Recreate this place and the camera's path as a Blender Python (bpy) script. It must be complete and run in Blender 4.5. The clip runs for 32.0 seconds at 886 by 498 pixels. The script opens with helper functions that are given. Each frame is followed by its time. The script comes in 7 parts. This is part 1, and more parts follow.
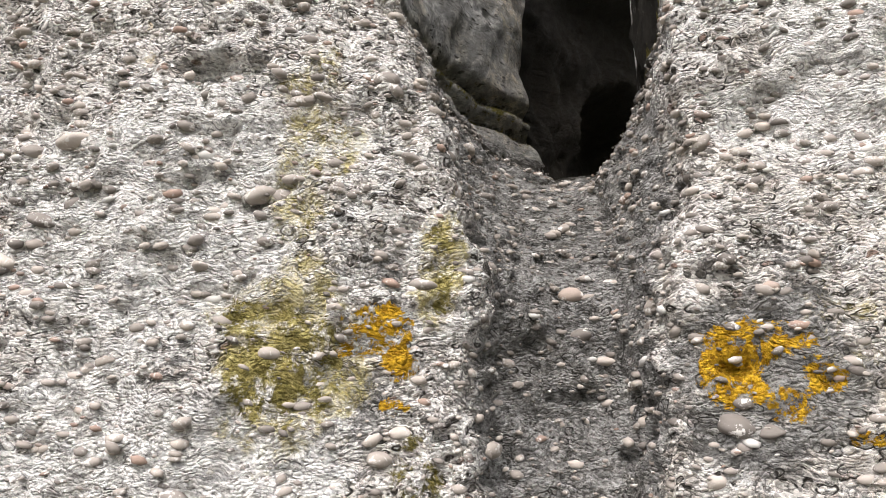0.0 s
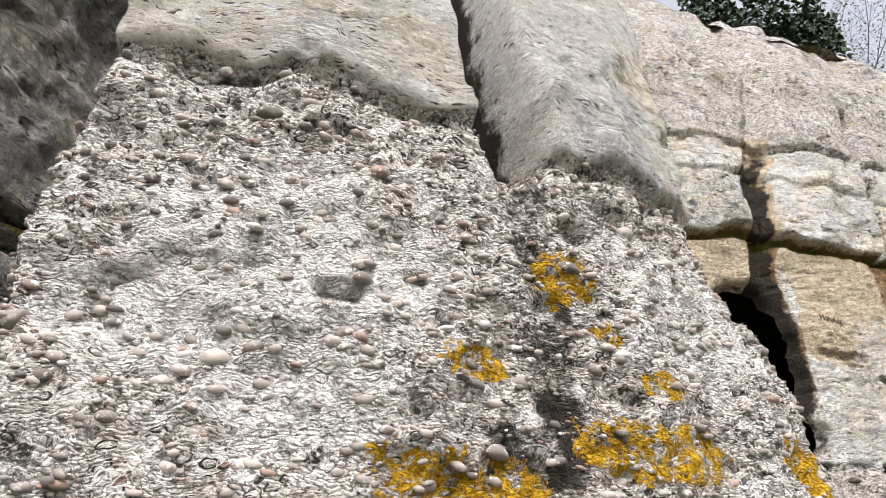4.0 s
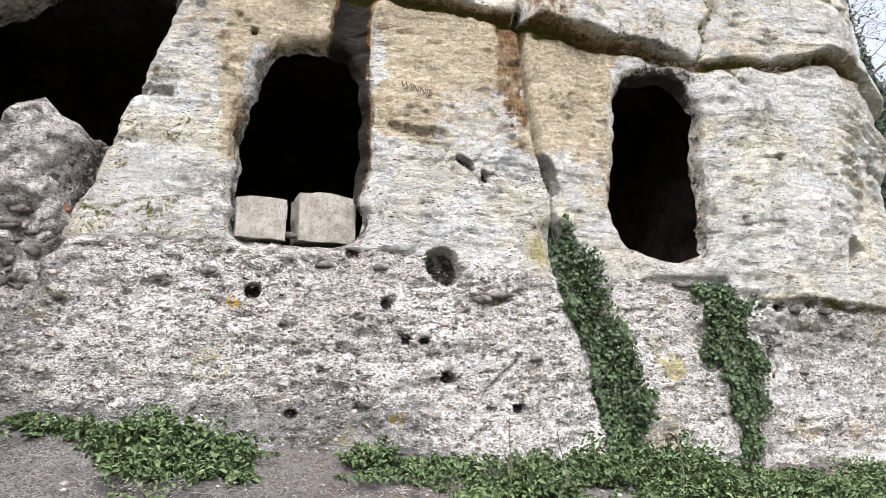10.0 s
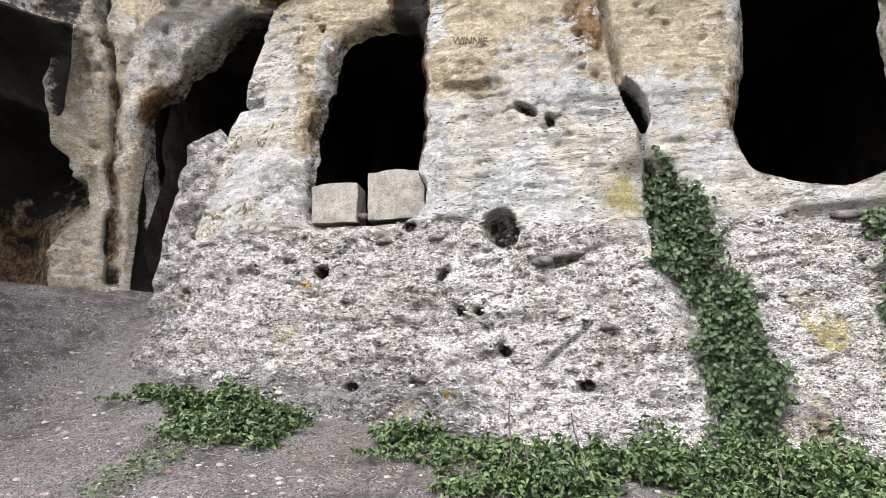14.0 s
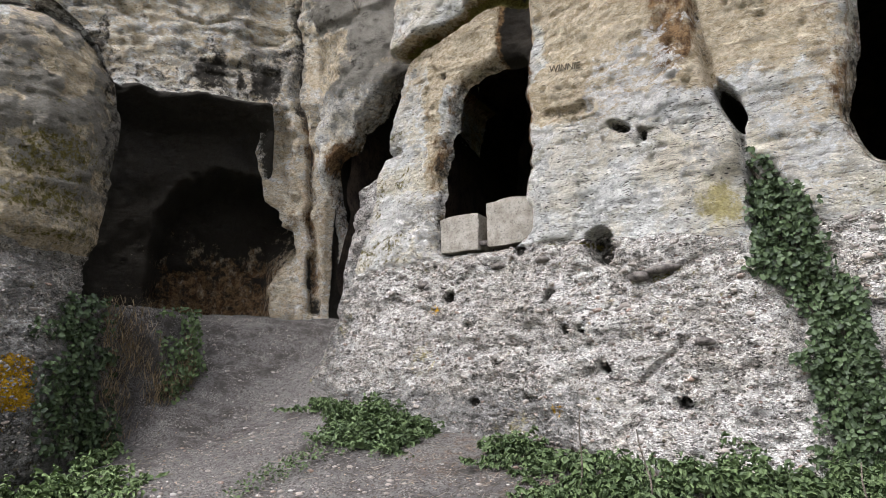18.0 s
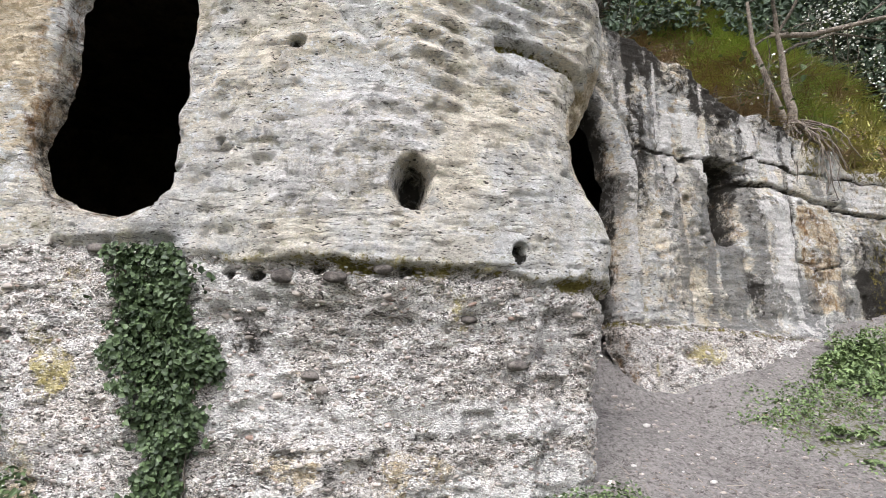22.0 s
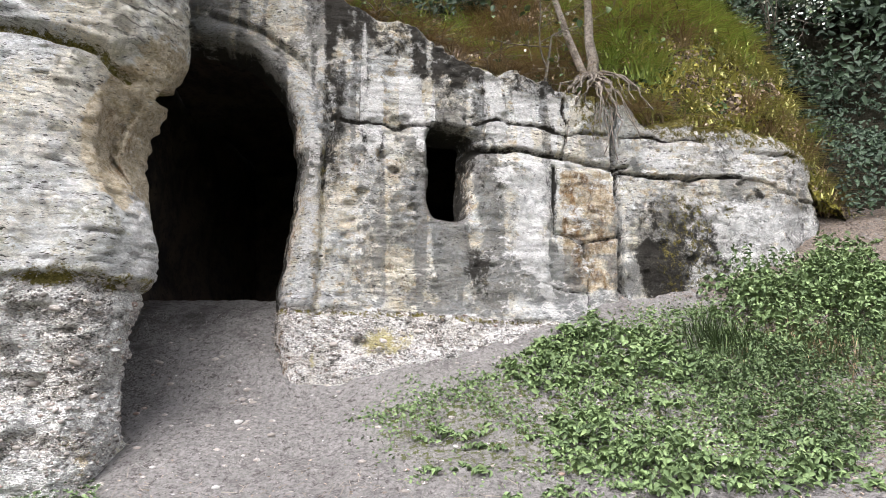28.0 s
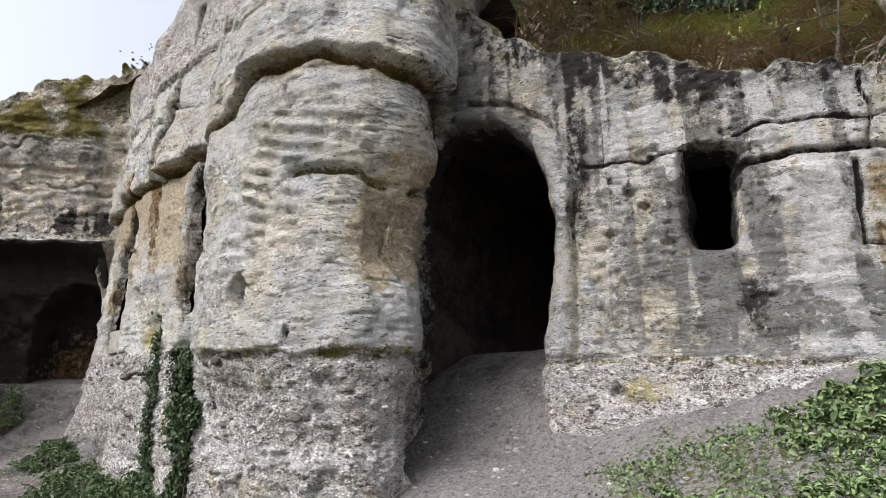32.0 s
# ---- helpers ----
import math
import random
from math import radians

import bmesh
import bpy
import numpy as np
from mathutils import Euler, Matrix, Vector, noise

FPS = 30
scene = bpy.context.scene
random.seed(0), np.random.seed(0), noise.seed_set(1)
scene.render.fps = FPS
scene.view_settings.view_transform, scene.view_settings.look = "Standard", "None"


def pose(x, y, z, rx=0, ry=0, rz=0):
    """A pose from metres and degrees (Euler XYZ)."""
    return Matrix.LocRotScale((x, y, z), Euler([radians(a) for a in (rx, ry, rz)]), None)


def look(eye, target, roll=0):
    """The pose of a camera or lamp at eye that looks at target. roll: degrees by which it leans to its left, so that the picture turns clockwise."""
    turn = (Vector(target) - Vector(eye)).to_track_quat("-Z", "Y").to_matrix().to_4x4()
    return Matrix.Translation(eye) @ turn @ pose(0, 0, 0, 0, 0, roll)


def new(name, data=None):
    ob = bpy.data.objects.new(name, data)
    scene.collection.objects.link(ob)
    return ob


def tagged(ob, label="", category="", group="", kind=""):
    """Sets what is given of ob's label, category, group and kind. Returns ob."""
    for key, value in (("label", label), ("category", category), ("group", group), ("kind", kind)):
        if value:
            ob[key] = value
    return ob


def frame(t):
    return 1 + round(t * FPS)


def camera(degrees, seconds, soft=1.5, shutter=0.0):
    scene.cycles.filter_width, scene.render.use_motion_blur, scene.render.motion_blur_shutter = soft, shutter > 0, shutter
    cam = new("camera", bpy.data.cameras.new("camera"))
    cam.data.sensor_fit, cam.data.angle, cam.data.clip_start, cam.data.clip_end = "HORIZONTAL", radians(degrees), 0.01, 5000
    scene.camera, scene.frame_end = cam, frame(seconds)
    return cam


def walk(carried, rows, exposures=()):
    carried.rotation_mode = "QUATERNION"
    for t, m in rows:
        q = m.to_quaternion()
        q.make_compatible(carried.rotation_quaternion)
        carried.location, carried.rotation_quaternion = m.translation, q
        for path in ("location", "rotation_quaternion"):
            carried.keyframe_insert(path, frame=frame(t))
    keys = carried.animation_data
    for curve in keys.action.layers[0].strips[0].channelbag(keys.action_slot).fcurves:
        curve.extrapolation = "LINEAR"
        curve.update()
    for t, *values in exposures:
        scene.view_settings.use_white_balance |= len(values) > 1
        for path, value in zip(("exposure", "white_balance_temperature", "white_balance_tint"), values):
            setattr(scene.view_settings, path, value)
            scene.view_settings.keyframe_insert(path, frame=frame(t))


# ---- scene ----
cam = camera(68.5, 32.0, 0.8)
METRES, EYE, TILT, LEAN, TURN = 16.0, 1.5, 17.8, 0.0, 0.0
ROWS = [
    (0.0, 0.0, 0.0, 0.0, 0.0, 0.0, -0.0),
    (0.5, 0.0003, 0.0016, 0.0066, 4.24, 0.28, 1.37),
    (1.0, 0.0053, -0.0002, 0.011, 4.68, 0.77, 1.53),
    (1.5, 0.0088, -0.0003, 0.0135, 0.11, 2.75, -0.08),
    (2.0, 0.0104, -0.0022, 0.0142, -5.16, 6.01, -1.82),
    (2.5, 0.0148, 0.0045, 0.0149, -7.62, 10.68, -2.76),
    (3.0, 0.0224, 0.0081, 0.0162, -11.18, 12.69, -3.7),
    (3.5, 0.0364, 0.0044, 0.0143, -16.91, 13.24, -5.34),
    (4.0, 0.0507, 0.0004, 0.011, -23.25, 13.13, -7.02),
    (4.5, 0.0685, -0.0022, 0.007, -28.96, 10.89, -8.72),
    (6.5, 0.1526, -0.0082, 0.0106, -36.07, 4.02, -10.41),
    (7.0, 0.1735, -0.0144, 0.0139, -32.92, 3.01, -9.42),
    (7.5, 0.1907, -0.0215, 0.0169, -29.34, 1.98, -8.43),
    (8.0, 0.2113, -0.0238, 0.0185, -27.69, 0.57, -8.08),
    (8.5, 0.229, -0.0327, 0.021, -25.33, 0.02, -7.4),
    (9.0, 0.2432, -0.0376, 0.022, -23.18, -1.16, -6.74),
    (9.5, 0.2621, -0.0376, 0.0221, -22.83, -2.21, -6.8),
    (10.0, 0.2817, -0.0387, 0.0256, -25.2, -3.17, -7.45),
    (10.5, 0.3005, -0.0455, 0.0273, -27.09, -3.87, -7.92),
    (11.0, 0.32, -0.0474, 0.0253, -28.3, -4.95, -8.43),
    (11.5, 0.3396, -0.0449, 0.0263, -29.31, -5.3, -8.75),
    (12.0, 0.3556, -0.0455, 0.0258, -24.42, -5.65, -7.43),
    (12.5, 0.3741, -0.0453, 0.0241, -16.09, -7.21, -4.79),
    (13.0, 0.3938, -0.0399, 0.0259, -12.37, -7.32, -3.66),
    (13.5, 0.4089, -0.0425, 0.0275, -3.92, -7.08, -1.25),
    (14.0, 0.4217, -0.0413, 0.0261, 6.79, -6.82, 2.2),
    (14.5, 0.4318, -0.0331, 0.025, 16.64, -5.86, 5.4),
    (15.0, 0.4388, -0.0276, 0.0231, 26.88, -4.6, 8.28),
    (15.5, 0.4483, -0.0266, 0.0251, 38.82, -2.48, 11.38),
    (17.5, 0.4793, -0.0432, 0.0269, 38.33, -2.32, 11.03),
    (18.0, 0.486, -0.0434, 0.0274, 27.81, -3.6, 8.54),
    (18.5, 0.5028, -0.0445, 0.0291, 17.94, -4.6, 5.88),
    (19.0, 0.516, -0.0404, 0.0271, 8.49, -5.43, 2.96),
    (19.5, 0.5287, -0.0327, 0.0314, 1.24, -5.6, 0.66),
    (20.0, 0.5448, -0.0334, 0.0326, -1.15, -5.01, -0.12),
    (20.5, 0.5612, -0.0361, 0.032, 0.26, -4.47, 0.41),
    (21.0, 0.5813, -0.0337, 0.028, -1.21, -4.87, -0.06),
    (21.5, 0.5983, -0.0295, 0.0292, -5.48, -4.86, -1.49),
    (22.0, 0.6212, -0.0303, 0.0288, -8.52, -4.87, -2.44),
    (22.5, 0.6415, -0.0263, 0.0281, -11.99, -5.47, -3.55),
    (23.0, 0.6637, -0.0176, 0.0284, -14.32, -5.67, -4.39),
    (23.5, 0.683, -0.0172, 0.0271, -14.62, -5.36, -4.47),
    (24.0, 0.7008, -0.0209, 0.0315, -11.39, -5.3, -3.33),
    (24.5, 0.7153, -0.0225, 0.0295, -11.14, -5.54, -3.39),
    (25.0, 0.7338, -0.0235, 0.0292, -10.74, -6.38, -3.18),
    (25.5, 0.7519, -0.0295, 0.0311, -9.1, -6.32, -2.65),
    (27.5, 0.8227, -0.0218, 0.0342, 2.93, -6.39, 1.39),
    (28.0, 0.84, -0.022, 0.0315, 1.01, -6.87, 0.77),
    (28.5, 0.8597, -0.0206, 0.0291, -2.75, -6.99, -0.37),
    (29.0, 0.8801, -0.0201, 0.0307, -2.73, -7.04, -0.54),
    (29.5, 0.8934, -0.0084, 0.0283, 0.87, -7.19, 0.47),
    (30.0, 0.8999, 0.0068, 0.0307, 8.35, -6.64, 2.99),
    (30.5, 0.9086, 0.0091, 0.0318, 17.57, -5.2, 6.03),
    (31.0, 0.9179, 0.0084, 0.0321, 28.83, -2.62, 9.34),
    (31.5, 0.921, 0.0036, 0.0321, 34.95, -1.21, 10.89),
    (32.0, 0.9306, 0.0036, 0.0325, 39.13, -0.02, 12.16),
]
walk(cam, [(t, pose(0, 0, EYE, TILT, LEAN, TURN) @ pose(METRES * x, METRES * y, METRES * z, 90 + pitch, roll, yaw)) for t, x, y, z, yaw, pitch, roll in ROWS],
     [(0.0, 1.24, 6420, 12), (4.5, 1.25, 6400, 12), (7.0, 1.22, 6150, 12), (8.0, 1.52, 6120, 12), (9.0, 1.54, 6120, 12), (10.0, 1.42, 6120, 12), (12.0, 1.22, 6120, 13), (13.0, 1.30, 6120, 13), (14.5, 1.42, 6100, 14), (15.5, 1.42, 6100, 14),
      (17.5, 1.00, 6120, 12), (18.0, 1.02, 6120, 12), (19.0, 1.38, 6120, 13), (20.0, 1.27, 6120, 14), (22.0, 1.26, 6150, 13), (23.0, 1.32, 6150, 13), (26.0, 1.38, 6120, 12), (29.0, 1.62, 6120, 12), (30.5, 1.76, 6120, 12), (31.2, 1.58, 6120, 13), (32.0, 1.02, 6150, 12)])

# ---- light ----
SUN_EL, SUN_AZ = radians(52), radians(200)
world = bpy.data.worlds.new("sky")
scene.world = world
world.use_nodes = True
wn = world.node_tree
bg = wn.nodes["Background"]
sky = wn.nodes.new("ShaderNodeTexSky")
sky.sky_type = "NISHITA"
sky.sun_disc = False
sky.sun_elevation, sky.sun_rotation = SUN_EL, SUN_AZ
sky.air_density, sky.dust_density, sky.ozone_density = 1.0, 6.0, 1.0
hsv = wn.nodes.new("ShaderNodeHueSaturation")
hsv.inputs["Saturation"].default_value = 0.26
wn.links.new(sky.outputs[0], hsv.inputs["Color"])
wn.links.new(hsv.outputs[0], bg.inputs["Color"])
bg.inputs["Strength"].default_value = 0.15
sun_data = bpy.data.lights.new("sun", "SUN")
sun_data.energy, sun_data.angle, sun_data.color = 0.5, radians(40), (1.0, 0.98, 0.95)
sun = new("sun", sun_data)
sun.matrix_world = look((0, 0, 30), (30 * -math.sin(SUN_AZ) / math.tan(SUN_EL), 30 * -math.cos(SUN_AZ) / math.tan(SUN_EL), 0))


# ---- noise and shape helpers ----
def hash3(i, j, k, seed):
    n = (i * 374761393 + j * 668265263 + k * 2147483647 + seed * 144665) & 0xFFFFFFFF
    n = ((n ^ (n >> 13)) * 1274126177) & 0xFFFFFFFF
    n = ((n ^ (n >> 16)) * 2246822519) & 0xFFFFFFFF
    return ((n ^ (n >> 15)) & 0xFFFFFF) / 0xFFFFFF


def vnoise(p, seed=0):
    """Smooth value noise in -1..1 at the rows of p (n x 3)."""
    i = np.floor(p).astype(np.int64)
    f = p - i
    f = f * f * f * (f * (f * 6 - 15) + 10)
    out = 0
    for a in (0, 1):
        wa = f[:, 0] if a else 1 - f[:, 0]
        for b in (0, 1):
            wb = f[:, 1] if b else 1 - f[:, 1]
            for c in (0, 1):
                wc = f[:, 2] if c else 1 - f[:, 2]
                out = out + wa * wb * wc * hash3(i[:, 0] + a, i[:, 1] + b, i[:, 2] + c, seed)
    return out * 2 - 1


def fbm(p, scale, octaves=4, seed=0, gain=0.5, stretch=(1, 1, 1)):
    q = np.asarray(p, float) * (scale * np.array(stretch))
    out, amp = 0, 1.0
    for o in range(octaves):
        out = out + amp * vnoise(q + 17.3 * o, seed + o)
        q = q * 2.03
        amp *= gain
    return out


def sstep(a, b, x):
    t = np.clip((x - a) / (b - a), 0, 1)
    return t * t * (3 - 2 * t)


def curve_pts(pts, n=14):
    """A closed smooth outline (Catmull-Rom) through a few points."""
    p = np.array(pts, float)
    out = []
    for k in range(len(p)):
        a, b, c, d = p[k - 1], p[k], p[(k + 1) % len(p)], p[(k + 2) % len(p)]
        for t in np.linspace(0, 1, n, endpoint=False):
            out.append(0.5 * (2 * b + (c - a) * t + (2 * a - 5 * b + 4 * c - d) * t * t + (3 * b - a - 3 * c + d) * t ** 3))
    return np.array(out)


def sdf(outline, x, z):
    """Signed distance to a closed outline, negative inside."""
    best = np.full(x.shape, 1e9)
    inside = np.zeros(x.shape, bool)
    m = len(outline)
    for k in range(m):
        (ax, az), (bx, bz) = outline[k], outline[(k + 1) % m]
        ex, ez = bx - ax, bz - az
        wx, wz = x - ax, z - az
        t = np.clip((wx * ex + wz * ez) / max(ex * ex + ez * ez, 1e-9), 0, 1)
        best = np.minimum(best, (wx - ex * t) ** 2 + (wz - ez * t) ** 2)
        cross = ((az > z) != (bz > z)) & (x < ex * (z - az) / (ez if abs(ez) > 1e-9 else 1e-9) + ax)
        inside ^= cross
    d = np.sqrt(best)
    return np.where(inside, -d, d)


def line_dist(pts, x, z):
    """Distance to an open polyline."""
    best = np.full(x.shape, 1e9)
    for (ax, az), (bx, bz) in zip(pts[:-1], pts[1:]):
        ex, ez = bx - ax, bz - az
        wx, wz = x - ax, z - az
        t = np.clip((wx * ex + wz * ez) / max(ex * ex + ez * ez, 1e-9), 0, 1)
        best = np.minimum(best, (wx - ex * t) ** 2 + (wz - ez * t) ** 2)
    return np.sqrt(best)


def mesh_from(name, verts, faces, mats, attrs=None, smooth=True):
    me = bpy.data.meshes.new(name)
    verts = np.asarray(verts, np.float32)
    faces = np.asarray(faces, np.int32)
    n = faces.shape[1]
    me.vertices.add(len(verts))
    me.vertices.foreach_set("co", verts.ravel())
    me.loops.add(faces.size)
    me.loops.foreach_set("vertex_index", faces.ravel())
    me.polygons.add(len(faces))
    me.polygons.foreach_set("loop_start", np.arange(0, faces.size, n, dtype=np.int32))
    me.polygons.foreach_set("loop_total", np.full(len(faces), n, np.int32))
    if smooth:
        me.polygons.foreach_set("use_smooth", np.ones(len(faces), bool))
    me.update(calc_edges=True)
    for key, val in (attrs or {}).items():
        at = me.attributes.new(key, "FLOAT", "POINT")
        at.data.foreach_set("value", np.asarray(val, np.float32).ravel())
    for m in mats if isinstance(mats, (list, tuple)) else [mats]:
        me.materials.append(m)
    return me


def part(name, me, parent=None, label=""):
    ob = new(name, me)
    if parent is not None:
        ob.parent = parent
    return tagged(ob, label) if label else ob


def grid_faces(nu, nv, keep=None):
    a = np.arange(nu * nv).reshape(nv, nu)
    f = np.stack([a[:-1, :-1], a[:-1, 1:], a[1:, 1:], a[1:, :-1]], -1).reshape(-1, 4)
    return f if keep is None else f[keep[f].all(1)]


def arc(p):
    """Length along stations, counted at whichever level they lie farthest apart."""
    d = np.diff(np.asarray(p, float), axis=0)
    return np.r_[0, np.cumsum(np.max([np.hypot(d[:, k], d[:, k + 1]) for k in range(0, d.shape[1], 2)], axis=0))]


def resample(pts, step, rounding=0.12):
    """Even samples along a polyline, with its corners rounded."""
    p = np.array(pts, float)
    s = arc(p)
    n = int(s[-1] / step) + 1
    t = np.linspace(0, s[-1], n)
    return np.stack([np.interp(t, s, p[:, k]) for k in range(p.shape[1])], 1)


def blur_along(a, w):
    if w < 1:
        return a
    k = np.hanning(2 * w + 3)[1:-1]
    k /= k.sum()
    pad = np.concatenate([np.repeat(a[:1], w, 0), a, np.repeat(a[-1:], w, 0)])
    return np.stack([np.convolve(pad[:, c], k, "valid") for c in range(a.shape[1])], 1)


class Sheet:
    """A rock face: stations along the plan, each with its place at some heights, drawn as a fine grid."""

    def __init__(self, levels, stations, z0, z1, step, rounding=0.15, coarse=99.0, rise=None):
        st = np.array(stations, float).reshape(len(stations), -1)
        line = blur_along(resample(st, step), int(rounding / step))
        self.nu, self.step = len(line), step
        zs = np.r_[np.arange(z0, min(z1, coarse), step), np.arange(coarse, z1, 2.6 * step)]
        self.nv = len(zs)
        x = np.empty((self.nv, self.nu))
        y = np.empty((self.nv, self.nu))
        lev = np.array(levels, float)
        for k in range(self.nu):
            x[:, k] = np.interp(zs, lev, line[k, 0::2])
            y[:, k] = np.interp(zs, lev, line[k, 1::2])
        self.x, self.y = x.ravel(), y.ravel()
        self.z = np.repeat(zs if rise is None else np.interp(zs, lev, rise), self.nu)
        self.s = np.tile(np.arange(self.nu) * step, self.nv)
        dx, dy = np.gradient(x, axis=1), np.gradient(y, axis=1)
        ln = np.maximum(np.hypot(dx, dy), 1e-6)
        self.nx, self.ny = (dy / ln).ravel(), (-dx / ln).ravel()
        self.keep = np.ones(self.x.size, bool)
        self.attr = {k: np.zeros(self.x.size) for k in ("conglo", "ochre", "stain_shade", "lichen", "moss", "white", "grey", "sulphur", "rust")}
        self.out = np.zeros(self.x.size)

    def p(self):
        return np.stack([self.x, self.y, self.z], 1)

    def rough(self, big=0.10, small=0.03, fine=0.012, seed=1):
        p = self.p()
        self.out += big * fbm(p, 0.9, 3, seed) + small * fbm(p, 3.5, 3, seed + 7, stretch=(0.8, 0.8, 1.6)) + fine * fbm(p, 16, 3, seed + 13, stretch=(0.8, 0.8, 1.7))

    def opening(self, outline, reveal=0.4, lip=0.10, rim=-0.04):
        """A hole through the face: a rounded lip, a reveal, and an edge drawn onto the outline."""
        d = sdf(outline, self.x, self.z) + 0.025 * fbm(self.p(), 6, 2, 91)
        self.out += -0.25 * reveal * sstep(lip, 0.0, d) - 0.75 * reveal * sstep(0.012, rim, d)
        # the reveal's colour is darkened to carry the shade of the opening
        self.attr["stain_shade"] += 0.46 * sstep(0.03, -0.02, d)
        self.attr["rust"] += 0.40 * sstep(0.10, 0.0, d)
        g = d.reshape(self.nv, self.nu)
        gx, gz = (np.gradient(g, axis=1) / self.step).ravel(), (np.gradient(g, axis=0) / self.step).ravel()
        snap = (d > rim - 0.85 * self.step) & (d < rim + 0.35 * self.step)
        norm = np.maximum(gx ** 2 + gz ** 2, 0.3)
        self.x = self.x + np.where(snap, (rim - d) * gx / norm, 0)
        self.z = self.z + np.where(snap, (rim - d) * gz / norm, 0)
        self.keep &= d > rim - 0.85 * self.step
        return d

    def pit(self, cx, cz, rx, rz, depth, tilt=0.0, soft=0.35):
        ca, sa = math.cos(tilt), math.sin(tilt)
        u, v = (self.x - cx) * ca + (self.z - cz) * sa, -(self.x - cx) * sa + (self.z - cz) * ca
        d = np.sqrt((u / rx) ** 2 + (v / rz) ** 2) + 0.10 * fbm(self.p(), 9, 2, 55)
        m = sstep(1.0 + soft, 1.0 - soft, d)
        self.out += -depth * m
        return m

    def groove(self, pts, width, depth, wob=0.02):
        p = self.p()
        d = line_dist(pts, self.x + wob * vnoise(p * 5, 3), self.z + wob * vnoise(p * 5, 4))
        m = sstep(width, width * 0.25, d)
        self.out += -depth * m
        return m

    def build(self, name, mats, label, category="cliff"):
        v = np.stack([self.x + self.nx * self.out, self.y + self.ny * self.out, self.z], 1)
        f = grid_faces(self.nu, self.nv, self.keep)
        ob = new(name, mesh_from(name, v, f, mats, self.attr))
        self.v = v
        return tagged(ob, label, category, kind="structure")


def worley(p, seed=0):
    """Distance to the nearest of scattered points, and a number of its own for that point."""
    i0 = np.floor(p).astype(np.int64)
    best, own = np.full(len(p), 9.0), np.zeros(len(p))
    for a in (-1, 0, 1):
        for b in (-1, 0, 1):
            for c in (-1, 0, 1):
                i, j, k = i0[:, 0] + a, i0[:, 1] + b, i0[:, 2] + c
                h = hash3(i, j, k, seed)
                d = (i + h - p[:, 0]) ** 2 + (j + np.modf(h * 917.3)[0] - p[:, 1]) ** 2 + (k + np.modf(h * 5171.7)[0] - p[:, 2]) ** 2
                near = d < best
                best, own = np.where(near, d, best), np.where(near, np.modf(h * 313.9)[0], own)
    return np.sqrt(best), own


def lumps(p, size, seed, flat=1.7):
    """Cobbly relief from -1 in the gaps to 1 on the lumps."""
    d, own = worley(p * (1 / size, 1 / size, flat / size), seed)
    return (1 - 1.7 * d) * (0.4 + 0.8 * own) - 0.5 * (own < 0.14)


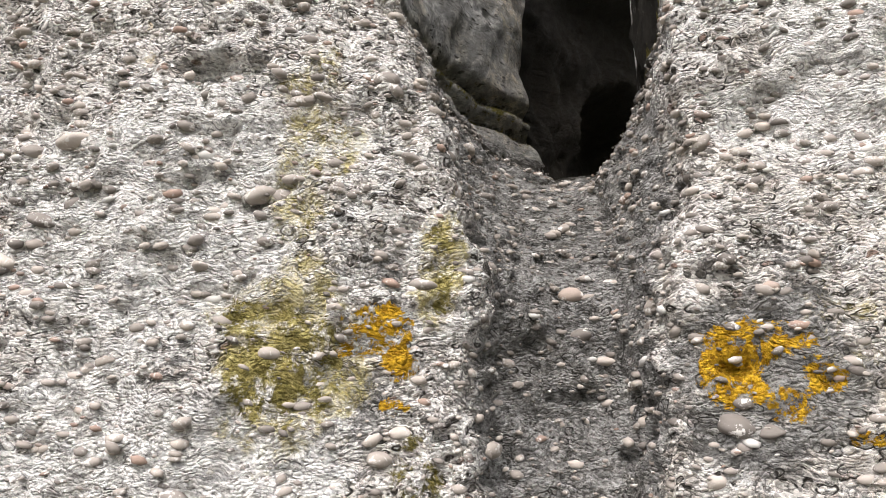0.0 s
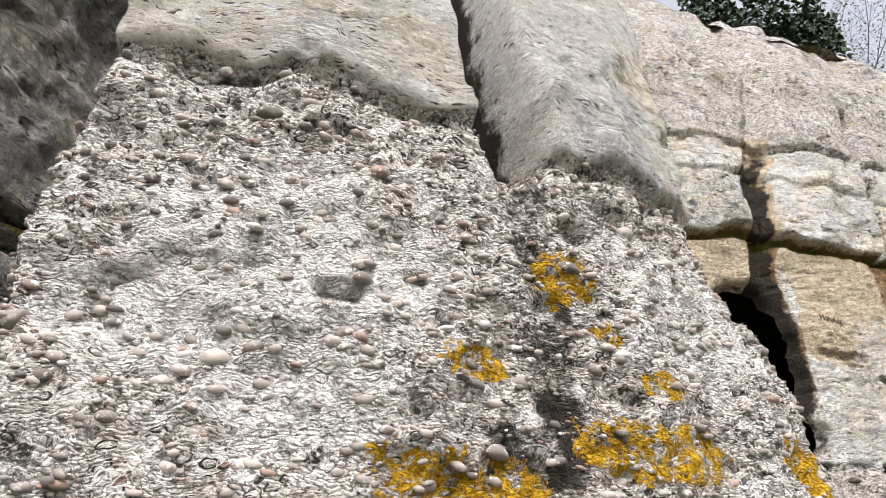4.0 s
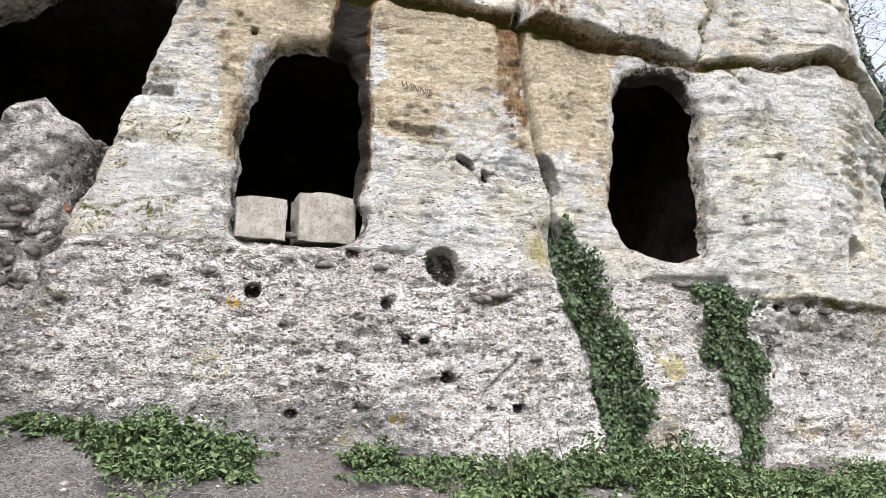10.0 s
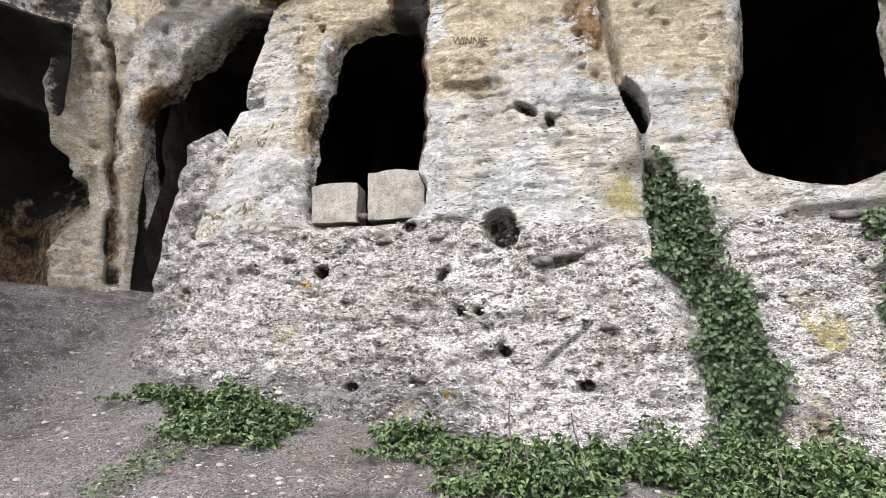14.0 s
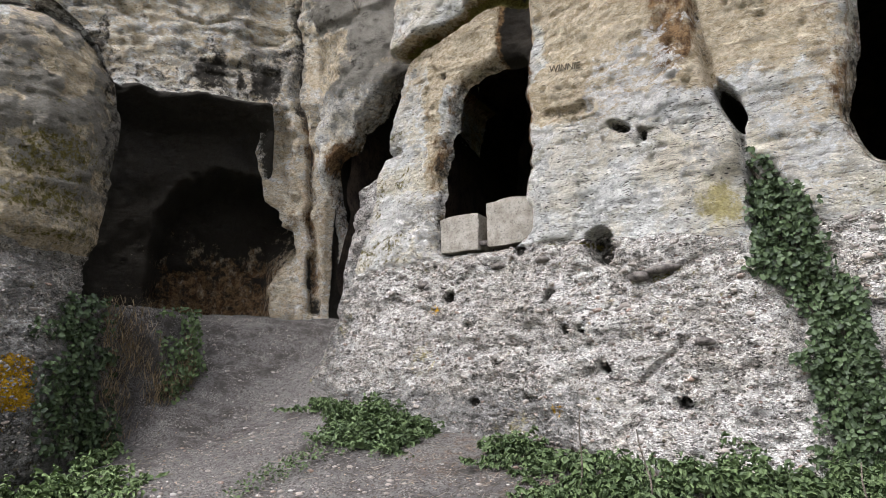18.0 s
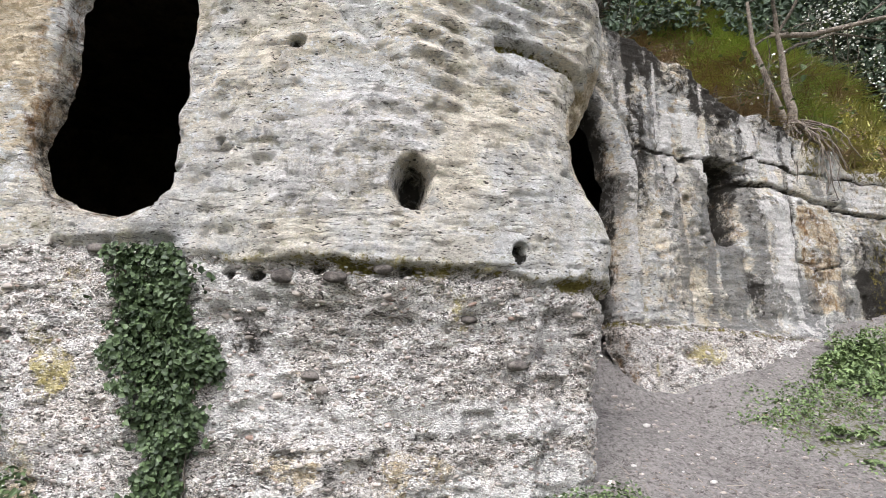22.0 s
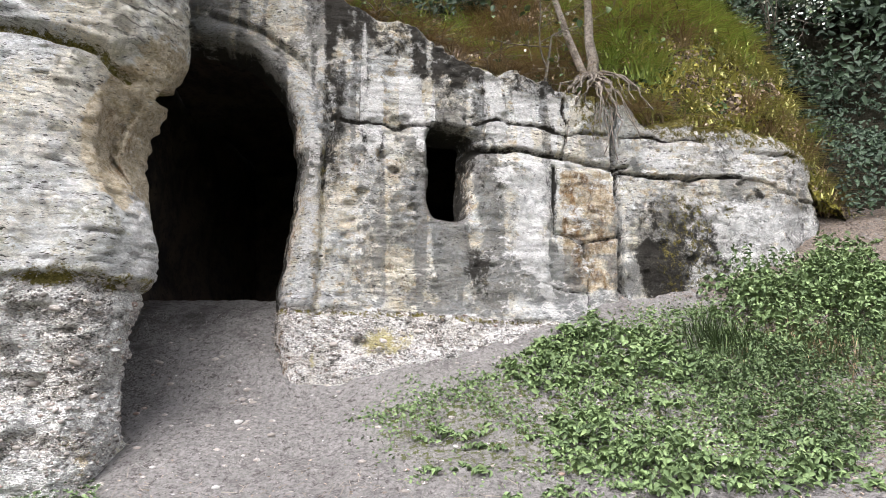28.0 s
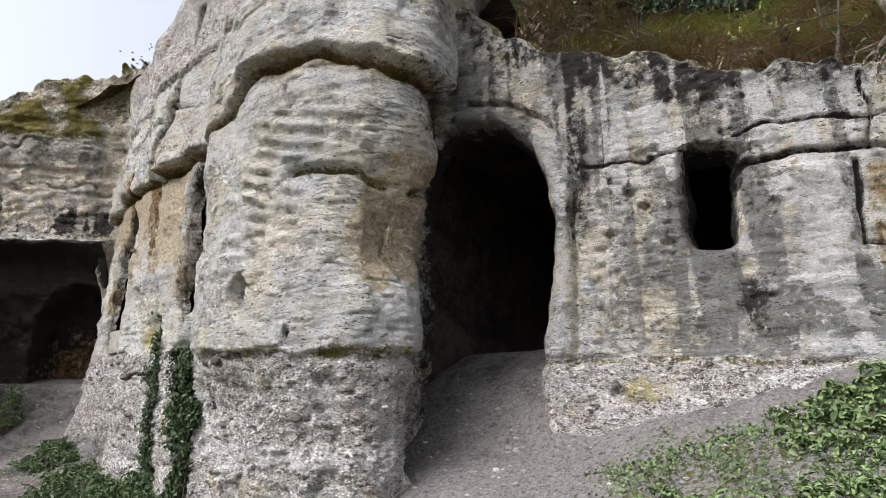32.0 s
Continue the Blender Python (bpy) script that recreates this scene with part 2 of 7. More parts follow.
# ---- materials ----
class Nodes:
    """Short ways to make and join shader nodes."""

    def __init__(self, name):
        self.mat = bpy.data.materials.new(name)
        self.mat.use_nodes = True
        self.t = self.mat.node_tree
        self.bsdf = self.t.nodes["Principled BSDF"]
        tc = self.t.nodes.new("ShaderNodeNewGeometry")
        self.pos = tc.outputs["Position"]
        self.info = None

    def node(self, kind, **values):
        n = self.t.nodes.new("ShaderNode" + kind)
        for k, v in values.items():
            self.put(n.inputs[k.replace("_", " ")], v)
        return n

    def put(self, socket, v):
        if isinstance(v, bpy.types.NodeSocket):
            self.t.links.new(v, socket)
        else:
            socket.default_value = v

    def scaled(self, sx, sy, sz, vec=None):
        n = self.node("Mapping")
        self.put(n.inputs["Vector"], vec or self.pos)
        n.inputs["Scale"].default_value = (sx, sy, sz)
        return n.outputs[0]

    def noise(self, scale, detail=6, rough=0.6, vec=None, dist=0.0):
        n = self.node("TexNoise", Scale=scale, Detail=detail, Roughness=rough, Distortion=dist)
        self.put(n.inputs["Vector"], vec or self.pos)
        return n.outputs["Fac"]

    def voronoi(self, scale, vec=None, feature="F1", out="Distance", rand=1.0):
        n = self.t.nodes.new("ShaderNodeTexVoronoi")
        n.feature = feature
        n.inputs["Scale"].default_value = scale
        n.inputs["Randomness"].default_value = rand
        self.put(n.inputs["Vector"], vec or self.pos)
        return n.outputs[out]

    def ramp(self, fac, a, b, lo=0.0, hi=1.0):
        n = self.node("MapRange", From_Min=a, From_Max=b, To_Min=lo, To_Max=hi)
        n.interpolation_type = "SMOOTHSTEP"
        self.put(n.inputs["Value"], fac)
        return n.outputs[0]

    def math(self, op, a, b=0.0):
        n = self.t.nodes.new("ShaderNodeMath")
        n.operation = op
        self.put(n.inputs[0], a)
        self.put(n.inputs[1], b)
        return n.outputs[0]

    def mix(self, fac, a, b):
        n = self.t.nodes.new("ShaderNodeMix")
        n.data_type = "RGBA"
        self.put(n.inputs[0], fac)
        for sock, v in ((n.inputs[6], a), (n.inputs[7], b)):
            self.put(sock, v if isinstance(v, bpy.types.NodeSocket) else (*v, 1.0))
        return n.outputs[2]

    def attr(self, name):
        n = self.t.nodes.new("ShaderNodeAttribute")
        n.attribute_name = name
        return n.outputs["Fac"]

    def random(self):
        return self.t.nodes.new("ShaderNodeObjectInfo").outputs["Random"]

    def island(self):
        return self.t.nodes.new("ShaderNodeNewGeometry").outputs["Random Per Island"]

    def sep(self, col):
        n = self.t.nodes.new("ShaderNodeSeparateColor")
        self.put(n.inputs[0], col)
        return n.outputs

    def bump(self, height, strength=0.5, dist=0.02, normal=None):
        n = self.node("Bump", Strength=strength, Distance=dist)
        self.put(n.inputs["Height"], height)
        if normal is not None:
            self.put(n.inputs["Normal"], normal)
        return n.outputs[0]

    def done(self, color, rough=0.9, normal=None, spec=0.25):
        self.put(self.bsdf.inputs["Base Color"], color if isinstance(color, bpy.types.NodeSocket) else (*color, 1.0))
        self.put(self.bsdf.inputs["Roughness"], rough)
        self.bsdf.inputs["Specular IOR Level"].default_value = spec
        if normal is not None:
            self.put(self.bsdf.inputs["Normal"], normal)
        return self.mat


def rock_material(name="cliff_rock", gravel=34.0):
    n = Nodes(name)
    P = n.pos
    wcol = n.t.nodes.new("ShaderNodeTexNoise")
    wcol.inputs["Scale"].default_value = 11.0
    wcol.inputs["Detail"].default_value = 4.0
    n.put(wcol.inputs["Vector"], P)
    sc = n.t.nodes.new("ShaderNodeVectorMath")
    sc.operation = "SCALE"
    sc.inputs[3].default_value = 0.06
    n.put(sc.inputs[0], wcol.outputs["Color"])
    warp = n.node("VectorMath")
    warp.operation = "ADD"
    n.put(warp.inputs[0], P)
    n.put(warp.inputs[1], sc.outputs[0])
    W = warp.outputs[0]
    F = n.scaled(1, 1, 1.7, W)

    def cover(value, noise_out, width=0.03, gain=0.5):
        """Hard-edged patches that cover about the given share of the surface."""
        return n.ramp(n.math("ADD", noise_out, n.math("MULTIPLY", n.math("SUBTRACT", value, 0.5), gain)), 0.5 - width, 0.5 + width)

    fine = n.noise(60, 7, 0.8)
    mid = n.noise(4.5, 8, 0.68)
    cell = n.sep(n.voronoi(100, n.scaled(0.9, 0.9, 1.6), out="Color"))
    # sandstone: buff and grey beds, flaking pale crust, dark specks and dashes
    buff = n.ramp(n.noise(1.5, 8, 0.68), 0.42, 0.54)
    flake = n.ramp(n.noise(13, 13, 0.86, n.scaled(0.8, 0.8, 2.2, W)), 0.45, 0.50)
    under = n.mix(buff, (0.60, 0.585, 0.55), (0.66, 0.585, 0.465))
    crust = n.mix(buff, (0.85, 0.835, 0.80), (0.86, 0.79, 0.66))
    sand = n.mix(flake, under, crust)
    bloom = n.math("MULTIPLY", n.ramp(n.noise(2.4, 10, 0.74, n.scaled(1, 1, 1.2, W)), 0.53, 0.57), n.ramp(n.noise(22, 8, 0.8), 0.44, 0.5))
    patch = n.math("MULTIPLY", n.ramp(n.noise(0.9, 7, 0.66, n.scaled(1, 1, 1.4, W)), 0.47, 0.60), 0.42)
    sand = n.mix(patch, sand, n.mix(n.ramp(n.noise(24, 8, 0.8, F), 0.40, 0.60), (0.50, 0.492, 0.47), (0.74, 0.735, 0.715)))
    sand = n.mix(n.math("MULTIPLY", bloom, 0.5), sand, (0.44, 0.445, 0.45))
    algae = n.math("MULTIPLY", n.ramp(n.noise(3.1, 9, 0.72, n.scaled(1, 1, 2.2, W)), 0.54, 0.60), n.ramp(n.noise(28, 8, 0.8), 0.45, 0.52))
    sand = n.mix(n.math("MULTIPLY", algae, 0.55), sand, (0.42, 0.385, 0.235))
    white = n.math("MULTIPLY", n.ramp(n.noise(14, 12, 0.82, F), 0.525, 0.545), n.ramp(n.noise(1.2, 5, 0.6), 0.44, 0.56))
    sand = n.mix(white, sand, (0.88, 0.875, 0.86))
    beds = n.noise(6.0, 9, 0.78, n.scaled(0.55, 0.55, 9.0, W))
    lines = n.math("MULTIPLY", n.ramp(beds, 0.435, 0.395), n.ramp(n.noise(1.7, 5, 0.6), 0.38, 0.52))
    sand = n.mix(n.math("MULTIPLY", lines, 0.7), sand, (0.13, 0.118, 0.10))
    s1 = n.math("MULTIPLY", n.ramp(n.voronoi(40, n.scaled(0.5, 0.5, 2.6, W)), 0.28, 0.18), n.ramp(n.noise(7, 6, 0.75), 0.47, 0.53))
    s2 = n.math("MULTIPLY", n.ramp(n.voronoi(17, n.scaled(0.6, 0.6, 2.2, W)), 0.20, 0.12), n.ramp(n.noise(2.6, 6, 0.7), 0.47, 0.53))
    speck = n.math("MAXIMUM", s1, s2)
    sand = n.mix(n.math("MULTIPLY", speck, 0.8), sand, (0.085, 0.075, 0.062))
    # conglomerate: pale crusted lumps with black gaps, darker or redder pebbles
    V = n.scaled(1.0, 1.0, 1.75, W)
    d1 = n.voronoi(gravel, V)
    c1 = n.sep(n.voronoi(gravel, V, out="Color"))
    d2 = n.voronoi(gravel * 2.7, V)
    c2 = n.sep(n.voronoi(gravel * 2.7, V, out="Color"))
    area = n.ramp(n.noise(2.0, 8, 0.7), 0.46, 0.56)
    matrix = n.mix(n.ramp(n.noise(30, 10, 0.82, V), 0.44, 0.53), (0.62, 0.56, 0.515), (0.90, 0.86, 0.82))
    matrix = n.mix(n.math("MULTIPLY", area, 0.42), matrix, n.mix(n.ramp(n.noise(34, 8, 0.8, V), 0.44, 0.54), (0.33, 0.28, 0.22), (0.68, 0.60, 0.50)))
    grit_col = n.mix(c2[1], (0.12, 0.105, 0.09), (0.56, 0.505, 0.45))
    grit = n.math("MULTIPLY", n.ramp(d2, 0.52, 0.44), n.ramp(c2[0], 0.70, 0.74))
    con = n.mix(grit, matrix, grit_col)
    peb_col = n.mix(c1[1], (0.17, 0.157, 0.143), (0.44, 0.405, 0.36))
    peb_col = n.mix(n.ramp(c1[2], 0.78, 0.82), peb_col, (0.30, 0.205, 0.165))
    peb = n.math("MULTIPLY", n.ramp(d1, 0.44, 0.36), n.ramp(c1[0], 0.72, 0.76))
    con = n.mix(peb, con, peb_col)
    ring = n.math("MULTIPLY", n.math("MULTIPLY", n.ramp(d1, 0.38, 0.46), n.ramp(d1, 0.60, 0.50)), n.math("MULTIPLY", n.ramp(c1[0], 0.58, 0.62), n.ramp(n.noise(16, 6, 0.7), 0.48, 0.54)))
    thick = n.ramp(n.noise(1.5, 6, 0.66), 0.50, 0.58)
    con = n.mix(n.math("MULTIPLY", n.ramp(n.noise(13, 12, 0.82, F), 0.46, 0.55), n.math("ADD", n.math("MULTIPLY", thick, 0.50), 0.42)), con, (0.90, 0.875, 0.845))
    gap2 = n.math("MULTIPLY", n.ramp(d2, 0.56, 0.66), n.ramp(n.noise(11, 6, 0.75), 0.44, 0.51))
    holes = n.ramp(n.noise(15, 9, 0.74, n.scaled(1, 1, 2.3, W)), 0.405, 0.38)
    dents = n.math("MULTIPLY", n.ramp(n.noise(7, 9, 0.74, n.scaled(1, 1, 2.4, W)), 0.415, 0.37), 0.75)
    # gaps, dents and pebble rims carry crevice shade in their colour
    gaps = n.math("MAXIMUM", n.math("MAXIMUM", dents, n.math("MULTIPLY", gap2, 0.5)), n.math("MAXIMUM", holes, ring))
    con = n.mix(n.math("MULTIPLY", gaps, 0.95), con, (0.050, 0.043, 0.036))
    k = n.ramp(n.math("ADD", n.attr("conglo"), n.math("SUBTRACT", n.noise(14, 6, 0.7), 0.5)), 0.42, 0.58)
    col = n.mix(k, sand, con)
    # stains, growths and the painted shade of recesses, with outlines of their own
    col = n.mix(cover(n.attr("ochre"), n.noise(8, 11, 0.78, F), 0.05), col, n.mix(n.ramp(n.noise(17, 9, 0.8, F), 0.40, 0.60), (0.52, 0.41, 0.26), (0.80, 0.70, 0.54)))
    col = n.mix(cover(n.attr("rust"), n.noise(10, 11, 0.78, n.scaled(1.3, 1.3, 0.6, W)), 0.10), col, n.mix(n.ramp(n.noise(16, 9, 0.8), 0.40, 0.60), (0.13, 0.072, 0.038), (0.42, 0.265, 0.135)))
    col = n.mix(n.math("MULTIPLY", cover(n.attr("grey"), n.noise(15, 10, 0.78, W), 0.10), 0.8), col, n.mix(fine, (0.10, 0.098, 0.092), (0.36, 0.355, 0.345)))
    col = n.mix(cover(n.attr("white"), n.noise(11, 12, 0.80, F), 0.025), col, n.mix(n.ramp(n.noise(34, 9, 0.8, V), 0.38, 0.58), (0.68, 0.64, 0.60), (0.90, 0.875, 0.845)))
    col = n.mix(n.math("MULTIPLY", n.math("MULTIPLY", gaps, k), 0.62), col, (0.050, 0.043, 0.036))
    tone = n.mix(cell[0], (0.72, 0.71, 0.70), (1.24, 1.24, 1.235))
    tone = n.mix(n.ramp(n.noise(66, 6, 0.8, n.scaled(0.85, 0.85, 1.8)), 0.44, 0.40), tone, (0.34, 0.32, 0.29))
    shade = n.t.nodes.new("ShaderNodeMix")
    shade.data_type, shade.blend_type = "RGBA", "MULTIPLY"
    n.put(shade.inputs[0], n.math("ADD", n.math("MULTIPLY", k, 0.4), 0.5))
    n.put(shade.inputs[6], col)
    n.put(shade.inputs[7], tone)
    col = n.mix(n.math("MULTIPLY", n.math("MULTIPLY", speck, n.math("SUBTRACT", 1.0, k)), 0.55), shade.outputs[2], (0.05, 0.043, 0.036))
    col = n.mix(n.math("MULTIPLY", cover(n.attr("stain_shade"), n.noise(11, 10, 0.76, W), 0.10), 0.98), col, n.mix(fine, (0.012, 0.011, 0.009), (0.075, 0.066, 0.055)))
    col = n.mix(cover(n.attr("moss"), n.noise(20, 10, 0.78, W), 0.05), col, n.mix(n.ramp(fine, 0.35, 0.65), (0.075, 0.062, 0.014), (0.30, 0.25, 0.075)))
    col = n.mix(n.math("MULTIPLY", cover(n.attr("sulphur"), n.noise(9, 12, 0.82, W), 0.08, 0.42), 0.8), col, n.mix(n.ramp(fine, 0.35, 0.65), (0.34, 0.27, 0.08), (0.68, 0.58, 0.24)))
    lich = cover(n.attr("lichen"), n.noise(30, 10, 0.75, W), 0.025)
    col = n.mix(lich, col, n.mix(n.ramp(n.noise(80, 6, 0.75), 0.38, 0.62), (0.36, 0.18, 0.008), (0.80, 0.48, 0.03)))
    h_s = n.math("ADD", n.math("MULTIPLY", beds, 1.0), n.math("ADD", n.math("MULTIPLY", flake, 0.35), n.math("ADD", n.math("MULTIPLY", n.noise(19, 9, 0.78, F), 1.0), n.math("MULTIPLY", white, 0.15))))
    h_s = n.math("SUBTRACT", h_s, n.math("ADD", n.math("MULTIPLY", speck, 1.1), n.math("MULTIPLY", lines, 0.8)))
    h_c = n.math("ADD", n.math("MULTIPLY", peb, 0.8), n.math("ADD", n.math("MULTIPLY", d2, -0.4), n.math("MULTIPLY", n.noise(24, 7, 0.75), 0.9)))
    h_c = n.math("SUBTRACT", h_c, n.math("MULTIPLY", gaps, 1.1))
    hm = n.t.nodes.new("ShaderNodeMix")
    n.put(hm.inputs[0], k), n.put(hm.inputs[2], h_s), n.put(hm.inputs[3], h_c)
    hh = n.math("ADD", hm.outputs[0], n.math("ADD", n.math("MULTIPLY", fine, 0.4), n.math("MULTIPLY", lich, 0.3)))
    return n.done(col, 0.93, n.bump(hh, 1.0, 0.034), 0.1)


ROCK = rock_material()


def plain(name, a, b, scale=8, rough=0.9, bump=0.3):
    n = Nodes(name)
    f = n.noise(scale, 10, 0.75)
    g = n.noise(scale * 7, 7, 0.78)
    col = n.mix(n.ramp(f, 0.38, 0.60), a, b)
    col = n.mix(n.math("MULTIPLY", n.ramp(g, 0.46, 0.40), 0.7), col, tuple(0.35 * c for c in a))
    return n.done(col, rough, n.bump(n.math("ADD", f, g), bump, 0.02))


# near-black chamber rock: the missing light is put into its colour
UNLIT_ROCK = plain("unlit_cave_rock", (0.022, 0.018, 0.016), (0.075, 0.055, 0.042), 3)


def soil_material():
    n = Nodes("trodden_soil")
    big = n.noise(0.9, 8, 0.66)
    mid = n.noise(6, 9, 0.74)
    fine = n.noise(70, 8, 0.8)
    cell = n.sep(n.voronoi(120, out="Color"))
    col = n.mix(n.ramp(mid, 0.38, 0.60), (0.070, 0.064, 0.060), (0.165, 0.154, 0.147))
    worn = n.math("MULTIPLY", n.ramp(n.noise(2.2, 10, 0.74, n.scaled(0.7, 1.3, 1)), 0.50, 0.42), 0.6)
    col = n.mix(worn, col, (0.060, 0.053, 0.048))
    col = n.mix(n.math("MULTIPLY", n.ramp(big, 0.46, 0.56), 0.8), col, n.mix(fine, (0.125, 0.116, 0.110), (0.235, 0.220, 0.208)))
    col = n.mix(n.math("MULTIPLY", n.ramp(cell[0], 0.72, 0.76), n.ramp(n.noise(8, 6), 0.46, 0.58)), col, (0.27, 0.25, 0.23))
    col = n.mix(n.math("MULTIPLY", n.ramp(cell[1], 0.70, 0.74), 0.8), col, (0.055, 0.047, 0.040))
    dust = n.ramp(n.math("ADD", n.noise(1.6, 9, 0.72), n.math("MULTIPLY", n.math("SUBTRACT", n.attr("dust"), 0.5), 0.5)), 0.44, 0.60)
    col = n.mix(n.math("MULTIPLY", dust, 0.6), col, n.mix(n.ramp(n.noise(34, 9, 0.8), 0.36, 0.62), (0.12, 0.109, 0.102), (0.32, 0.298, 0.28)))
    dark = n.math("MULTIPLY", n.ramp(n.noise(26, 9, 0.78), 0.45, 0.41), 0.75)
    col = n.mix(dark, col, (0.045, 0.038, 0.032))
    lit = n.mix(n.ramp(n.noise(48, 8, 0.8), 0.40, 0.60), (0.040, 0.030, 0.023), (0.22, 0.172, 0.135))
    col = n.mix(n.math("MULTIPLY", n.ramp(n.math("ADD", n.noise(14, 9, 0.76), n.math("MULTIPLY", n.math("SUBTRACT", n.attr("litter"), 0.5), 0.4)), 0.45, 0.55), 0.9), col, lit)
    green = n.ramp(n.math("ADD", n.noise(20, 9, 0.78), n.math("MULTIPLY", n.math("SUBTRACT", n.attr("green"), 0.5), 0.4)), 0.47, 0.53)
    col = n.mix(green, col, n.mix(fine, (0.030, 0.038, 0.012), (0.13, 0.14, 0.045)))
    hgt = n.math("ADD", mid, n.math("ADD", n.math("MULTIPLY", fine, 0.6), n.math("MULTIPLY", cell[0], 0.35)))
    return n.done(col, 0.95, n.bump(hgt, 0.9, 0.02), 0.12)


SOIL = soil_material()


# ---- ground ----
def ground_height(x, y):
    """The bank that rises from the path to the foot of the cliff and into the caves."""
    base = np.interp(x, (-6, 2, 4, 5.5, 8, 10, 12, 13.7, 15.2, 17, 20, 40), (1.15, 1.25, 1.27, 1.19, 1.15, 1.15, 1.22, 1.31, 1.40, 1.55, 1.80, 2.6))
    z = base + np.where(y < -0.6, 0.05 * (y + 0.6) - 1.044, 0.29 * (y - 3.0))
    # up into the recess, past the ruined wall
    inward = y + 0.9 * np.clip(3.3 - x, 0, 3.0) * sstep(2.4, 3.1, y)
    cave = np.interp(inward, (3.0, 3.35, 3.9, 4.3, 5.0, 5.4, 7.0), (1.27, 1.36, 1.63, 1.86, 2.33, 2.48, 2.62))
    z = z + (cave - z) * sstep(5.4, 4.1, x) * sstep(2.9, 3.1, y)
    # the edge of the hollow's floor beside the buttress
    edge = sstep(2.56, 2.40, x + 0.05 * np.sin(7 * y) + 0.03 * np.sin(17 * y)) * sstep(2.0, 2.3, y) * sstep(3.95, 3.5, y)
    z = z + np.clip(2.44 - z, 0, 2) * edge
    # up to the doorway
    door = np.interp(y, (3.0, 3.33, 4.06, 4.5, 4.8, 5.2, 8.0), (1.22, 1.35, 1.72, 2.10, 2.36, 2.52, 2.60))
    z = z + (door - z) * sstep(9.8, 10.7, x) * sstep(13.0, 12.2, x) * sstep(2.9, 3.1, y)
    # the green bank
    bank = base + np.interp(y, (3.0, 3.5, 4.2, 4.6, 5.2, 6.0, 7.5, 12.0), (0.0, 0.20, 0.58, 0.80, 1.15, 1.75, 2.5, 4.5))
    return z + (bank - z) * sstep(12.2, 13.0, x) * sstep(2.9, 3.1, y)


def ground_sheet():
    xs = np.unique(np.r_[np.linspace(-60, -4, 30), np.arange(-4, 22, 0.04), np.linspace(22, 80, 40)])
    ys = np.unique(np.r_[np.linspace(-60, -3, 24), np.arange(-3, 9.0, 0.04), np.linspace(9, 30, 20)])
    X, Y = np.meshgrid(xs, ys)
    x, y = X.ravel(), Y.ravel()
    p = np.stack([x, y, np.zeros_like(x)], 1)
    z = ground_height(x, y) + 0.030 * fbm(p, 1.2, 3, 31) + 0.012 * fbm(p, 7, 3, 33) + 0.005 * fbm(p, 22, 2, 35)
    wob = 0.4 * fbm(p, 1.5, 3, 36)
    litter = sstep(14.5, 16.5, x + wob) * 0.7 + 0.42 * sstep(2.3, 3.0, y + wob) * sstep(4.6, 5.6, x) * sstep(11.2, 10.6, x)
    green = 0.42 * sstep(0.25, -0.25, sdf(GREEN_BED, x, y) + wob * 0.4) + 0.7 * sstep(-0.6, -1.6, y + wob)
    me = mesh_from("ground", np.stack([x, y, z], 1), grid_faces(len(xs), len(ys)), SOIL, {"litter": litter, "green": green, "dust": 0.75 * sstep(10.0, 12.0, x + wob)})
    return tagged(new("ground", me), "trodden grey-brown earth bank sloping up to the cliff", "ground", kind="structure")


GREEN_BED = curve_pts([(12.7, 3.95), (12.7, 3.65), (13.3, 3.25), (14.0, 2.95), (14.9, 2.75), (15.6, 3.0), (16.2, 3.4), (16.8, 4.0), (17.1, 4.7), (17.3, 5.5), (16.5, 5.3), (15.6, 4.95), (14.5, 4.7), (13.6, 4.2)])
ground_sheet()


def table(xs, zs):
    return lambda x: np.interp(x, xs, zs)


# ---- cliff with the two windows ----
MAIN_FRONT = [
    (3.9, 5.6, 4.3, 5.6, 4.8, 5.6, 5.0, 5.6, 5.2, 6.4),
    (3.22, 4.7, 4.02, 4.6, 4.75, 4.7, 4.8, 4.7, 5.0, 5.6),
    (3.38, 4.12, 4.10, 4.05, 4.68, 4.05, 4.7, 4.1, 4.9, 5.1),
    (4.1, 3.80, 4.6, 3.90, 5.0, 3.95, 5.0, 3.95, 5.0, 4.85),
    (5.9, 3.62, 5.9, 3.68, 5.9, 3.72, 5.9, 3.75, 5.9, 4.6),
    (6.8, 3.32, 6.8, 3.50, 6.8, 3.50, 6.8, 3.55, 6.8, 4.45),
    (8.5, 3.12, 8.5, 3.25, 8.5, 3.28, 8.5, 3.45, 8.5, 4.3),
    (9.5, 2.85, 9.5, 2.93, 9.5, 2.88, 9.5, 3.2, 9.5, 4.2)]
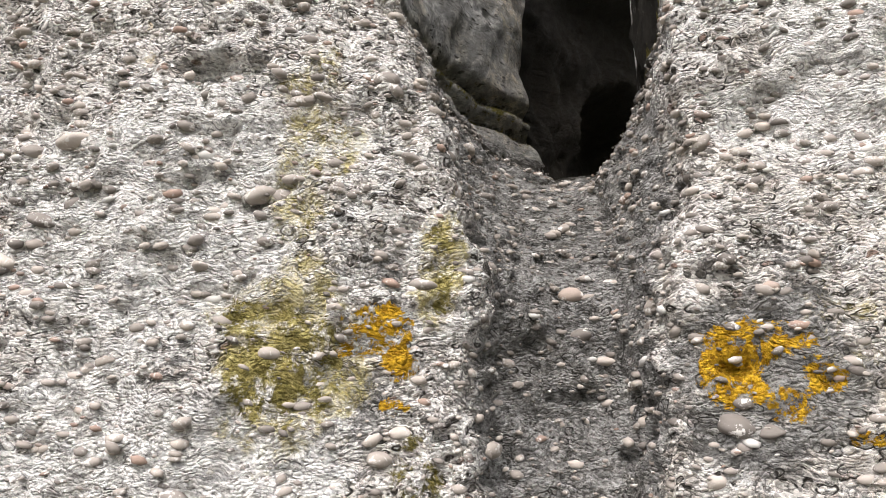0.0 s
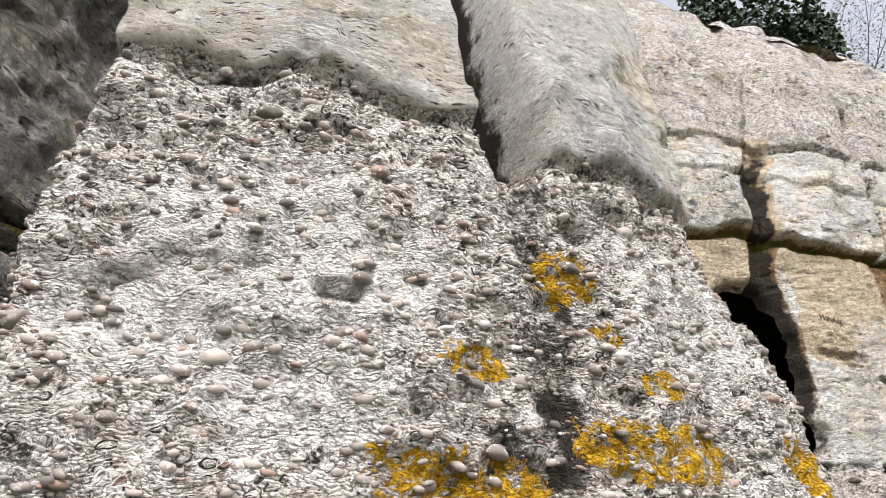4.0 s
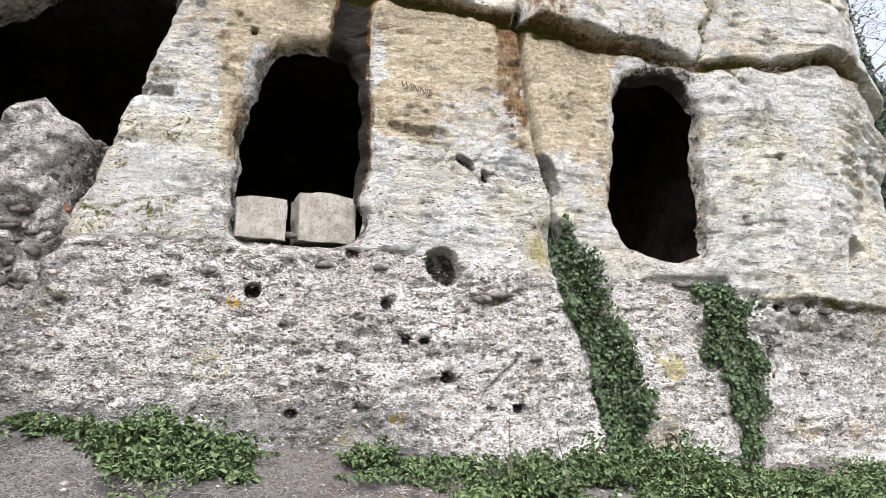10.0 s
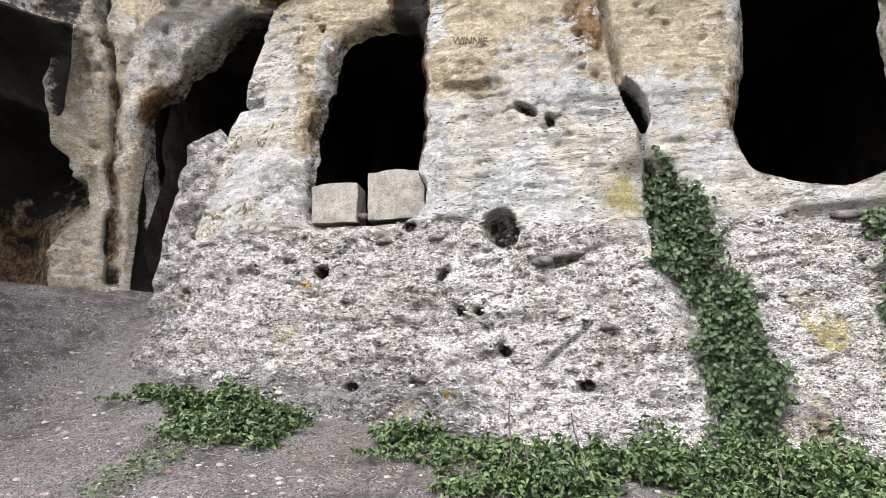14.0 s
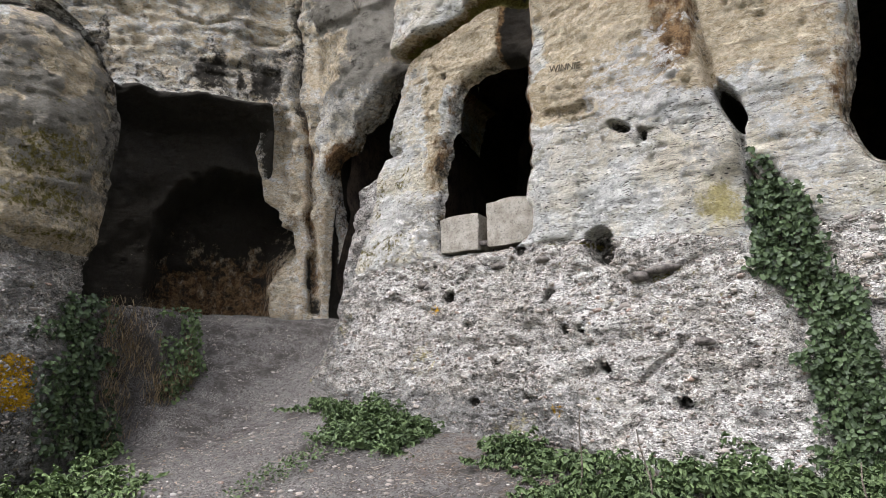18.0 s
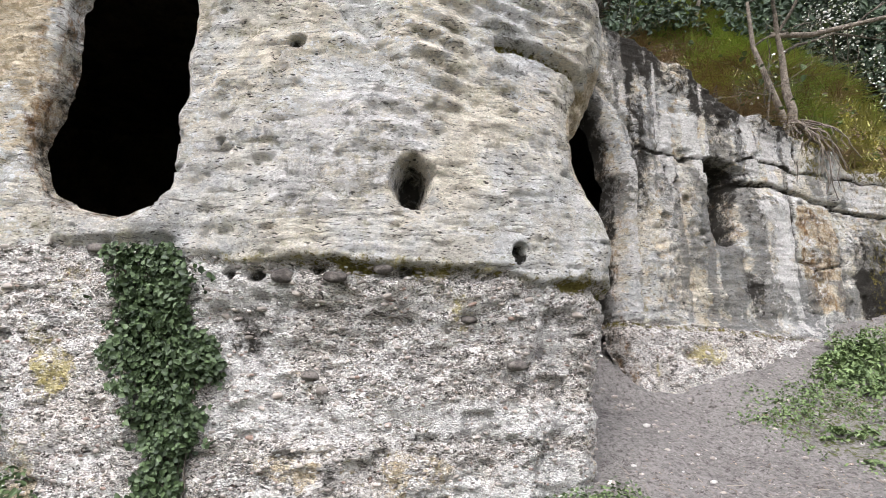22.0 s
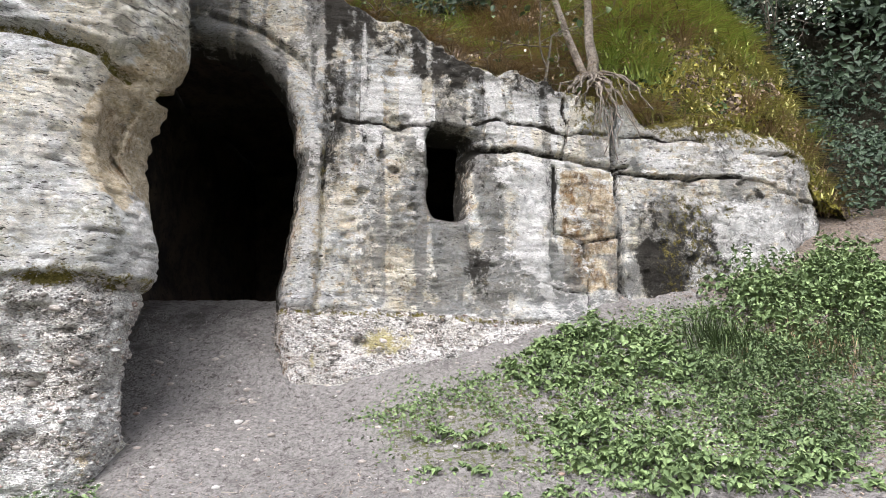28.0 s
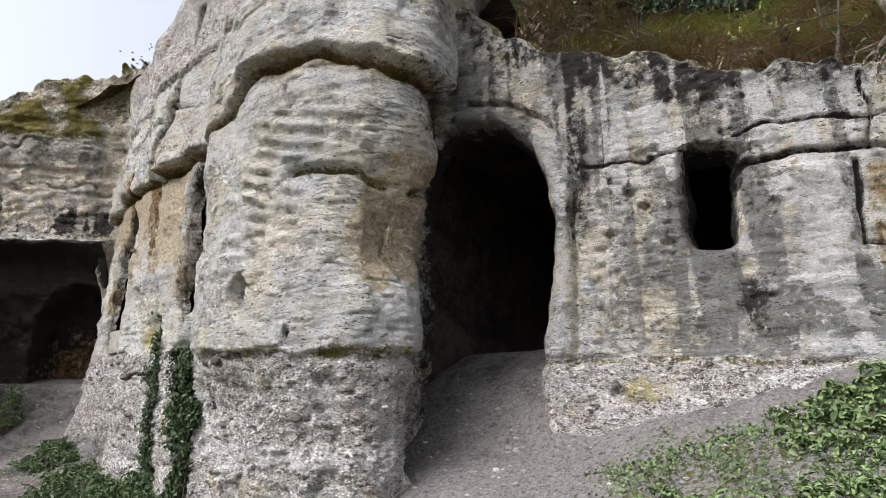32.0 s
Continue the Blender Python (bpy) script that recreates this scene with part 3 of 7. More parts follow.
MAIN_NOSE = [
    (10.3, 2.72, 10.3, 2.75, 10.3, 2.72, 10.3, 3.1, 10.2, 4.3),
    (11.0, 2.76, 11.0, 2.80, 11.0, 2.85, 11.0, 3.2, 10.7, 4.5),
    (11.38, 2.95, 11.42, 3.0, 11.42, 3.05, 11.3, 3.5, 11.0, 4.7),
    (11.54, 3.15, 11.54, 3.20, 11.58, 3.25, 11.5, 3.8, 11.2, 4.9),
    (11.58, 3.35, 11.57, 3.36, 11.62, 3.45, 11.55, 4.0, 11.3, 5.1),
    (11.52, 3.60, 11.42, 3.58, 11.48, 3.70, 11.5, 4.3, 11.3, 5.3),
    (11.25, 3.85, 11.10, 3.80, 11.15, 3.95, 11.4, 4.8, 11.3, 5.6),
    (10.75, 4.0, 10.65, 3.95, 10.7, 4.1, 11.2, 5.6, 11.2, 6.2)]
MAIN = Sheet((1.3, 2.7, 4.6, 7.2, 9.4), MAIN_FRONT + MAIN_NOSE, 1.0, 9.4, 0.013, 0.12, 5.2)
# the return of the nose runs back into the doorway
W1 = curve_pts([(5.14, 2.80), (5.12, 3.27), (5.09, 3.54), (5.19, 3.89), (5.28, 4.22), (5.45, 4.38), (5.68, 4.40), (5.9, 4.42), (6.0, 4.2), (6.03, 3.72), (6.02, 3.22), (5.98, 2.80)])
W2 = curve_pts([(8.10, 3.2), (8.12, 3.47), (8.17, 3.75), (8.19, 4.05), (8.22, 4.35), (8.42, 4.50), (8.75, 4.52), (8.95, 4.30), (8.99, 3.95), (8.95, 3.72), (8.97, 3.41), (8.96, 3.12), (8.90, 2.85), (8.52, 2.80), (8.20, 2.93)])


def carve_main(s):
    p = s.p()
    x, y, z = s.x, s.y, s.z
    n1, n2 = fbm(p, 1.6, 3, 101), fbm(p, 5.0, 3, 103)
    bed = table((4.0, 5.2, 6.0, 6.8, 7.5, 8.3, 9.05, 9.74, 10.4, 10.9, 11.5), (2.76, 2.78, 2.76, 2.69, 2.63, 2.64, 2.54, 2.48, 2.43, 2.43, 2.39))
    joint = table((4.5, 5.1, 5.75, 6.1, 6.65, 7.2, 7.85, 8.45, 9.15, 9.8, 10.4, 11.1, 11.6), (4.78, 4.87, 4.95, 4.91, 4.82, 4.79, 4.77, 4.75, 4.65, 4.74, 4.88, 4.86, 4.6))
    zb, zj = bed(x) + 0.03 * n2, joint(x) + 0.025 * n2
    con = sstep(zb + 0.03, zb - 0.03, z)
    s.attr["conglo"] = con
    sandy = 1 - con
    s.out += 0.045 * n1 + sandy * (0.018 * n2 + 0.010 * fbm(p, 5, 4, 107, stretch=(0.2, 0.2, 3.0)))
    s.out += con * (0.022 * n2 + 0.010 * fbm(p, 13, 3, 109, 0.7, (0.8, 0.8, 1.5)) + 0.013 * lumps(p, 0.085, 110) + 0.007 * lumps(p, 0.045, 112))
    s.out -= sandy * (0.022 * sstep(0.50, 0.72, vnoise(p * (9, 9, 30), 116)) * sstep(-0.3, 0.3, fbm(p, 1.7, 2, 117) + 0.5 * sstep(9.0, 9.6, x)) + 0.012 * sstep(0.45, 0.7, vnoise(p * (19, 19, 34), 118)) * sstep(0.0, 0.4, n2 + 0.15))
    # weather pits in the sandstone, pebble sockets below
    s.out -= sandy * (0.030 * sstep(0.62, 0.80, vnoise(p * (11, 11, 15), 111)) * sstep(-0.1, 0.4, n1) + 0.018 * sstep(0.66, 0.82, vnoise(p * (21, 21, 30), 115)) * sstep(-0.2, 0.3, n2))
    s.out -= con * (0.035 * sstep(0.50, 0.78, vnoise(p * (8, 8, 16), 113)) - 0.022 * fbm(p, 4.0, 2, 114, 0.5, (0.7, 0.7, 2.0)))
    s.out -= sstep(zb + 0.03, zb - 0.50, z) * (0.17 * sstep(8.9, 9.5, x) - 0.06 * sstep(11.2, 11.5, x))
    # overhanging beds
    s.out += 0.06 * sstep(8.9, 9.6, x) * sandy * sstep(zb + 1.6, zb + 0.1, z)
    under = np.exp(-((z - zb + 0.03) / 0.026) ** 2)
    s.out -= under * (0.014 + 0.022 * sstep(9.0, 9.4, x)) * sstep(-0.3, 0.5, n2 + 0.2 * n1)
    band2 = np.exp(-((z - zb - 0.02) / 0.05) ** 2)
    s.attr["moss"] += 0.28 * under * sstep(-0.3, 0.5, n2) + 0.40 * band2 * sstep(8.9, 9.4, x)
    s.attr["sulphur"] += 0.35 * band2 * sstep(8.9, 9.4, x)
    upper = sstep(zj - 0.02, zj + 0.05, z)
    s.out += 0.11 * upper * sstep(zj + 1.2, zj + 0.2, z) + 0.06 * upper * sstep(9.6, 10.4, x)
    lip = np.exp(-((z - zj + 0.03) / 0.04) ** 2)
    s.out -= 0.10 * lip
    low = sstep(zj - 0.26, zj - 0.04, z) * (1 - upper)
    s.attr["moss"] += 0.5 * lip + 0.35 * low * sstep(0, 0.3, n1)
    s.attr["ochre"] += 0.7 * low
    # joints and cracks
    for pts, w, d in (([(7.29, 4.9), (7.33, 4.1), (7.40, 3.64), (7.55, 3.3), (7.56, 2.95), (7.57, 2.65)], 0.042, 0.15),
                      ([(7.29, 4.8), (7.36, 5.2), (7.65, 6.2), (7.8, 7.0)], 0.10, 0.16),
                      ([(9.2, 4.62), (9.59, 4.25), (10.0, 3.85), (10.2, 3.6)], 0.028, 0.022),
                      ([(6.22, 3.74), (6.38, 3.70), (6.58, 3.68)], 0.055, 0.06),
                      ([(4.36, 3.86), (4.66, 3.84)], 0.05, 0.07),
                      ([(6.95, 2.40), (7.2, 2.47)], 0.035, 0.05), ([(6.85, 1.75), (7.05, 1.9), (7.15, 2.0)], 0.03, 0.04)):
        m = s.groove(pts, w, d)
        s.attr["moss"] += 0.3 * m
        s.attr["stain_shade"] += 0.35 * m
    m = s.groove([(5.88, 4.3), (5.95, 4.9), (6.05, 5.5), (6.25, 6.1), (6.5, 7.0), (7.2, 9.6)], 0.19, 0.13, 0.04)
    s.attr["stain_shade"] += 0.95 * sstep(0.15, 0.75, m) * sstep(6.6, 5.0, z + 0.4 * n1)
    s.attr["rust"] += 0.75 * sstep(0.1, 0.6, m) * sstep(6.8, 5.4, z)
    s.attr["ochre"] += 0.8 * sstep(0.0, 0.2, m) * sstep(6.8, 5.4, z)
    s.groove([(7.58, 2.95), (7.68, 2.6), (7.88, 1.9), (8.02, 1.2)], 0.20, 0.14, 0.03)
    s.groove([(8.95, 2.5), (9.03, 1.9), (9.06, 1.2)], 0.19, 0.07, 0.03)
    # sill of the second window
    s.out += 0.07 * sstep(8.26, 8.34, x) * sstep(9.07, 9.0, x) * sstep(2.62, 2.68, z) * sstep(2.95, 2.88, z)
    # tool marks
    marks = sstep(9.9, 10.3, x) * sstep(11.5, 11.3, x) * sstep(3.1, 3.4, z) * sstep(4.5, 4.2, z) * sstep(-0.3, 0.2, n1)
    s.out += marks * 0.026 * np.sin((0.33 * (x - 10) + (z - 3) + 0.02 * n2) * 2 * math.pi / 0.135)
    m = s.groove([(10.82, 3.84), (11.1, 3.83), (11.35, 3.80), (11.52, 3.68)], 0.06, 0.10)
    s.attr["moss"] += 0.6 * m
    # pits: middle, half sizes, depth, slant
    for cx, cz, rx, rz, d, a in ((6.60, 2.65, 0.115, 0.14, 0.17, 0.5), (5.28, 2.42, 0.05, 0.05, 0.10, 0), (6.19, 2.36, 0.04, 0.045, 0.07, 0),
                                 (6.60, 1.84, 0.05, 0.045, 0.08, 0), (6.45, 2.10, 0.04, 0.03, 0.06, 0), (7.11, 1.62, 0.05, 0.04, 0.09, 0),
                                 (6.32, 2.10, 0.03, 0.03, 0.05, 0), (5.95, 2.72, 0.05, 0.04, 0.06, 0), (5.55, 1.60, 0.05, 0.03, 0.05, 0),
                                 (6.79, 3.48, 0.085, 0.032, 0.09, -0.55), (6.95, 3.39, 0.032, 0.055, 0.09, 0.3),
                                 (7.50, 3.46, 0.055, 0.17, 0.38, 0.42), (10.30, 2.93, 0.105, 0.145, 0.24, 0), (10.90, 2.55, 0.04, 0.06, 0.07, 0),
                                 (9.64, 3.78, 0.045, 0.04, 0.05, 0), (9.25, 3.19, 0.025, 0.03, 0.04, 0), (9.33, 2.44, 0.035, 0.03, 0.05, 0),
                                 (9.47, 2.43, 0.05, 0.035, 0.06, 0), (9.80, 2.45, 0.04, 0.03, 0.06, 0), (10.26, 2.43, 0.04, 0.03, 0.06, 0), (5.2, 4.40, 0.025, 0.025, 0.04, 0)):
        m = s.pit(cx, cz, rx, rz, d * 1.35, a, 0.13)
        # the shade inside each pit is put into its colour
        s.attr["stain_shade"] += (1.2 if d > 0.3 else 0.62) * m
    # the hollow and the bulges of the nose
    hollow = np.exp(-(((x - 11.50) / 0.26) ** 2 + ((y - 3.28) / 0.32) ** 2 + ((z - 3.28) / 0.38) ** 2))
    s.out -= 0.30 * hollow
    s.attr["ochre"] += 1.5 * sstep(0.1, 0.4, hollow)
    s.attr["rust"] += 0.36 * sstep(0.25, 0.7, hollow)
    s.out += 0.10 * np.exp(-(((x - 11.6) / 0.35) ** 2 + ((z - 4.1) / 0.35) ** 2)) + 0.05 * np.exp(-(((x - 11.5) / 0.2) ** 2 + ((z - 2.72) / 0.25) ** 2))
    # colours of their own, besides light and shade painted on the nose's return
    turn = sstep(3.05, 3.3, y) * sstep(11.0, 11.2, x)
    s.attr["ochre"] += 0.9 * turn * sstep(2.9, 3.2, z) * sstep(4.2, 3.8, z)
    s.attr["stain_shade"] += 0.35 * turn * sstep(3.9, 4.3, z) * sstep(5.0, 4.7, z)
    # whitened return stands in for light reaching it from the open side
    s.attr["white"] += 0.55 * turn * sstep(3.1, 2.7, z + 0.15 * n1) + 0.3 * turn
    s.attr["ochre"] += 0.85 * sstep(5.95, 6.2, x + 0.1 * n1) * sstep(8.15, 7.6, x) * sstep(3.55, 3.80, z + 0.12 * n1) * (1 - upper)
    s.attr["ochre"] += 0.5 * sstep(7.6, 7.9, x) * sstep(8.25, 8.1, x) * sstep(2.9, 3.3, z) * (1 - upper)
    s.attr["ochre"] += 0.8 * np.exp(-((x - 5.06) / 0.10) ** 2) * sstep(3.2, 3.5, z) * sstep(4.5, 4.2, z)
    s.attr["ochre"] += 0.7 * sstep(7.02, 7.10, x) * sstep(7.34, 7.28, x) * sstep(3.62, 3.8, z) * (1 - upper)
    s.attr["rust"] += 0.62 * sstep(7.00, 7.12, x + 0.04 * n2) * sstep(7.36, 7.30, x) * sstep(3.62, 3.9, z + 0.08 * n2) * (1 - upper) + 0.40 * low + 0.45 * lip
    s.attr["rust"] += 0.34 * np.exp(-((x - 5.04) / 0.10) ** 2) * sstep(3.4, 3.7, z) * sstep(4.6, 4.3, z) + 0.38 * np.exp(-((x - 8.06) / 0.07) ** 2) * sstep(3.2, 3.5, z) * sstep(4.6, 4.4, z)
    s.attr["rust"] += 0.55 * np.exp(-(((x - 7.5) / 0.3) ** 2 + ((z - 5.1) / 0.35) ** 2)) + 0.30 * upper * sstep(0.1, 0.5, fbm(p, 1.8, 3, 151, stretch=(1.4, 1.4, 0.6)))
    s.attr["moss"] += 0.42 * sandy * (1 - upper) * sstep(5.1, 4.7, x) * sstep(0.0, 0.4, fbm(p, 2.1, 3, 157, stretch=(0.8, 0.8, 1.6))) + 0.5 * np.exp(-(((x - 4.6) / 0.25) ** 2 + ((z - 4.02) / 0.05) ** 2))
    s.attr["stain_shade"] += 0.30 * sandy * (1 - upper) * sstep(5.1, 4.7, x) * sstep(0.1, 0.5, fbm(p, 2.6, 3, 159))
    s.attr["ochre"] += 0.75 * sstep(4.98, 5.06, x) * sstep(6.0, 5.85, x) * sstep(4.25, 4.42, z) * (1 - upper) + 0.45 * (1 - upper) * sandy * sstep(4.0, 4.5, z + 0.2 * n1) * sstep(8.3, 8.0, x)
    s.attr["rust"] += 0.55 * sstep(5.70, 5.84, x + 0.03 * n2) * sstep(6.14, 6.02, x) * sstep(3.2, 3.5, z) * sstep(5.2, 4.6, z)
    s.attr["stain_shade"] += 0.62 * sstep(5.86, 5.98, x) * sstep(6.12, 6.03, x) * sstep(3.1, 3.3, z) * sstep(4.5, 4.4, z)
    s.attr["stain_shade"] += 0.8 * np.exp(-(((x - 8.68) / 0.33) ** 2 + ((z - 4.50) / 0.16) ** 2))
    s.attr["stain_shade"] += 0.35 * np.exp(-(((x - 5.07) / 0.05) ** 2)) * sstep(3.5, 3.6, z) * sstep(4.0, 3.8, z)
    s.attr["grey"] += 0.6 * np.exp(-(((x - 4.95) / 0.16) ** 2 + ((z - 3.15) / 0.18) ** 2)) + 0.75 * sstep(1.78, 1.60, z + 0.05 * n1) * sstep(6.9, 6.2, x)
    s.attr["grey"] += 0.6 * sstep(4.6, 3.9, x) * sstep(2.8, 2.5, z)
    s.attr["grey"] += 0.45 * sstep(0.15, 0.6, n1) * sstep(8.9, 9.4, x) * sandy * (1 - turn)
    s.attr["stain_shade"] += 0.34 * con * sstep(0.2, 0.6, fbm(p, 1.9, 3, 131)) * sstep(9.4, 9.0, x) + 0.42 * con * np.exp(-((z - 2.20 - 0.06 * n1) / 0.13) ** 2) * sstep(8.9, 9.5, x) * sstep(-0.2, 0.4, fbm(p, 2.5, 3, 155, stretch=(0.6, 0.6, 1.5)))
    s.attr["sulphur"] += 0.85 * np.exp(-(((x - 7.40 + 0.04 * n2) / 0.14) ** 2 + ((z - 2.80 + 0.05 * n2) / 0.17) ** 2)) + 0.30 * np.exp(-(((x - 8.42) / 0.14) ** 2 + ((z - 1.95) / 0.22) ** 2)) + 0.35 * con * sstep(0.3, 0.7, fbm(p, 2.2, 3, 145))
    s.attr["moss"] += 0 + 0.5 * con * sstep(0.35, 0.8, fbm(p, 2.6, 3, 133)) * 0.6
    s.attr["white"] += 0.30 * con * sstep(8.7, 9.3, x)
    s.attr["white"] += 0.50 * con * sstep(0.12, 0.03, np.abs(z - 1.66 - 0.05 * n1)) * sstep(8.9, 9.5, x) + 0.42 * con * sstep(-0.2, 0.5, fbm(p, 1.7, 3, 135))
    s.attr["ochre"] += 0.30 * con * sstep(0.0, 0.5, fbm(p, 2.3, 3, 137)) + 0.25 * con * sstep(1.6, 1.4, z) * sstep(7.8, 8.5, x)
    s.attr["stain_shade"] += 0.5 * np.exp(-(((x - 9.42) / 0.12) ** 2 + ((z - 2.03) / 0.14) ** 2))
    s.attr["lichen"] += 0.6 * np.exp(-(((x - 5.15) / 0.10) ** 2 + ((z - 2.33) / 0.06) ** 2)) + 0.5 * np.exp(-(((x - 6.25) / 0.12) ** 2 + ((z - 1.55) / 0.07) ** 2))
    s.attr["white"] += 0.5 * sandy * sstep(0.1, 0.5, fbm(p, 1.3, 3, 139)) * (1 - upper) * (1 - turn)
    # back of the return darkened in colour to carry the doorway's shade
    s.attr["stain_shade"] += 0.25 * sstep(3.58, 3.72, y) * sstep(11.52, 11.46, x) * sstep(10.5, 10.6, x) * sstep(4.7, 4.5, z)
    # tall slits between the beds above
    s.out += upper * 0.10 * fbm(p, 1.1, 3, 141, stretch=(1.4, 1, 0.8))
    for pts, w, d in (([(4.4, 5.5), (6.0, 5.75), (8.0, 5.5), (10.9, 5.55)], 0.05, 0.08), ([(5.0, 6.2), (8.0, 6.15), (11, 6.1)], 0.07, 0.10), ([(9.0, 4.7), (9.15, 5.2), (9.1, 5.6)], 0.04, 0.06)):
        m = s.groove(pts, w, d, 0.08)
        s.attr["moss"] += 0.5 * m
    s.attr["stain_shade"] += 0.35 * upper * sstep(0.1, 0.5, fbm(p, 2.0, 3, 143))
    s.attr["ochre"] += 0.42 * upper * sstep(-0.1, 0.5, fbm(p, 1.6, 3, 147, stretch=(1, 1, 2)))
    s.attr["grey"] += 0.30 * upper * sstep(0.0, 0.4, fbm(p, 2.4, 3, 149))
    s.attr["conglo"] = np.maximum(s.attr["conglo"], 0.75 * sstep(5.9, 6.3, z + 0.2 * n1))


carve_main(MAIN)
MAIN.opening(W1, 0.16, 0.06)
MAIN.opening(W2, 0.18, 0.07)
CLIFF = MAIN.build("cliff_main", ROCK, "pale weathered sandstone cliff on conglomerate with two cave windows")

# ---- cliff with the arched doorway ----
DOORWALL = Sheet((1.3, 2.3, 2.45, 4.6), [
    (10.6, 3.9, 10.6, 4.0, 10.6, 4.05, 10.6, 4.1),
    (12.2, 4.05, 12.2, 4.25, 12.2, 4.33, 12.2, 4.4),
    (13.25, 4.3, 13.25, 4.5, 13.25, 4.62, 13.25, 4.64),
    (14.3, 4.5, 14.3, 4.8, 14.3, 4.93, 14.3, 4.98),
    (15.55, 5.1, 15.55, 5.22, 15.55, 5.25, 15.55, 5.3),
    (16.6, 5.35, 16.6, 5.45, 16.6, 5.5, 16.5, 5.6),
    (17.2, 5.8, 17.2, 5.9, 17.15, 5.95, 17.0, 6.0),
    (17.5, 7.0, 17.5, 7.0, 17.5, 7.0, 17.4, 7.0)], 1.2, 6.3, 0.0145)
DOOR = curve_pts([(12.11, 1.6), (12.13, 2.4), (12.19, 2.86), (12.24, 3.40), (12.23, 3.62), (12.14, 3.99), (11.98, 4.25), (11.76, 4.43), (11.48, 4.49), (11.22, 4.42), (11.02, 4.1), (10.95, 3.4), (10.98, 2.5), (11.0, 1.6)])
W3 = curve_pts([(13.25, 3.86), (13.24, 3.5), (13.25, 3.2), (13.38, 3.13), (13.55, 3.2), (13.59, 3.5), (13.60, 3.84), (13.42, 3.88)], 8)
ROCK_TOP = table((10.9, 11.4, 11.75, 12.1, 12.5, 13, 13.6, 14.25, 14.9, 15.2, 16.3, 16.9, 17.3), (6.1, 5.8, 5.35, 5.12, 4.95, 4.74, 4.50, 4.38, 4.28, 4.12, 4.16, 4.1, 3.7))


def carve_door(s):
    p = s.p()
    x, z = s.x, s.z
    n1, n2 = fbm(p, 1.6, 3, 201), fbm(p, 5.0, 3, 203)
    zb = table((12.1, 13.2, 14.15, 15), (2.37, 2.36, 2.30, 2.2))(x) + 0.02 * n2
    con = sstep(zb + 0.02, zb - 0.04, z) * sstep(14.4, 14.2, x)
    s.attr["conglo"] = con
    s.out += 0.035 * n1 + (1 - con) * (0.018 * n2 + 0.012 * fbm(p, 5, 4, 207, stretch=(0.25, 0.25, 2.5))) + con * (0.012 * fbm(p, 10, 3, 209, 0.7) + 0.014 * lumps(p, 0.07, 210))
    s.out -= (1 - con) * (0.030 * sstep(0.60, 0.80, vnoise(p * (11, 11, 15), 211)) * sstep(-0.2, 0.4, n1) + 0.016 * sstep(0.62, 0.82, vnoise(p * (22, 22, 30), 213)))
    s.out -= (1 - con) * (0.022 * sstep(0.50, 0.72, vnoise(p * (9, 9, 28), 216)) * sstep(-0.3, 0.3, fbm(p, 1.7, 2, 217)) + 0.012 * sstep(0.45, 0.7, vnoise(p * (18, 18, 30), 218)) * sstep(0.0, 0.4, n2 + 0.15))
    under = np.exp(-((z - zb + 0.04) / 0.04) ** 2) * sstep(14.3, 14.1, x)
    s.out -= 0.06 * under * sstep(-0.4, 0.3, n2 + 0.2)
    s.attr["moss"] += 0.5 * under
    # carved rib round the doorway, and its groove
    s.groove([(12.38, 2.36), (12.41, 2.96), (12.40, 3.41), (12.46, 3.85), (12.38, 4.15), (12.2, 4.40), (11.9, 4.62), (11.5, 4.72)], 0.034, 0.06, 0.010)
    rib = line_dist([(12.26, 2.36), (12.31, 2.96), (12.33, 3.41), (12.33, 3.75), (12.22, 4.10), (12.05, 4.34), (11.8, 4.53), (11.4, 4.60)], x, z)
    s.out += 0.05 * sstep(0.10, 0.02, rib)
    s.attr["white"] += 0.5 * sstep(0.10, 0.02, rib) * sstep(3.9, 3.6, z)
    # joints
    for pts, w, d in (([(12.45, 3.93), (12.61, 3.90), (12.95, 3.88), (13.25, 3.95)], 0.035, 0.05), ([(13.6, 3.72), (14.04, 3.77), (14.44, 3.75), (14.85, 3.68), (14.98, 3.67)], 0.055, 0.11),
                      ([(13.62, 3.97), (14.0, 4.02), (14.42, 3.97), (14.9, 3.99)], 0.03, 0.04), ([(14.42, 3.75), (14.44, 4.3)], 0.03, 0.05),
                      ([(14.33, 3.66), (14.30, 3.30), (14.32, 3.05), (14.55, 2.97), (14.60, 2.75), (14.57, 2.45)], 0.035, 0.07), ([(14.55, 2.99), (14.86, 3.05)], 0.03, 0.05), ([(14.28, 2.58), (14.56, 2.55)], 0.03, 0.04),
                      ([(14.9, 4.35), (14.90, 3.7), (14.88, 3.0), (14.86, 2.2)], 0.10, 0.22),
                      ([(14.95, 3.62), (15.3, 3.60), (16.1, 3.67), (16.6, 3.58), (17.1, 3.52)], 0.05, 0.10), ([(16.25, 3.96), (16.5, 3.93), (16.85, 4.0)], 0.05, 0.07), ([(14.95, 3.95), (15.3, 3.98), (15.8, 4.0)], 0.035, 0.05)):
        m = s.groove(pts, 0.34 * w + 0.010, 0.8 * d, 0.035)
        s.attr["stain_shade"] += 0.5 * m
    s.out += 0.04 * sstep(13.62, 13.7, x) * sstep(14.28, 14.2, x) * sstep(3.70, 3.62, z) * sstep(2.3, 2.6, z)
    # the bank above the rock leans back
    top = ROCK_TOP(x) + 0.05 * n2
    over = np.clip(z - top, 0, 2)
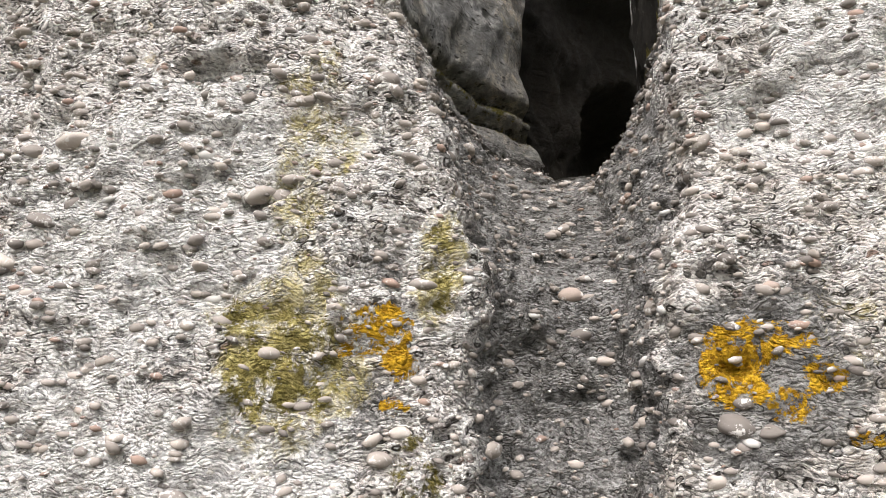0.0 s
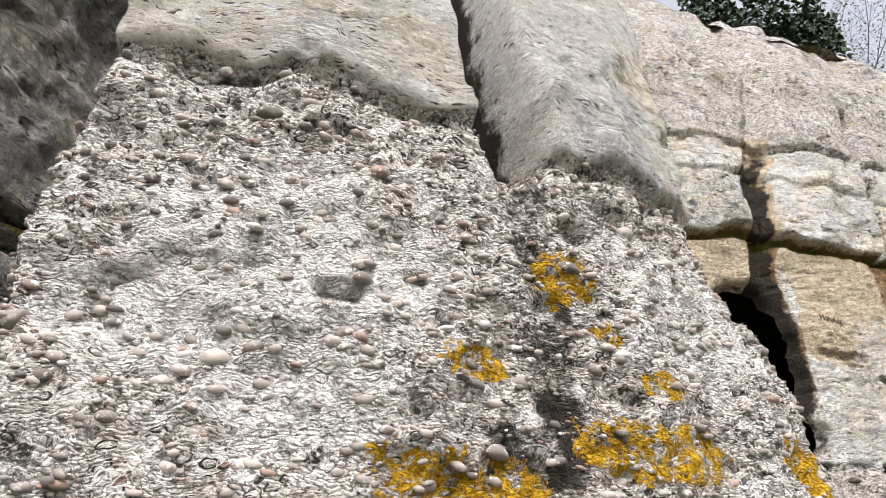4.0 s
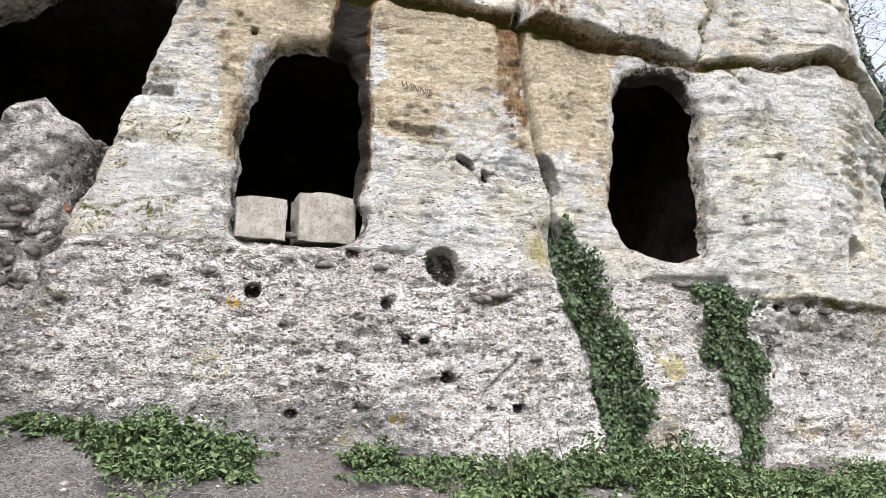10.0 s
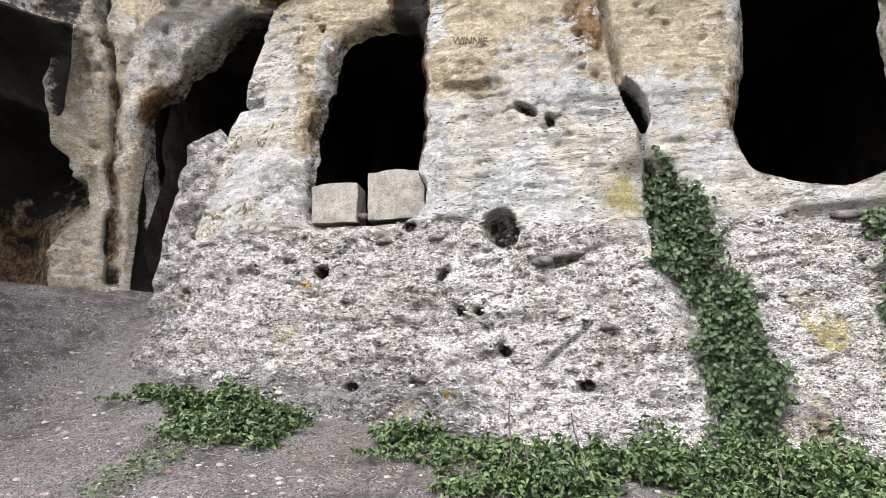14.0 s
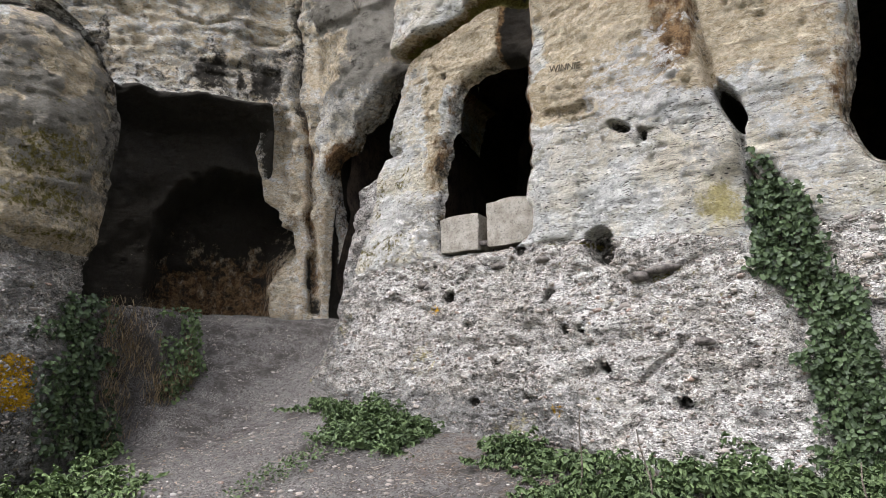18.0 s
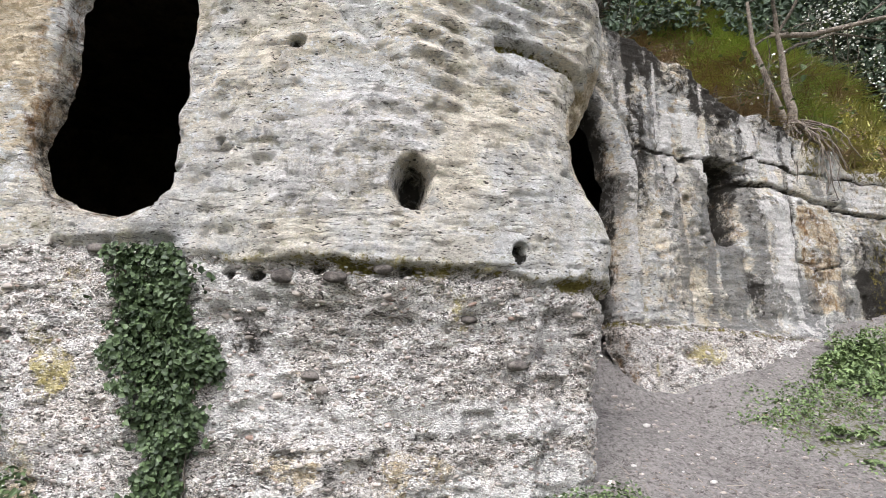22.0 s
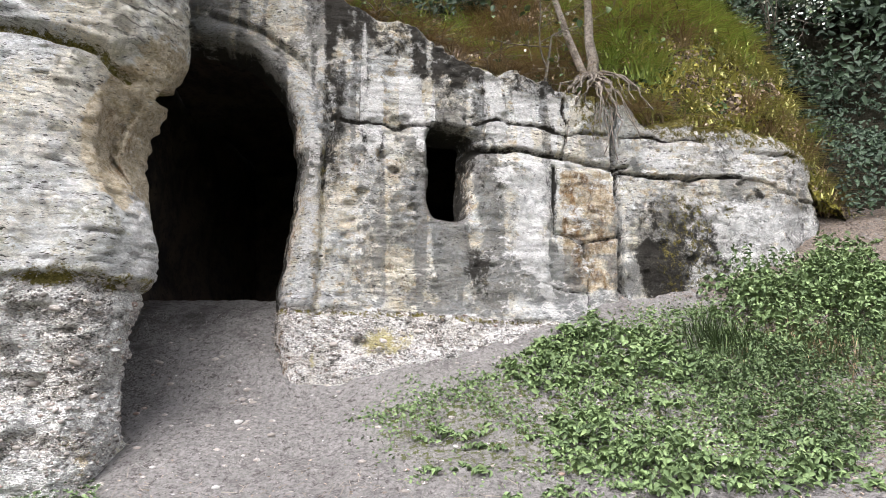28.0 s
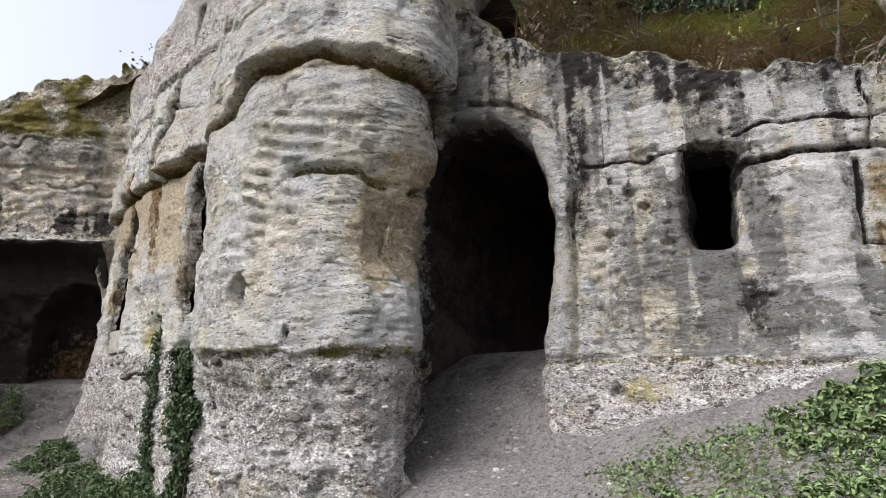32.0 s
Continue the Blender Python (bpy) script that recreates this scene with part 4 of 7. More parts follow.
    s.out -= 1.25 * over + 0.12 * sstep(0, 0.12, over)
    s.keep &= over < 0.15
    s.attr["moss"] += 0.6 * sstep(-0.06, 0.08, z - top) + 0.45 * sstep(14.25, 14.6, x + 0.1 * n2) * sstep(15.05, 14.8, x) * sstep(3.70, 4.0, z + 0.1 * n2) + 0.5 * sstep(15.0, 15.4, x) * sstep(0.22, 0.05, np.abs(z - top + 0.05))
    # dark crust under the bank, with pale runs through it
    runs = sstep(0.05, 0.45, fbm(p, 3.2, 3, 221, stretch=(2.2, 2.2, 0.25))) * sstep(12.5, 12.7, x) * sstep(14.5, 14.3, x) * sstep(3.70, 3.95, z + 0.15 * n2) * sstep(top - 0.02, top - 0.14, z + 0.15 * n2)
    band = sstep(top - 0.36, top - 0.08, z + 0.3 * n2) * sstep(0.05, -0.02, z - top) * sstep(14.9, 14.6, x)
    streak = sstep(0.02, 0.42, fbm(p, 2.6, 3, 231, stretch=(2.4, 2.4, 0.22))) * (1 - con) * sstep(14.4, 14.3, x)
    s.attr["grey"] += 0.50 * streak + 0.34 * (1 - con) * sstep(-0.4, 0.2, fbm(p, 1.4, 3, 235))
    s.attr["stain_shade"] += 0.20 * (1 - con) * sstep(14.4, 14.3, x) + 0.20 * streak * sstep(2.9, 3.5, z) + 0.5 * np.exp(-(((x - 13.62) / 0.12) ** 2 + ((z - 2.72) / 0.22) ** 2)) + 0.35 * sstep(12.36, 12.40, x) * sstep(12.62, 12.46, x) * sstep(2.9, 3.5, z)
    s.attr["rust"] += 0.30 * (1 - con) * sstep(12.4, 12.5, x) * sstep(13.6, 13.4, x) * sstep(-0.1, 0.4, fbm(p, 2.2, 3, 233))
    s.attr["stain_shade"] += 0.34 * band * (1 - runs) + 0.22 * sstep(0, 0.5, n1 + 0.4 * n2) * sstep(14.95, 15.1, x) * sstep(3.62, 3.5, z) + 0.30 * sstep(14.85, 14.95, x) * sstep(15.75, 15.2, x + 0.15 * n2 + 0.25 * (z - 3.0)) * sstep(3.75, 3.6, z)
    s.attr["white"] += 1.5 * runs + 0.45 * sstep(0.15, 0.6, fbm(p, 2.2, 3, 223)) * sstep(14.95, 14.8, x) + 0.4 * sstep(13.65, 13.8, x) * sstep(14.3, 14.2, x) * sstep(3.7, 3.5, z)
    s.attr["grey"] += 0.55 * np.exp(-(((x - 13.4) / 0.18) ** 2 + ((z - 2.88) / 0.25) ** 2)) + 0.4 * sstep(14.95, 15.1, x) * sstep(0.0, 0.4, fbm(p, 3, 3, 225))
    s.attr["ochre"] += 0.6 * sstep(14.33, 14.38, x) * sstep(14.87, 14.82, x) * sstep(2.5, 2.6, z) * sstep(3.68, 3.6, z) + 0.40 * (1 - con) * sstep(14.3, 14.0, x)
    s.attr["grey"] += 0.36 * sstep(-0.1, 0.4, fbm(p, 2.6, 3, 229)) * (1 - con)
    s.attr["rust"] += 0.46 * sstep(14.33, 14.38, x) * sstep(14.87, 14.82, x) * sstep(2.5, 2.6, z) * sstep(3.68, 3.6, z) + 0.32 * sstep(14.95, 15.2, x) * sstep(-0.2, 0.4, n1)
    s.attr["grey"] += 0.15 * sstep(14.33, 14.38, x) * sstep(14.87, 14.82, x) * sstep(3.05, 3.12, z) * sstep(3.68, 3.6, z)
    s.attr["sulphur"] += 0.7 * np.exp(-(((x - 12.9) / 0.24) ** 2 + ((z - 2.12) / 0.12) ** 2)) + 0.4 * np.exp(-((x - 12.40) / 0.03) ** 2) * sstep(3.9, 3.6, z)
    s.attr["moss"] += 0.4 * sstep(15.0, 15.3, x) * sstep(0.1, 0.5, n1) * sstep(3.6, 3.4, z)
    s.attr["ochre"] += 0.42 * sstep(14.9, 15.1, x)
    s.attr["stain_shade"] += 0.36 * sstep(14.9, 15.1, x) * sstep(-0.3, 0.4, fbm(p, 2.5, 3, 227))
    s.attr["conglo"] = np.maximum(s.attr["conglo"], 0.45 * sstep(14.95, 15.1, x) * sstep(3.62, 3.5, z))
    s.attr["white"] += 0.62 * sstep(15.25, 15.6, x) * sstep(3.55, 3.4, z) + 0.5 * sstep(15.0, 15.2, x) * sstep(3.60, 3.68, z)
    s.pit(12.74, 2.10, 0.05, 0.05, 0.06)
    for cx, cz in ((12.85, 3.62), (12.95, 3.95), (13.05, 3.97), (12.7, 3.3), (12.95, 3.5), (13.1, 3.2)):
        s.pit(cx, cz, 0.045, 0.03, 0.05)


carve_door(DOORWALL)
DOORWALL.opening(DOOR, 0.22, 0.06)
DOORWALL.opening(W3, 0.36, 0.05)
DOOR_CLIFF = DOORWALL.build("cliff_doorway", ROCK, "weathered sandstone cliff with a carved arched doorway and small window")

# ---- near buttress ----
NEAR_LEVELS = (1.2, 1.9, 2.3, 2.6, 2.74, 2.95, 3.8, 4.3)
NEAR_LEFT = [
    (-4.0, 1.5, -4.0, 1.6, -4.0, 1.65, -4.0, 1.7, -4.0, 1.72, -4.0, 1.75, -4.0, 1.8, -4.0, 1.9),
    (-0.5, 1.20, -0.5, 1.24, -0.5, 1.27, -0.5, 1.29, -0.5, 1.30, -0.5, 1.31, -0.5, 1.40, -0.5, 1.55),
    (0.04, 1.25, 0.06, 1.27, -0.04, 1.31, -0.12, 1.35, -0.17, 1.37, -0.21, 1.40, -0.26, 1.52, -0.28, 1.7)]
# the column that stands back beside the gap, above the worn chute
NEAR_COLUMN = [
    (0.12, 1.35, 0.15, 1.45, 0.08, 1.72, -0.02, 1.82, -0.12, 1.66, -0.19, 1.66, -0.25, 1.82, -0.25, 1.9),
    (0.24, 1.40, 0.27, 1.52, 0.22, 1.90, 0.18, 2.25, 0.11, 2.28, 0.05, 2.20, 0.07, 2.08, 0.15, 2.05),
    (0.29, 1.40, 0.33, 1.52, 0.33, 1.92, 0.38, 2.40, 0.44, 2.62, 0.385, 2.56, 0.38, 2.50, 0.69, 2.40),
    (0.32, 1.40, 0.36, 1.52, 0.38, 1.92, 0.44, 2.50, 0.46, 2.95, 0.34, 3.10, 0.34, 3.10, 0.60, 3.00)]
NEAR_GAP = [
    (0.35, 1.38, 0.41, 1.50, 0.48, 1.90, 0.68, 2.40, 0.82, 2.70, 0.90, 2.70, 0.92, 2.70, 0.95, 2.70),
    (0.37, 1.32, 0.45, 1.40, 0.53, 1.57, 0.61, 1.75, 0.65, 1.75, 0.68, 1.75, 0.70, 1.78, 0.72, 1.85),
    (0.40, 1.20, 0.48, 1.22, 0.52, 1.25, 0.545, 1.28, 0.565, 1.24, 0.565, 1.22, 0.60, 1.40, 0.62, 1.5)]
NEAR_RIGHT = [
    (1.15, 1.00, 1.15, 1.05, 1.15, 1.08, 1.15, 1.10, 1.15, 1.11, 1.15, 1.12, 1.15, 1.18, 1.15, 1.25),
    (1.90, 1.00, 1.90, 1.05, 1.90, 1.08, 1.90, 1.13, 1.88, 1.12, 1.88, 1.12, 1.84, 1.20, 1.80, 1.30)]
NEAR_END = [
    (2.45, 1.06, 2.42, 1.12, 2.36, 1.18, 2.28, 1.24, 2.22, 1.24, 2.22, 1.20, 2.20, 1.28, 2.12, 1.40),
    (2.78, 1.25, 2.74, 1.34, 2.66, 1.42, 2.56, 1.52, 2.40, 1.54, 2.48, 1.46, 2.46, 1.54, 2.38, 1.66),
    (2.93, 1.55, 2.86, 1.65, 2.74, 1.72, 2.64, 1.80, 2.43, 1.88, 2.60, 1.85, 2.58, 1.95, 2.50, 2.02),
    (2.92, 1.95, 2.82, 2.05, 2.68, 2.08, 2.56, 2.14, 2.42, 2.20, 2.60, 2.22, 2.57, 2.32, 2.50, 2.36),
    (2.72, 2.42, 2.60, 2.50, 2.50, 2.50, 2.42, 2.54, 2.34, 2.56, 2.46, 2.62, 2.44, 2.68, 2.36, 2.70),
    (1.0, 2.95, 1.0, 2.95, 1.0, 2.95, 1.0, 2.95, 1.0, 2.95, 1.0, 2.95, 1.0, 2.95, 1.0, 2.95)]
NEAR = Sheet(NEAR_LEVELS, NEAR_LEFT + NEAR_COLUMN + NEAR_GAP + NEAR_RIGHT + NEAR_END, 0.9, 5.12, 0.0135, 0.045)
NEAR_S = arc(NEAR_LEFT + NEAR_COLUMN + NEAR_GAP + NEAR_RIGHT + NEAR_END)


def carve_near(s):
    p = s.p()
    x, y, z = s.x, s.y, s.z
    n1, n2 = fbm(p, 1.8, 3, 301), fbm(p, 6.0, 3, 303)
    chute = sstep(NEAR_S[2] - 0.02, NEAR_S[3], s.s) * sstep(NEAR_S[9] + 0.01, NEAR_S[8], s.s)
    # the rounded tops
    s.out -= 0.95 * (1 - np.sqrt(np.clip(1 - (np.clip(z - 4.25, 0, 0.88) / 0.9) ** 2, 0, 1)))
    zb = table((-1, -0.5, -0.2, 0.6, 1.0, 1.5, 1.6, 2.0, 2.6), (2.83, 2.81, 2.76, 2.83, 2.84, 2.80, 2.78, 2.80, 2.82))(x) + 0.02 * n2
    zb = zb + (2.73 - zb) * chute
    con = sstep(zb + 0.02, zb - 0.02, z)
    s.attr["conglo"] = con
    s.out += 0.03 * n1 + con * (0.018 * n2 + 0.008 * fbm(p, 18, 3, 305, 0.7, (0.8, 0.8, 1.6)) + 0.012 * lumps(p, 0.055, 306) + 0.006 * lumps(p, 0.034, 308)) + (1 - con) * 0.02 * n2
    s.out -= con * 0.022 * sstep(0.45, 0.8, vnoise(p * (15, 15, 24), 307)) + (1 - con) * 0.02 * sstep(0.6, 0.8, vnoise(p * (14, 14, 16), 309))
    front = sstep(1.6, 1.4, y)
    s.out += 0.022 * (1 - con) * sstep(zb + 0.6, zb, z) * front
    s.out -= 0.035 * np.exp(-((z - zb + 0.03) / 0.03) ** 2) * front
    m = s.groove([(1.56, 2.78), (1.53, 2.95), (1.50, 3.3), (1.44, 4.2), (1.40, 5.0)], 0.13, 0.62, 0.015)
    # the crack's unlit depth is painted black on its sides
    s.attr["stain_shade"] += 1.4 * sstep(0.25, 0.6, m)
    s.groove([(1.50, 2.76), (1.56, 2.4), (1.60, 2.05)], 0.04, 0.02)
    # mossy ledges round the foot of the column
    for lift, w, d in ((0.0, 0.020, 0.10), (-0.09, 0.028, 0.09)):
        zl = table((-0.2, -0.05, 0.08, 0.38), (2.84, 2.90, 2.95, 2.93))(x) + lift + 0.015 * n2
        m = np.exp(-((z - zl) / w) ** 2) * chute * sstep(NEAR_S[6], NEAR_S[5], s.s)
        s.out -= d * m
        s.attr["stain_shade"] += 0.6 * m
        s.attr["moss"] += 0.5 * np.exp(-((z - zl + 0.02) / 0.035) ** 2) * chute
    # darker high on the column and where it turns into the gap
    s.attr["stain_shade"] += 0.5 * chute * sstep(4.0, 4.4, z + 0.2 * n1) + 0.8 * chute * sstep(NEAR_S[5], NEAR_S[6], s.s) * sstep(2.75, 2.85, z)
    for cx, cz, rx, rz, d in ((1.72, 2.53, 0.05, 0.04, 0.08), (1.05, 2.67, 0.05, 0.025, 0.06), (1.10, 2.23, 0.045, 0.025, 0.05), (2.05, 2.72, 0.045, 0.05, 0.06), (-0.50, 2.33, 0.09, 0.03, 0.05), (0.33, 2.42, 0.05, 0.03, 0.05)):
        s.pit(cx, cz, rx, rz, d)
    spot = lambda cx, cz, rx, rz: sstep(1.25, 0.6, np.sqrt(((x - cx) / rx) ** 2 + ((z - cz) / rz) ** 2) + 0.35 * n2)
    flat = sstep(1.9, 1.6, y) * (1 - chute)
    for cx, cz, rx, rz in ((1.65, 2.37, 0.10, 0.08), (1.74, 2.24, 0.05, 0.03), (1.37, 2.12, 0.08, 0.04), (1.86, 2.13, 0.07, 0.04), (1.83, 1.98, 0.17, 0.07), (1.35, 1.88, 0.15, 0.08), (2.32, 2.00, 0.10, 0.07), (1.55, 2.68, 0.06, 0.03),
                           (-0.13, 1.74, 0.075, 0.06), (0.59, 1.70, 0.075, 0.035), (0.67, 1.64, 0.035, 0.035), (0.62, 1.59, 0.035, 0.035), (0.52, 1.63, 0.04, 0.03), (-0.08, 1.67, 0.03, 0.03), (-0.09, 1.59, 0.035, 0.02), (0.72, 1.53, 0.03, 0.02), (1.05, 1.62, 0.12, 0.03)):
        s.attr["lichen"] += 0.56 * spot(cx, cz, 1.35 * rx, 1.25 * rz) * flat
    s.attr["lichen"] += 0.60 * sstep(2.25, 2.45, x + 0.1 * n1) * sstep(1.50, 1.58, z) * sstep(2.0, 1.92, z + 0.04 * n2) * sstep(2.1, 1.9, y)
    s.attr["lichen"] += 0.5 * sstep(1.9, 2.2, x) * sstep(1.2, 1.4, z) * sstep(1.75, 1.65, z + 0.04 * n2) * sstep(2.0, 1.8, y) * sstep(0, 0.4, n2 + 0.2)
    s.attr["sulphur"] += (0.46 * spot(-0.28, 2.1, 0.10, 0.36) + 0.48 * spot(-0.30, 1.70, 0.18, 0.2) + 0.42 * spot(0.0, 1.9, 0.08, 0.2) + 0.4 * spot(1.0, 1.7, 0.35, 0.12)) * flat
    s.attr["moss"] += 0.35 * spot(-0.28, 2.1, 0.08, 0.32) * flat + 0.55 * spot(-0.32, 1.70, 0.14, 0.16) * flat + 0.45 * spot(0.0, 1.88, 0.06, 0.14) * flat + 0.5 * spot(1.1, 1.62, 0.2, 0.04) + 0.5 * spot(-0.05, 1.45, 0.06, 0.14)
    s.attr["sulphur"] += 0.45 * sstep(-0.12, -0.22, x) * sstep(2.80, 2.86, z)
    s.attr["moss"] += 0.5 * sstep(-0.12, -0.22, x) * sstep(2.80, 2.86, z) * sstep(3.2, 2.95, z) + 0.12 * (1 - con) + 0.3 * sstep(2.45, 2.7, x) * sstep(2.5, 2.9, z)
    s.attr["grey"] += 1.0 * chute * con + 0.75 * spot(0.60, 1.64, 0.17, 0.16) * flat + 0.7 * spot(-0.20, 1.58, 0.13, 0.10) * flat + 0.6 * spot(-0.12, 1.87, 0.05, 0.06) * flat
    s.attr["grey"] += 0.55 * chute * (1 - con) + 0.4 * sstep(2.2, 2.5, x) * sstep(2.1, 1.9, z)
    s.attr["stain_shade"] += 0.55 * spot(1.58, 2.35, 0.09, 0.40) + 0.5 * spot(1.55, 1.98, 0.25, 0.12) + 0.4 * sstep(2.2, 2.4, x) * sstep(1.7, 1.55, z) + 0.3 * chute * con + 0.35 * chute * sstep(2.75, 2.65, z) * sstep(2.5, 2.6, z)
    s.attr["white"] += (0.9 * spot(-0.55, 2.0, 0.35, 0.35) + 0.8 * spot(-0.6, 1.5, 0.5, 0.15) + 0.8 * spot(0.95, 2.25, 0.4, 0.35) + 0.7 * spot(2.1, 2.4, 0.3, 0.3)) * flat * con
    s.attr["white"] += 1.3 * (spot(2.77, 2.17, 0.05, 0.025) + spot(2.9, 1.75, 0.05, 0.04) + spot(1.42, 2.06, 0.035, 0.025) + spot(1.28, 1.86, 0.04, 0.02))
    s.attr["ochre"] += 0.25 * con * flat * sstep(0, 0.5, n1) + 0.55 * sstep(2.2, 2.5, x) * (1 - con)
    # the back of the buttress is darker
    s.attr["stain_shade"] += 0.5 * sstep(2.35, 2.6, y) * sstep(1.2, 1.5, x)
    s.attr["grey"] += 0.42 * (1 - con) * (1 - chute) * sstep(3.0, 3.5, z + 0.2 * n1) * sstep(1.4, 1.7, x) * sstep(-0.3, 0.3, n2 + 0.5 * n1)
    end = sstep(1.9, 2.7, x + 0.2 * n1) * sstep(1.05, 1.9, y + 0.2 * n1)
    band = sstep(-0.3, 0.4, fbm(p, 2.2, 4, 331, stretch=(0.3, 0.3, 3.0)))
    s.attr["moss"] += 0.22 * end * (1 - con) * band + 0.28 * end * con
    s.attr["grey"] += 0.40 * end + 0.2 * end * con
    s.attr["ochre"] += 0.40 * end * (1 - con)
    s.out -= 0.02 * end * band * (1 - con)
    s.attr["white"] += 0.6 * (1 - con) * front * sstep(-0.2, 0.4, n1 + 0.2)


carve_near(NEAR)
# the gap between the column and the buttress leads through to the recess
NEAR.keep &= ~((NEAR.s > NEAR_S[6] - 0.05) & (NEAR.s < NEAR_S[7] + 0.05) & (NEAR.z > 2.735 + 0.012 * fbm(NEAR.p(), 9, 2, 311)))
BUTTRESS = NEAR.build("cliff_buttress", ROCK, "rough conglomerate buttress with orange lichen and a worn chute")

# ---- recess with the left caves ----
# wall foot, roof lip and cliff above: the hollow opens towards the path and runs in behind the buttress
BACK_LEVELS = (1.5, 3.0, 4.2, 4.7, 6.3, 6.7, 9.6)
BACK_RISE = (1.5, 3.0, 4.2, 4.85, 5.22, 5.55, 9.0)


def recess(inner, shoulder, lip, top):
    return (*inner, *inner, *shoulder, *shoulder, *lip, lip[0] - 0.05, lip[1] + 0.03, *top)


BACK = Sheet(BACK_LEVELS, [
    recess((-4.2, 2.6), (-4.2, 2.5), (-4.2, 1.9), (-4.2, 2.6)),
    recess((-1.2, 3.2), (-1.0, 3.0), (-0.6, 2.15), (-0.8, 2.8)),
    recess((-0.1, 3.4), (0.05, 3.3), (0.55, 2.55), (0.2, 3.4)),
    recess((0.55, 3.85), (0.7, 3.75), (1.05, 3.3), (0.7, 4.0)),
    recess((0.95, 4.32), (1.1, 4.2), (1.45, 3.9), (1.1, 4.3)),
    recess((1.45, 4.86), (1.55, 4.7), (1.85, 4.35), (1.5, 4.6)),
    recess((1.98, 5.42), (2.0, 5.2), (2.08, 4.85), (1.9, 4.9)),
    recess((2.2, 5.25), (2.2, 5.15), (2.3, 5.05), (2.2, 4.95)),
    recess((2.5, 5.2), (2.5, 5.15), (2.55, 5.05), (2.5, 4.9)),
    recess((2.74, 5.42), (2.72, 5.3), (2.76, 5.1), (2.7, 4.95)),
    recess((2.84, 5.9), (2.80, 5.9), (2.85, 5.8), (2.8, 5.7)),
    recess((2.92, 7.4), (2.95, 7.4), (3.1, 7.4), (3.1, 7.4))], 1.2, 9.6, 0.020, 0.12, rise=BACK_RISE)
LINTEL = Sheet((1.5, 3.0, 4.3, 5.0, 5.5, 8.2), [
    (2.4, 5.95, 2.4, 5.8, 2.4, 5.6, 2.4, 5.5, 2.4, 5.4, 2.4, 5.2),
    (2.75, 5.7, 2.75, 5.5, 2.75, 5.2, 2.75, 5.1, 2.75, 5.0, 2.75, 4.85),
    (3.2, 5.9, 3.2, 5.6, 3.2, 5.3, 3.2, 5.05, 3.2, 4.95, 3.2, 5.0),
    (5.0, 5.9, 5.0, 5.7, 5.0, 5.4, 5.0, 5.15, 5.0, 5.0, 5.0, 5.4)], 1.2, 8.2, 0.022, 0.2)
CAVE = curve_pts([(2.72, 2.2), (2.72, 3.2), (2.71, 3.6), (2.77, 3.95), (2.92, 4.45), (3.34, 4.83), (3.68, 5.08), (4.0, 5.33), (4.38, 5.37), (4.9, 5.35), (5.6, 5.3), (5.6, 2.2)])


def carve_cliff_above(s, p, x, z, n1):
    """Bedding, grey crust and moss of the high face over the caves."""
    s.out -= 0.05 * sstep(0.1, 0.5, fbm(p, 1.3, 4, 419, stretch=(0.5, 0.5, 5.0))) * sstep(5.2, 5.6, z)
    for zz, kk in ((5.9, 411), (6.35, 413), (6.9, 415)):
        s.out -= 0.10 * np.exp(-((z - zz - 0.35 * n1) / 0.04) ** 2) * sstep(-0.1, 0.4, fbm(p, 1.1, 3, kk))
    s.attr["moss"] += 0.30 * sstep(5.6, 6.5, z) * sstep(0, 0.5, n1) + 0.4 * sstep(7.2, 7.5, z)
    s.attr["ochre"] += 0.5 * sstep(5.0, 5.4, z) + 0.5 * np.exp(-((z - 5.7 - 0.2 * n1) / 0.10) ** 2) * sstep(2.2, 2.6, x)
    s.attr["grey"] += 0.60 * sstep(5.0, 5.5, z) * sstep(-0.4, 0.2, n1)
    s.attr["stain_shade"] += 0.34 * sstep(-0.2, 0.4, fbm(p, 2.2, 3, 417, stretch=(1.6, 1.6, 0.35))) * sstep(5.1, 5.5, z)


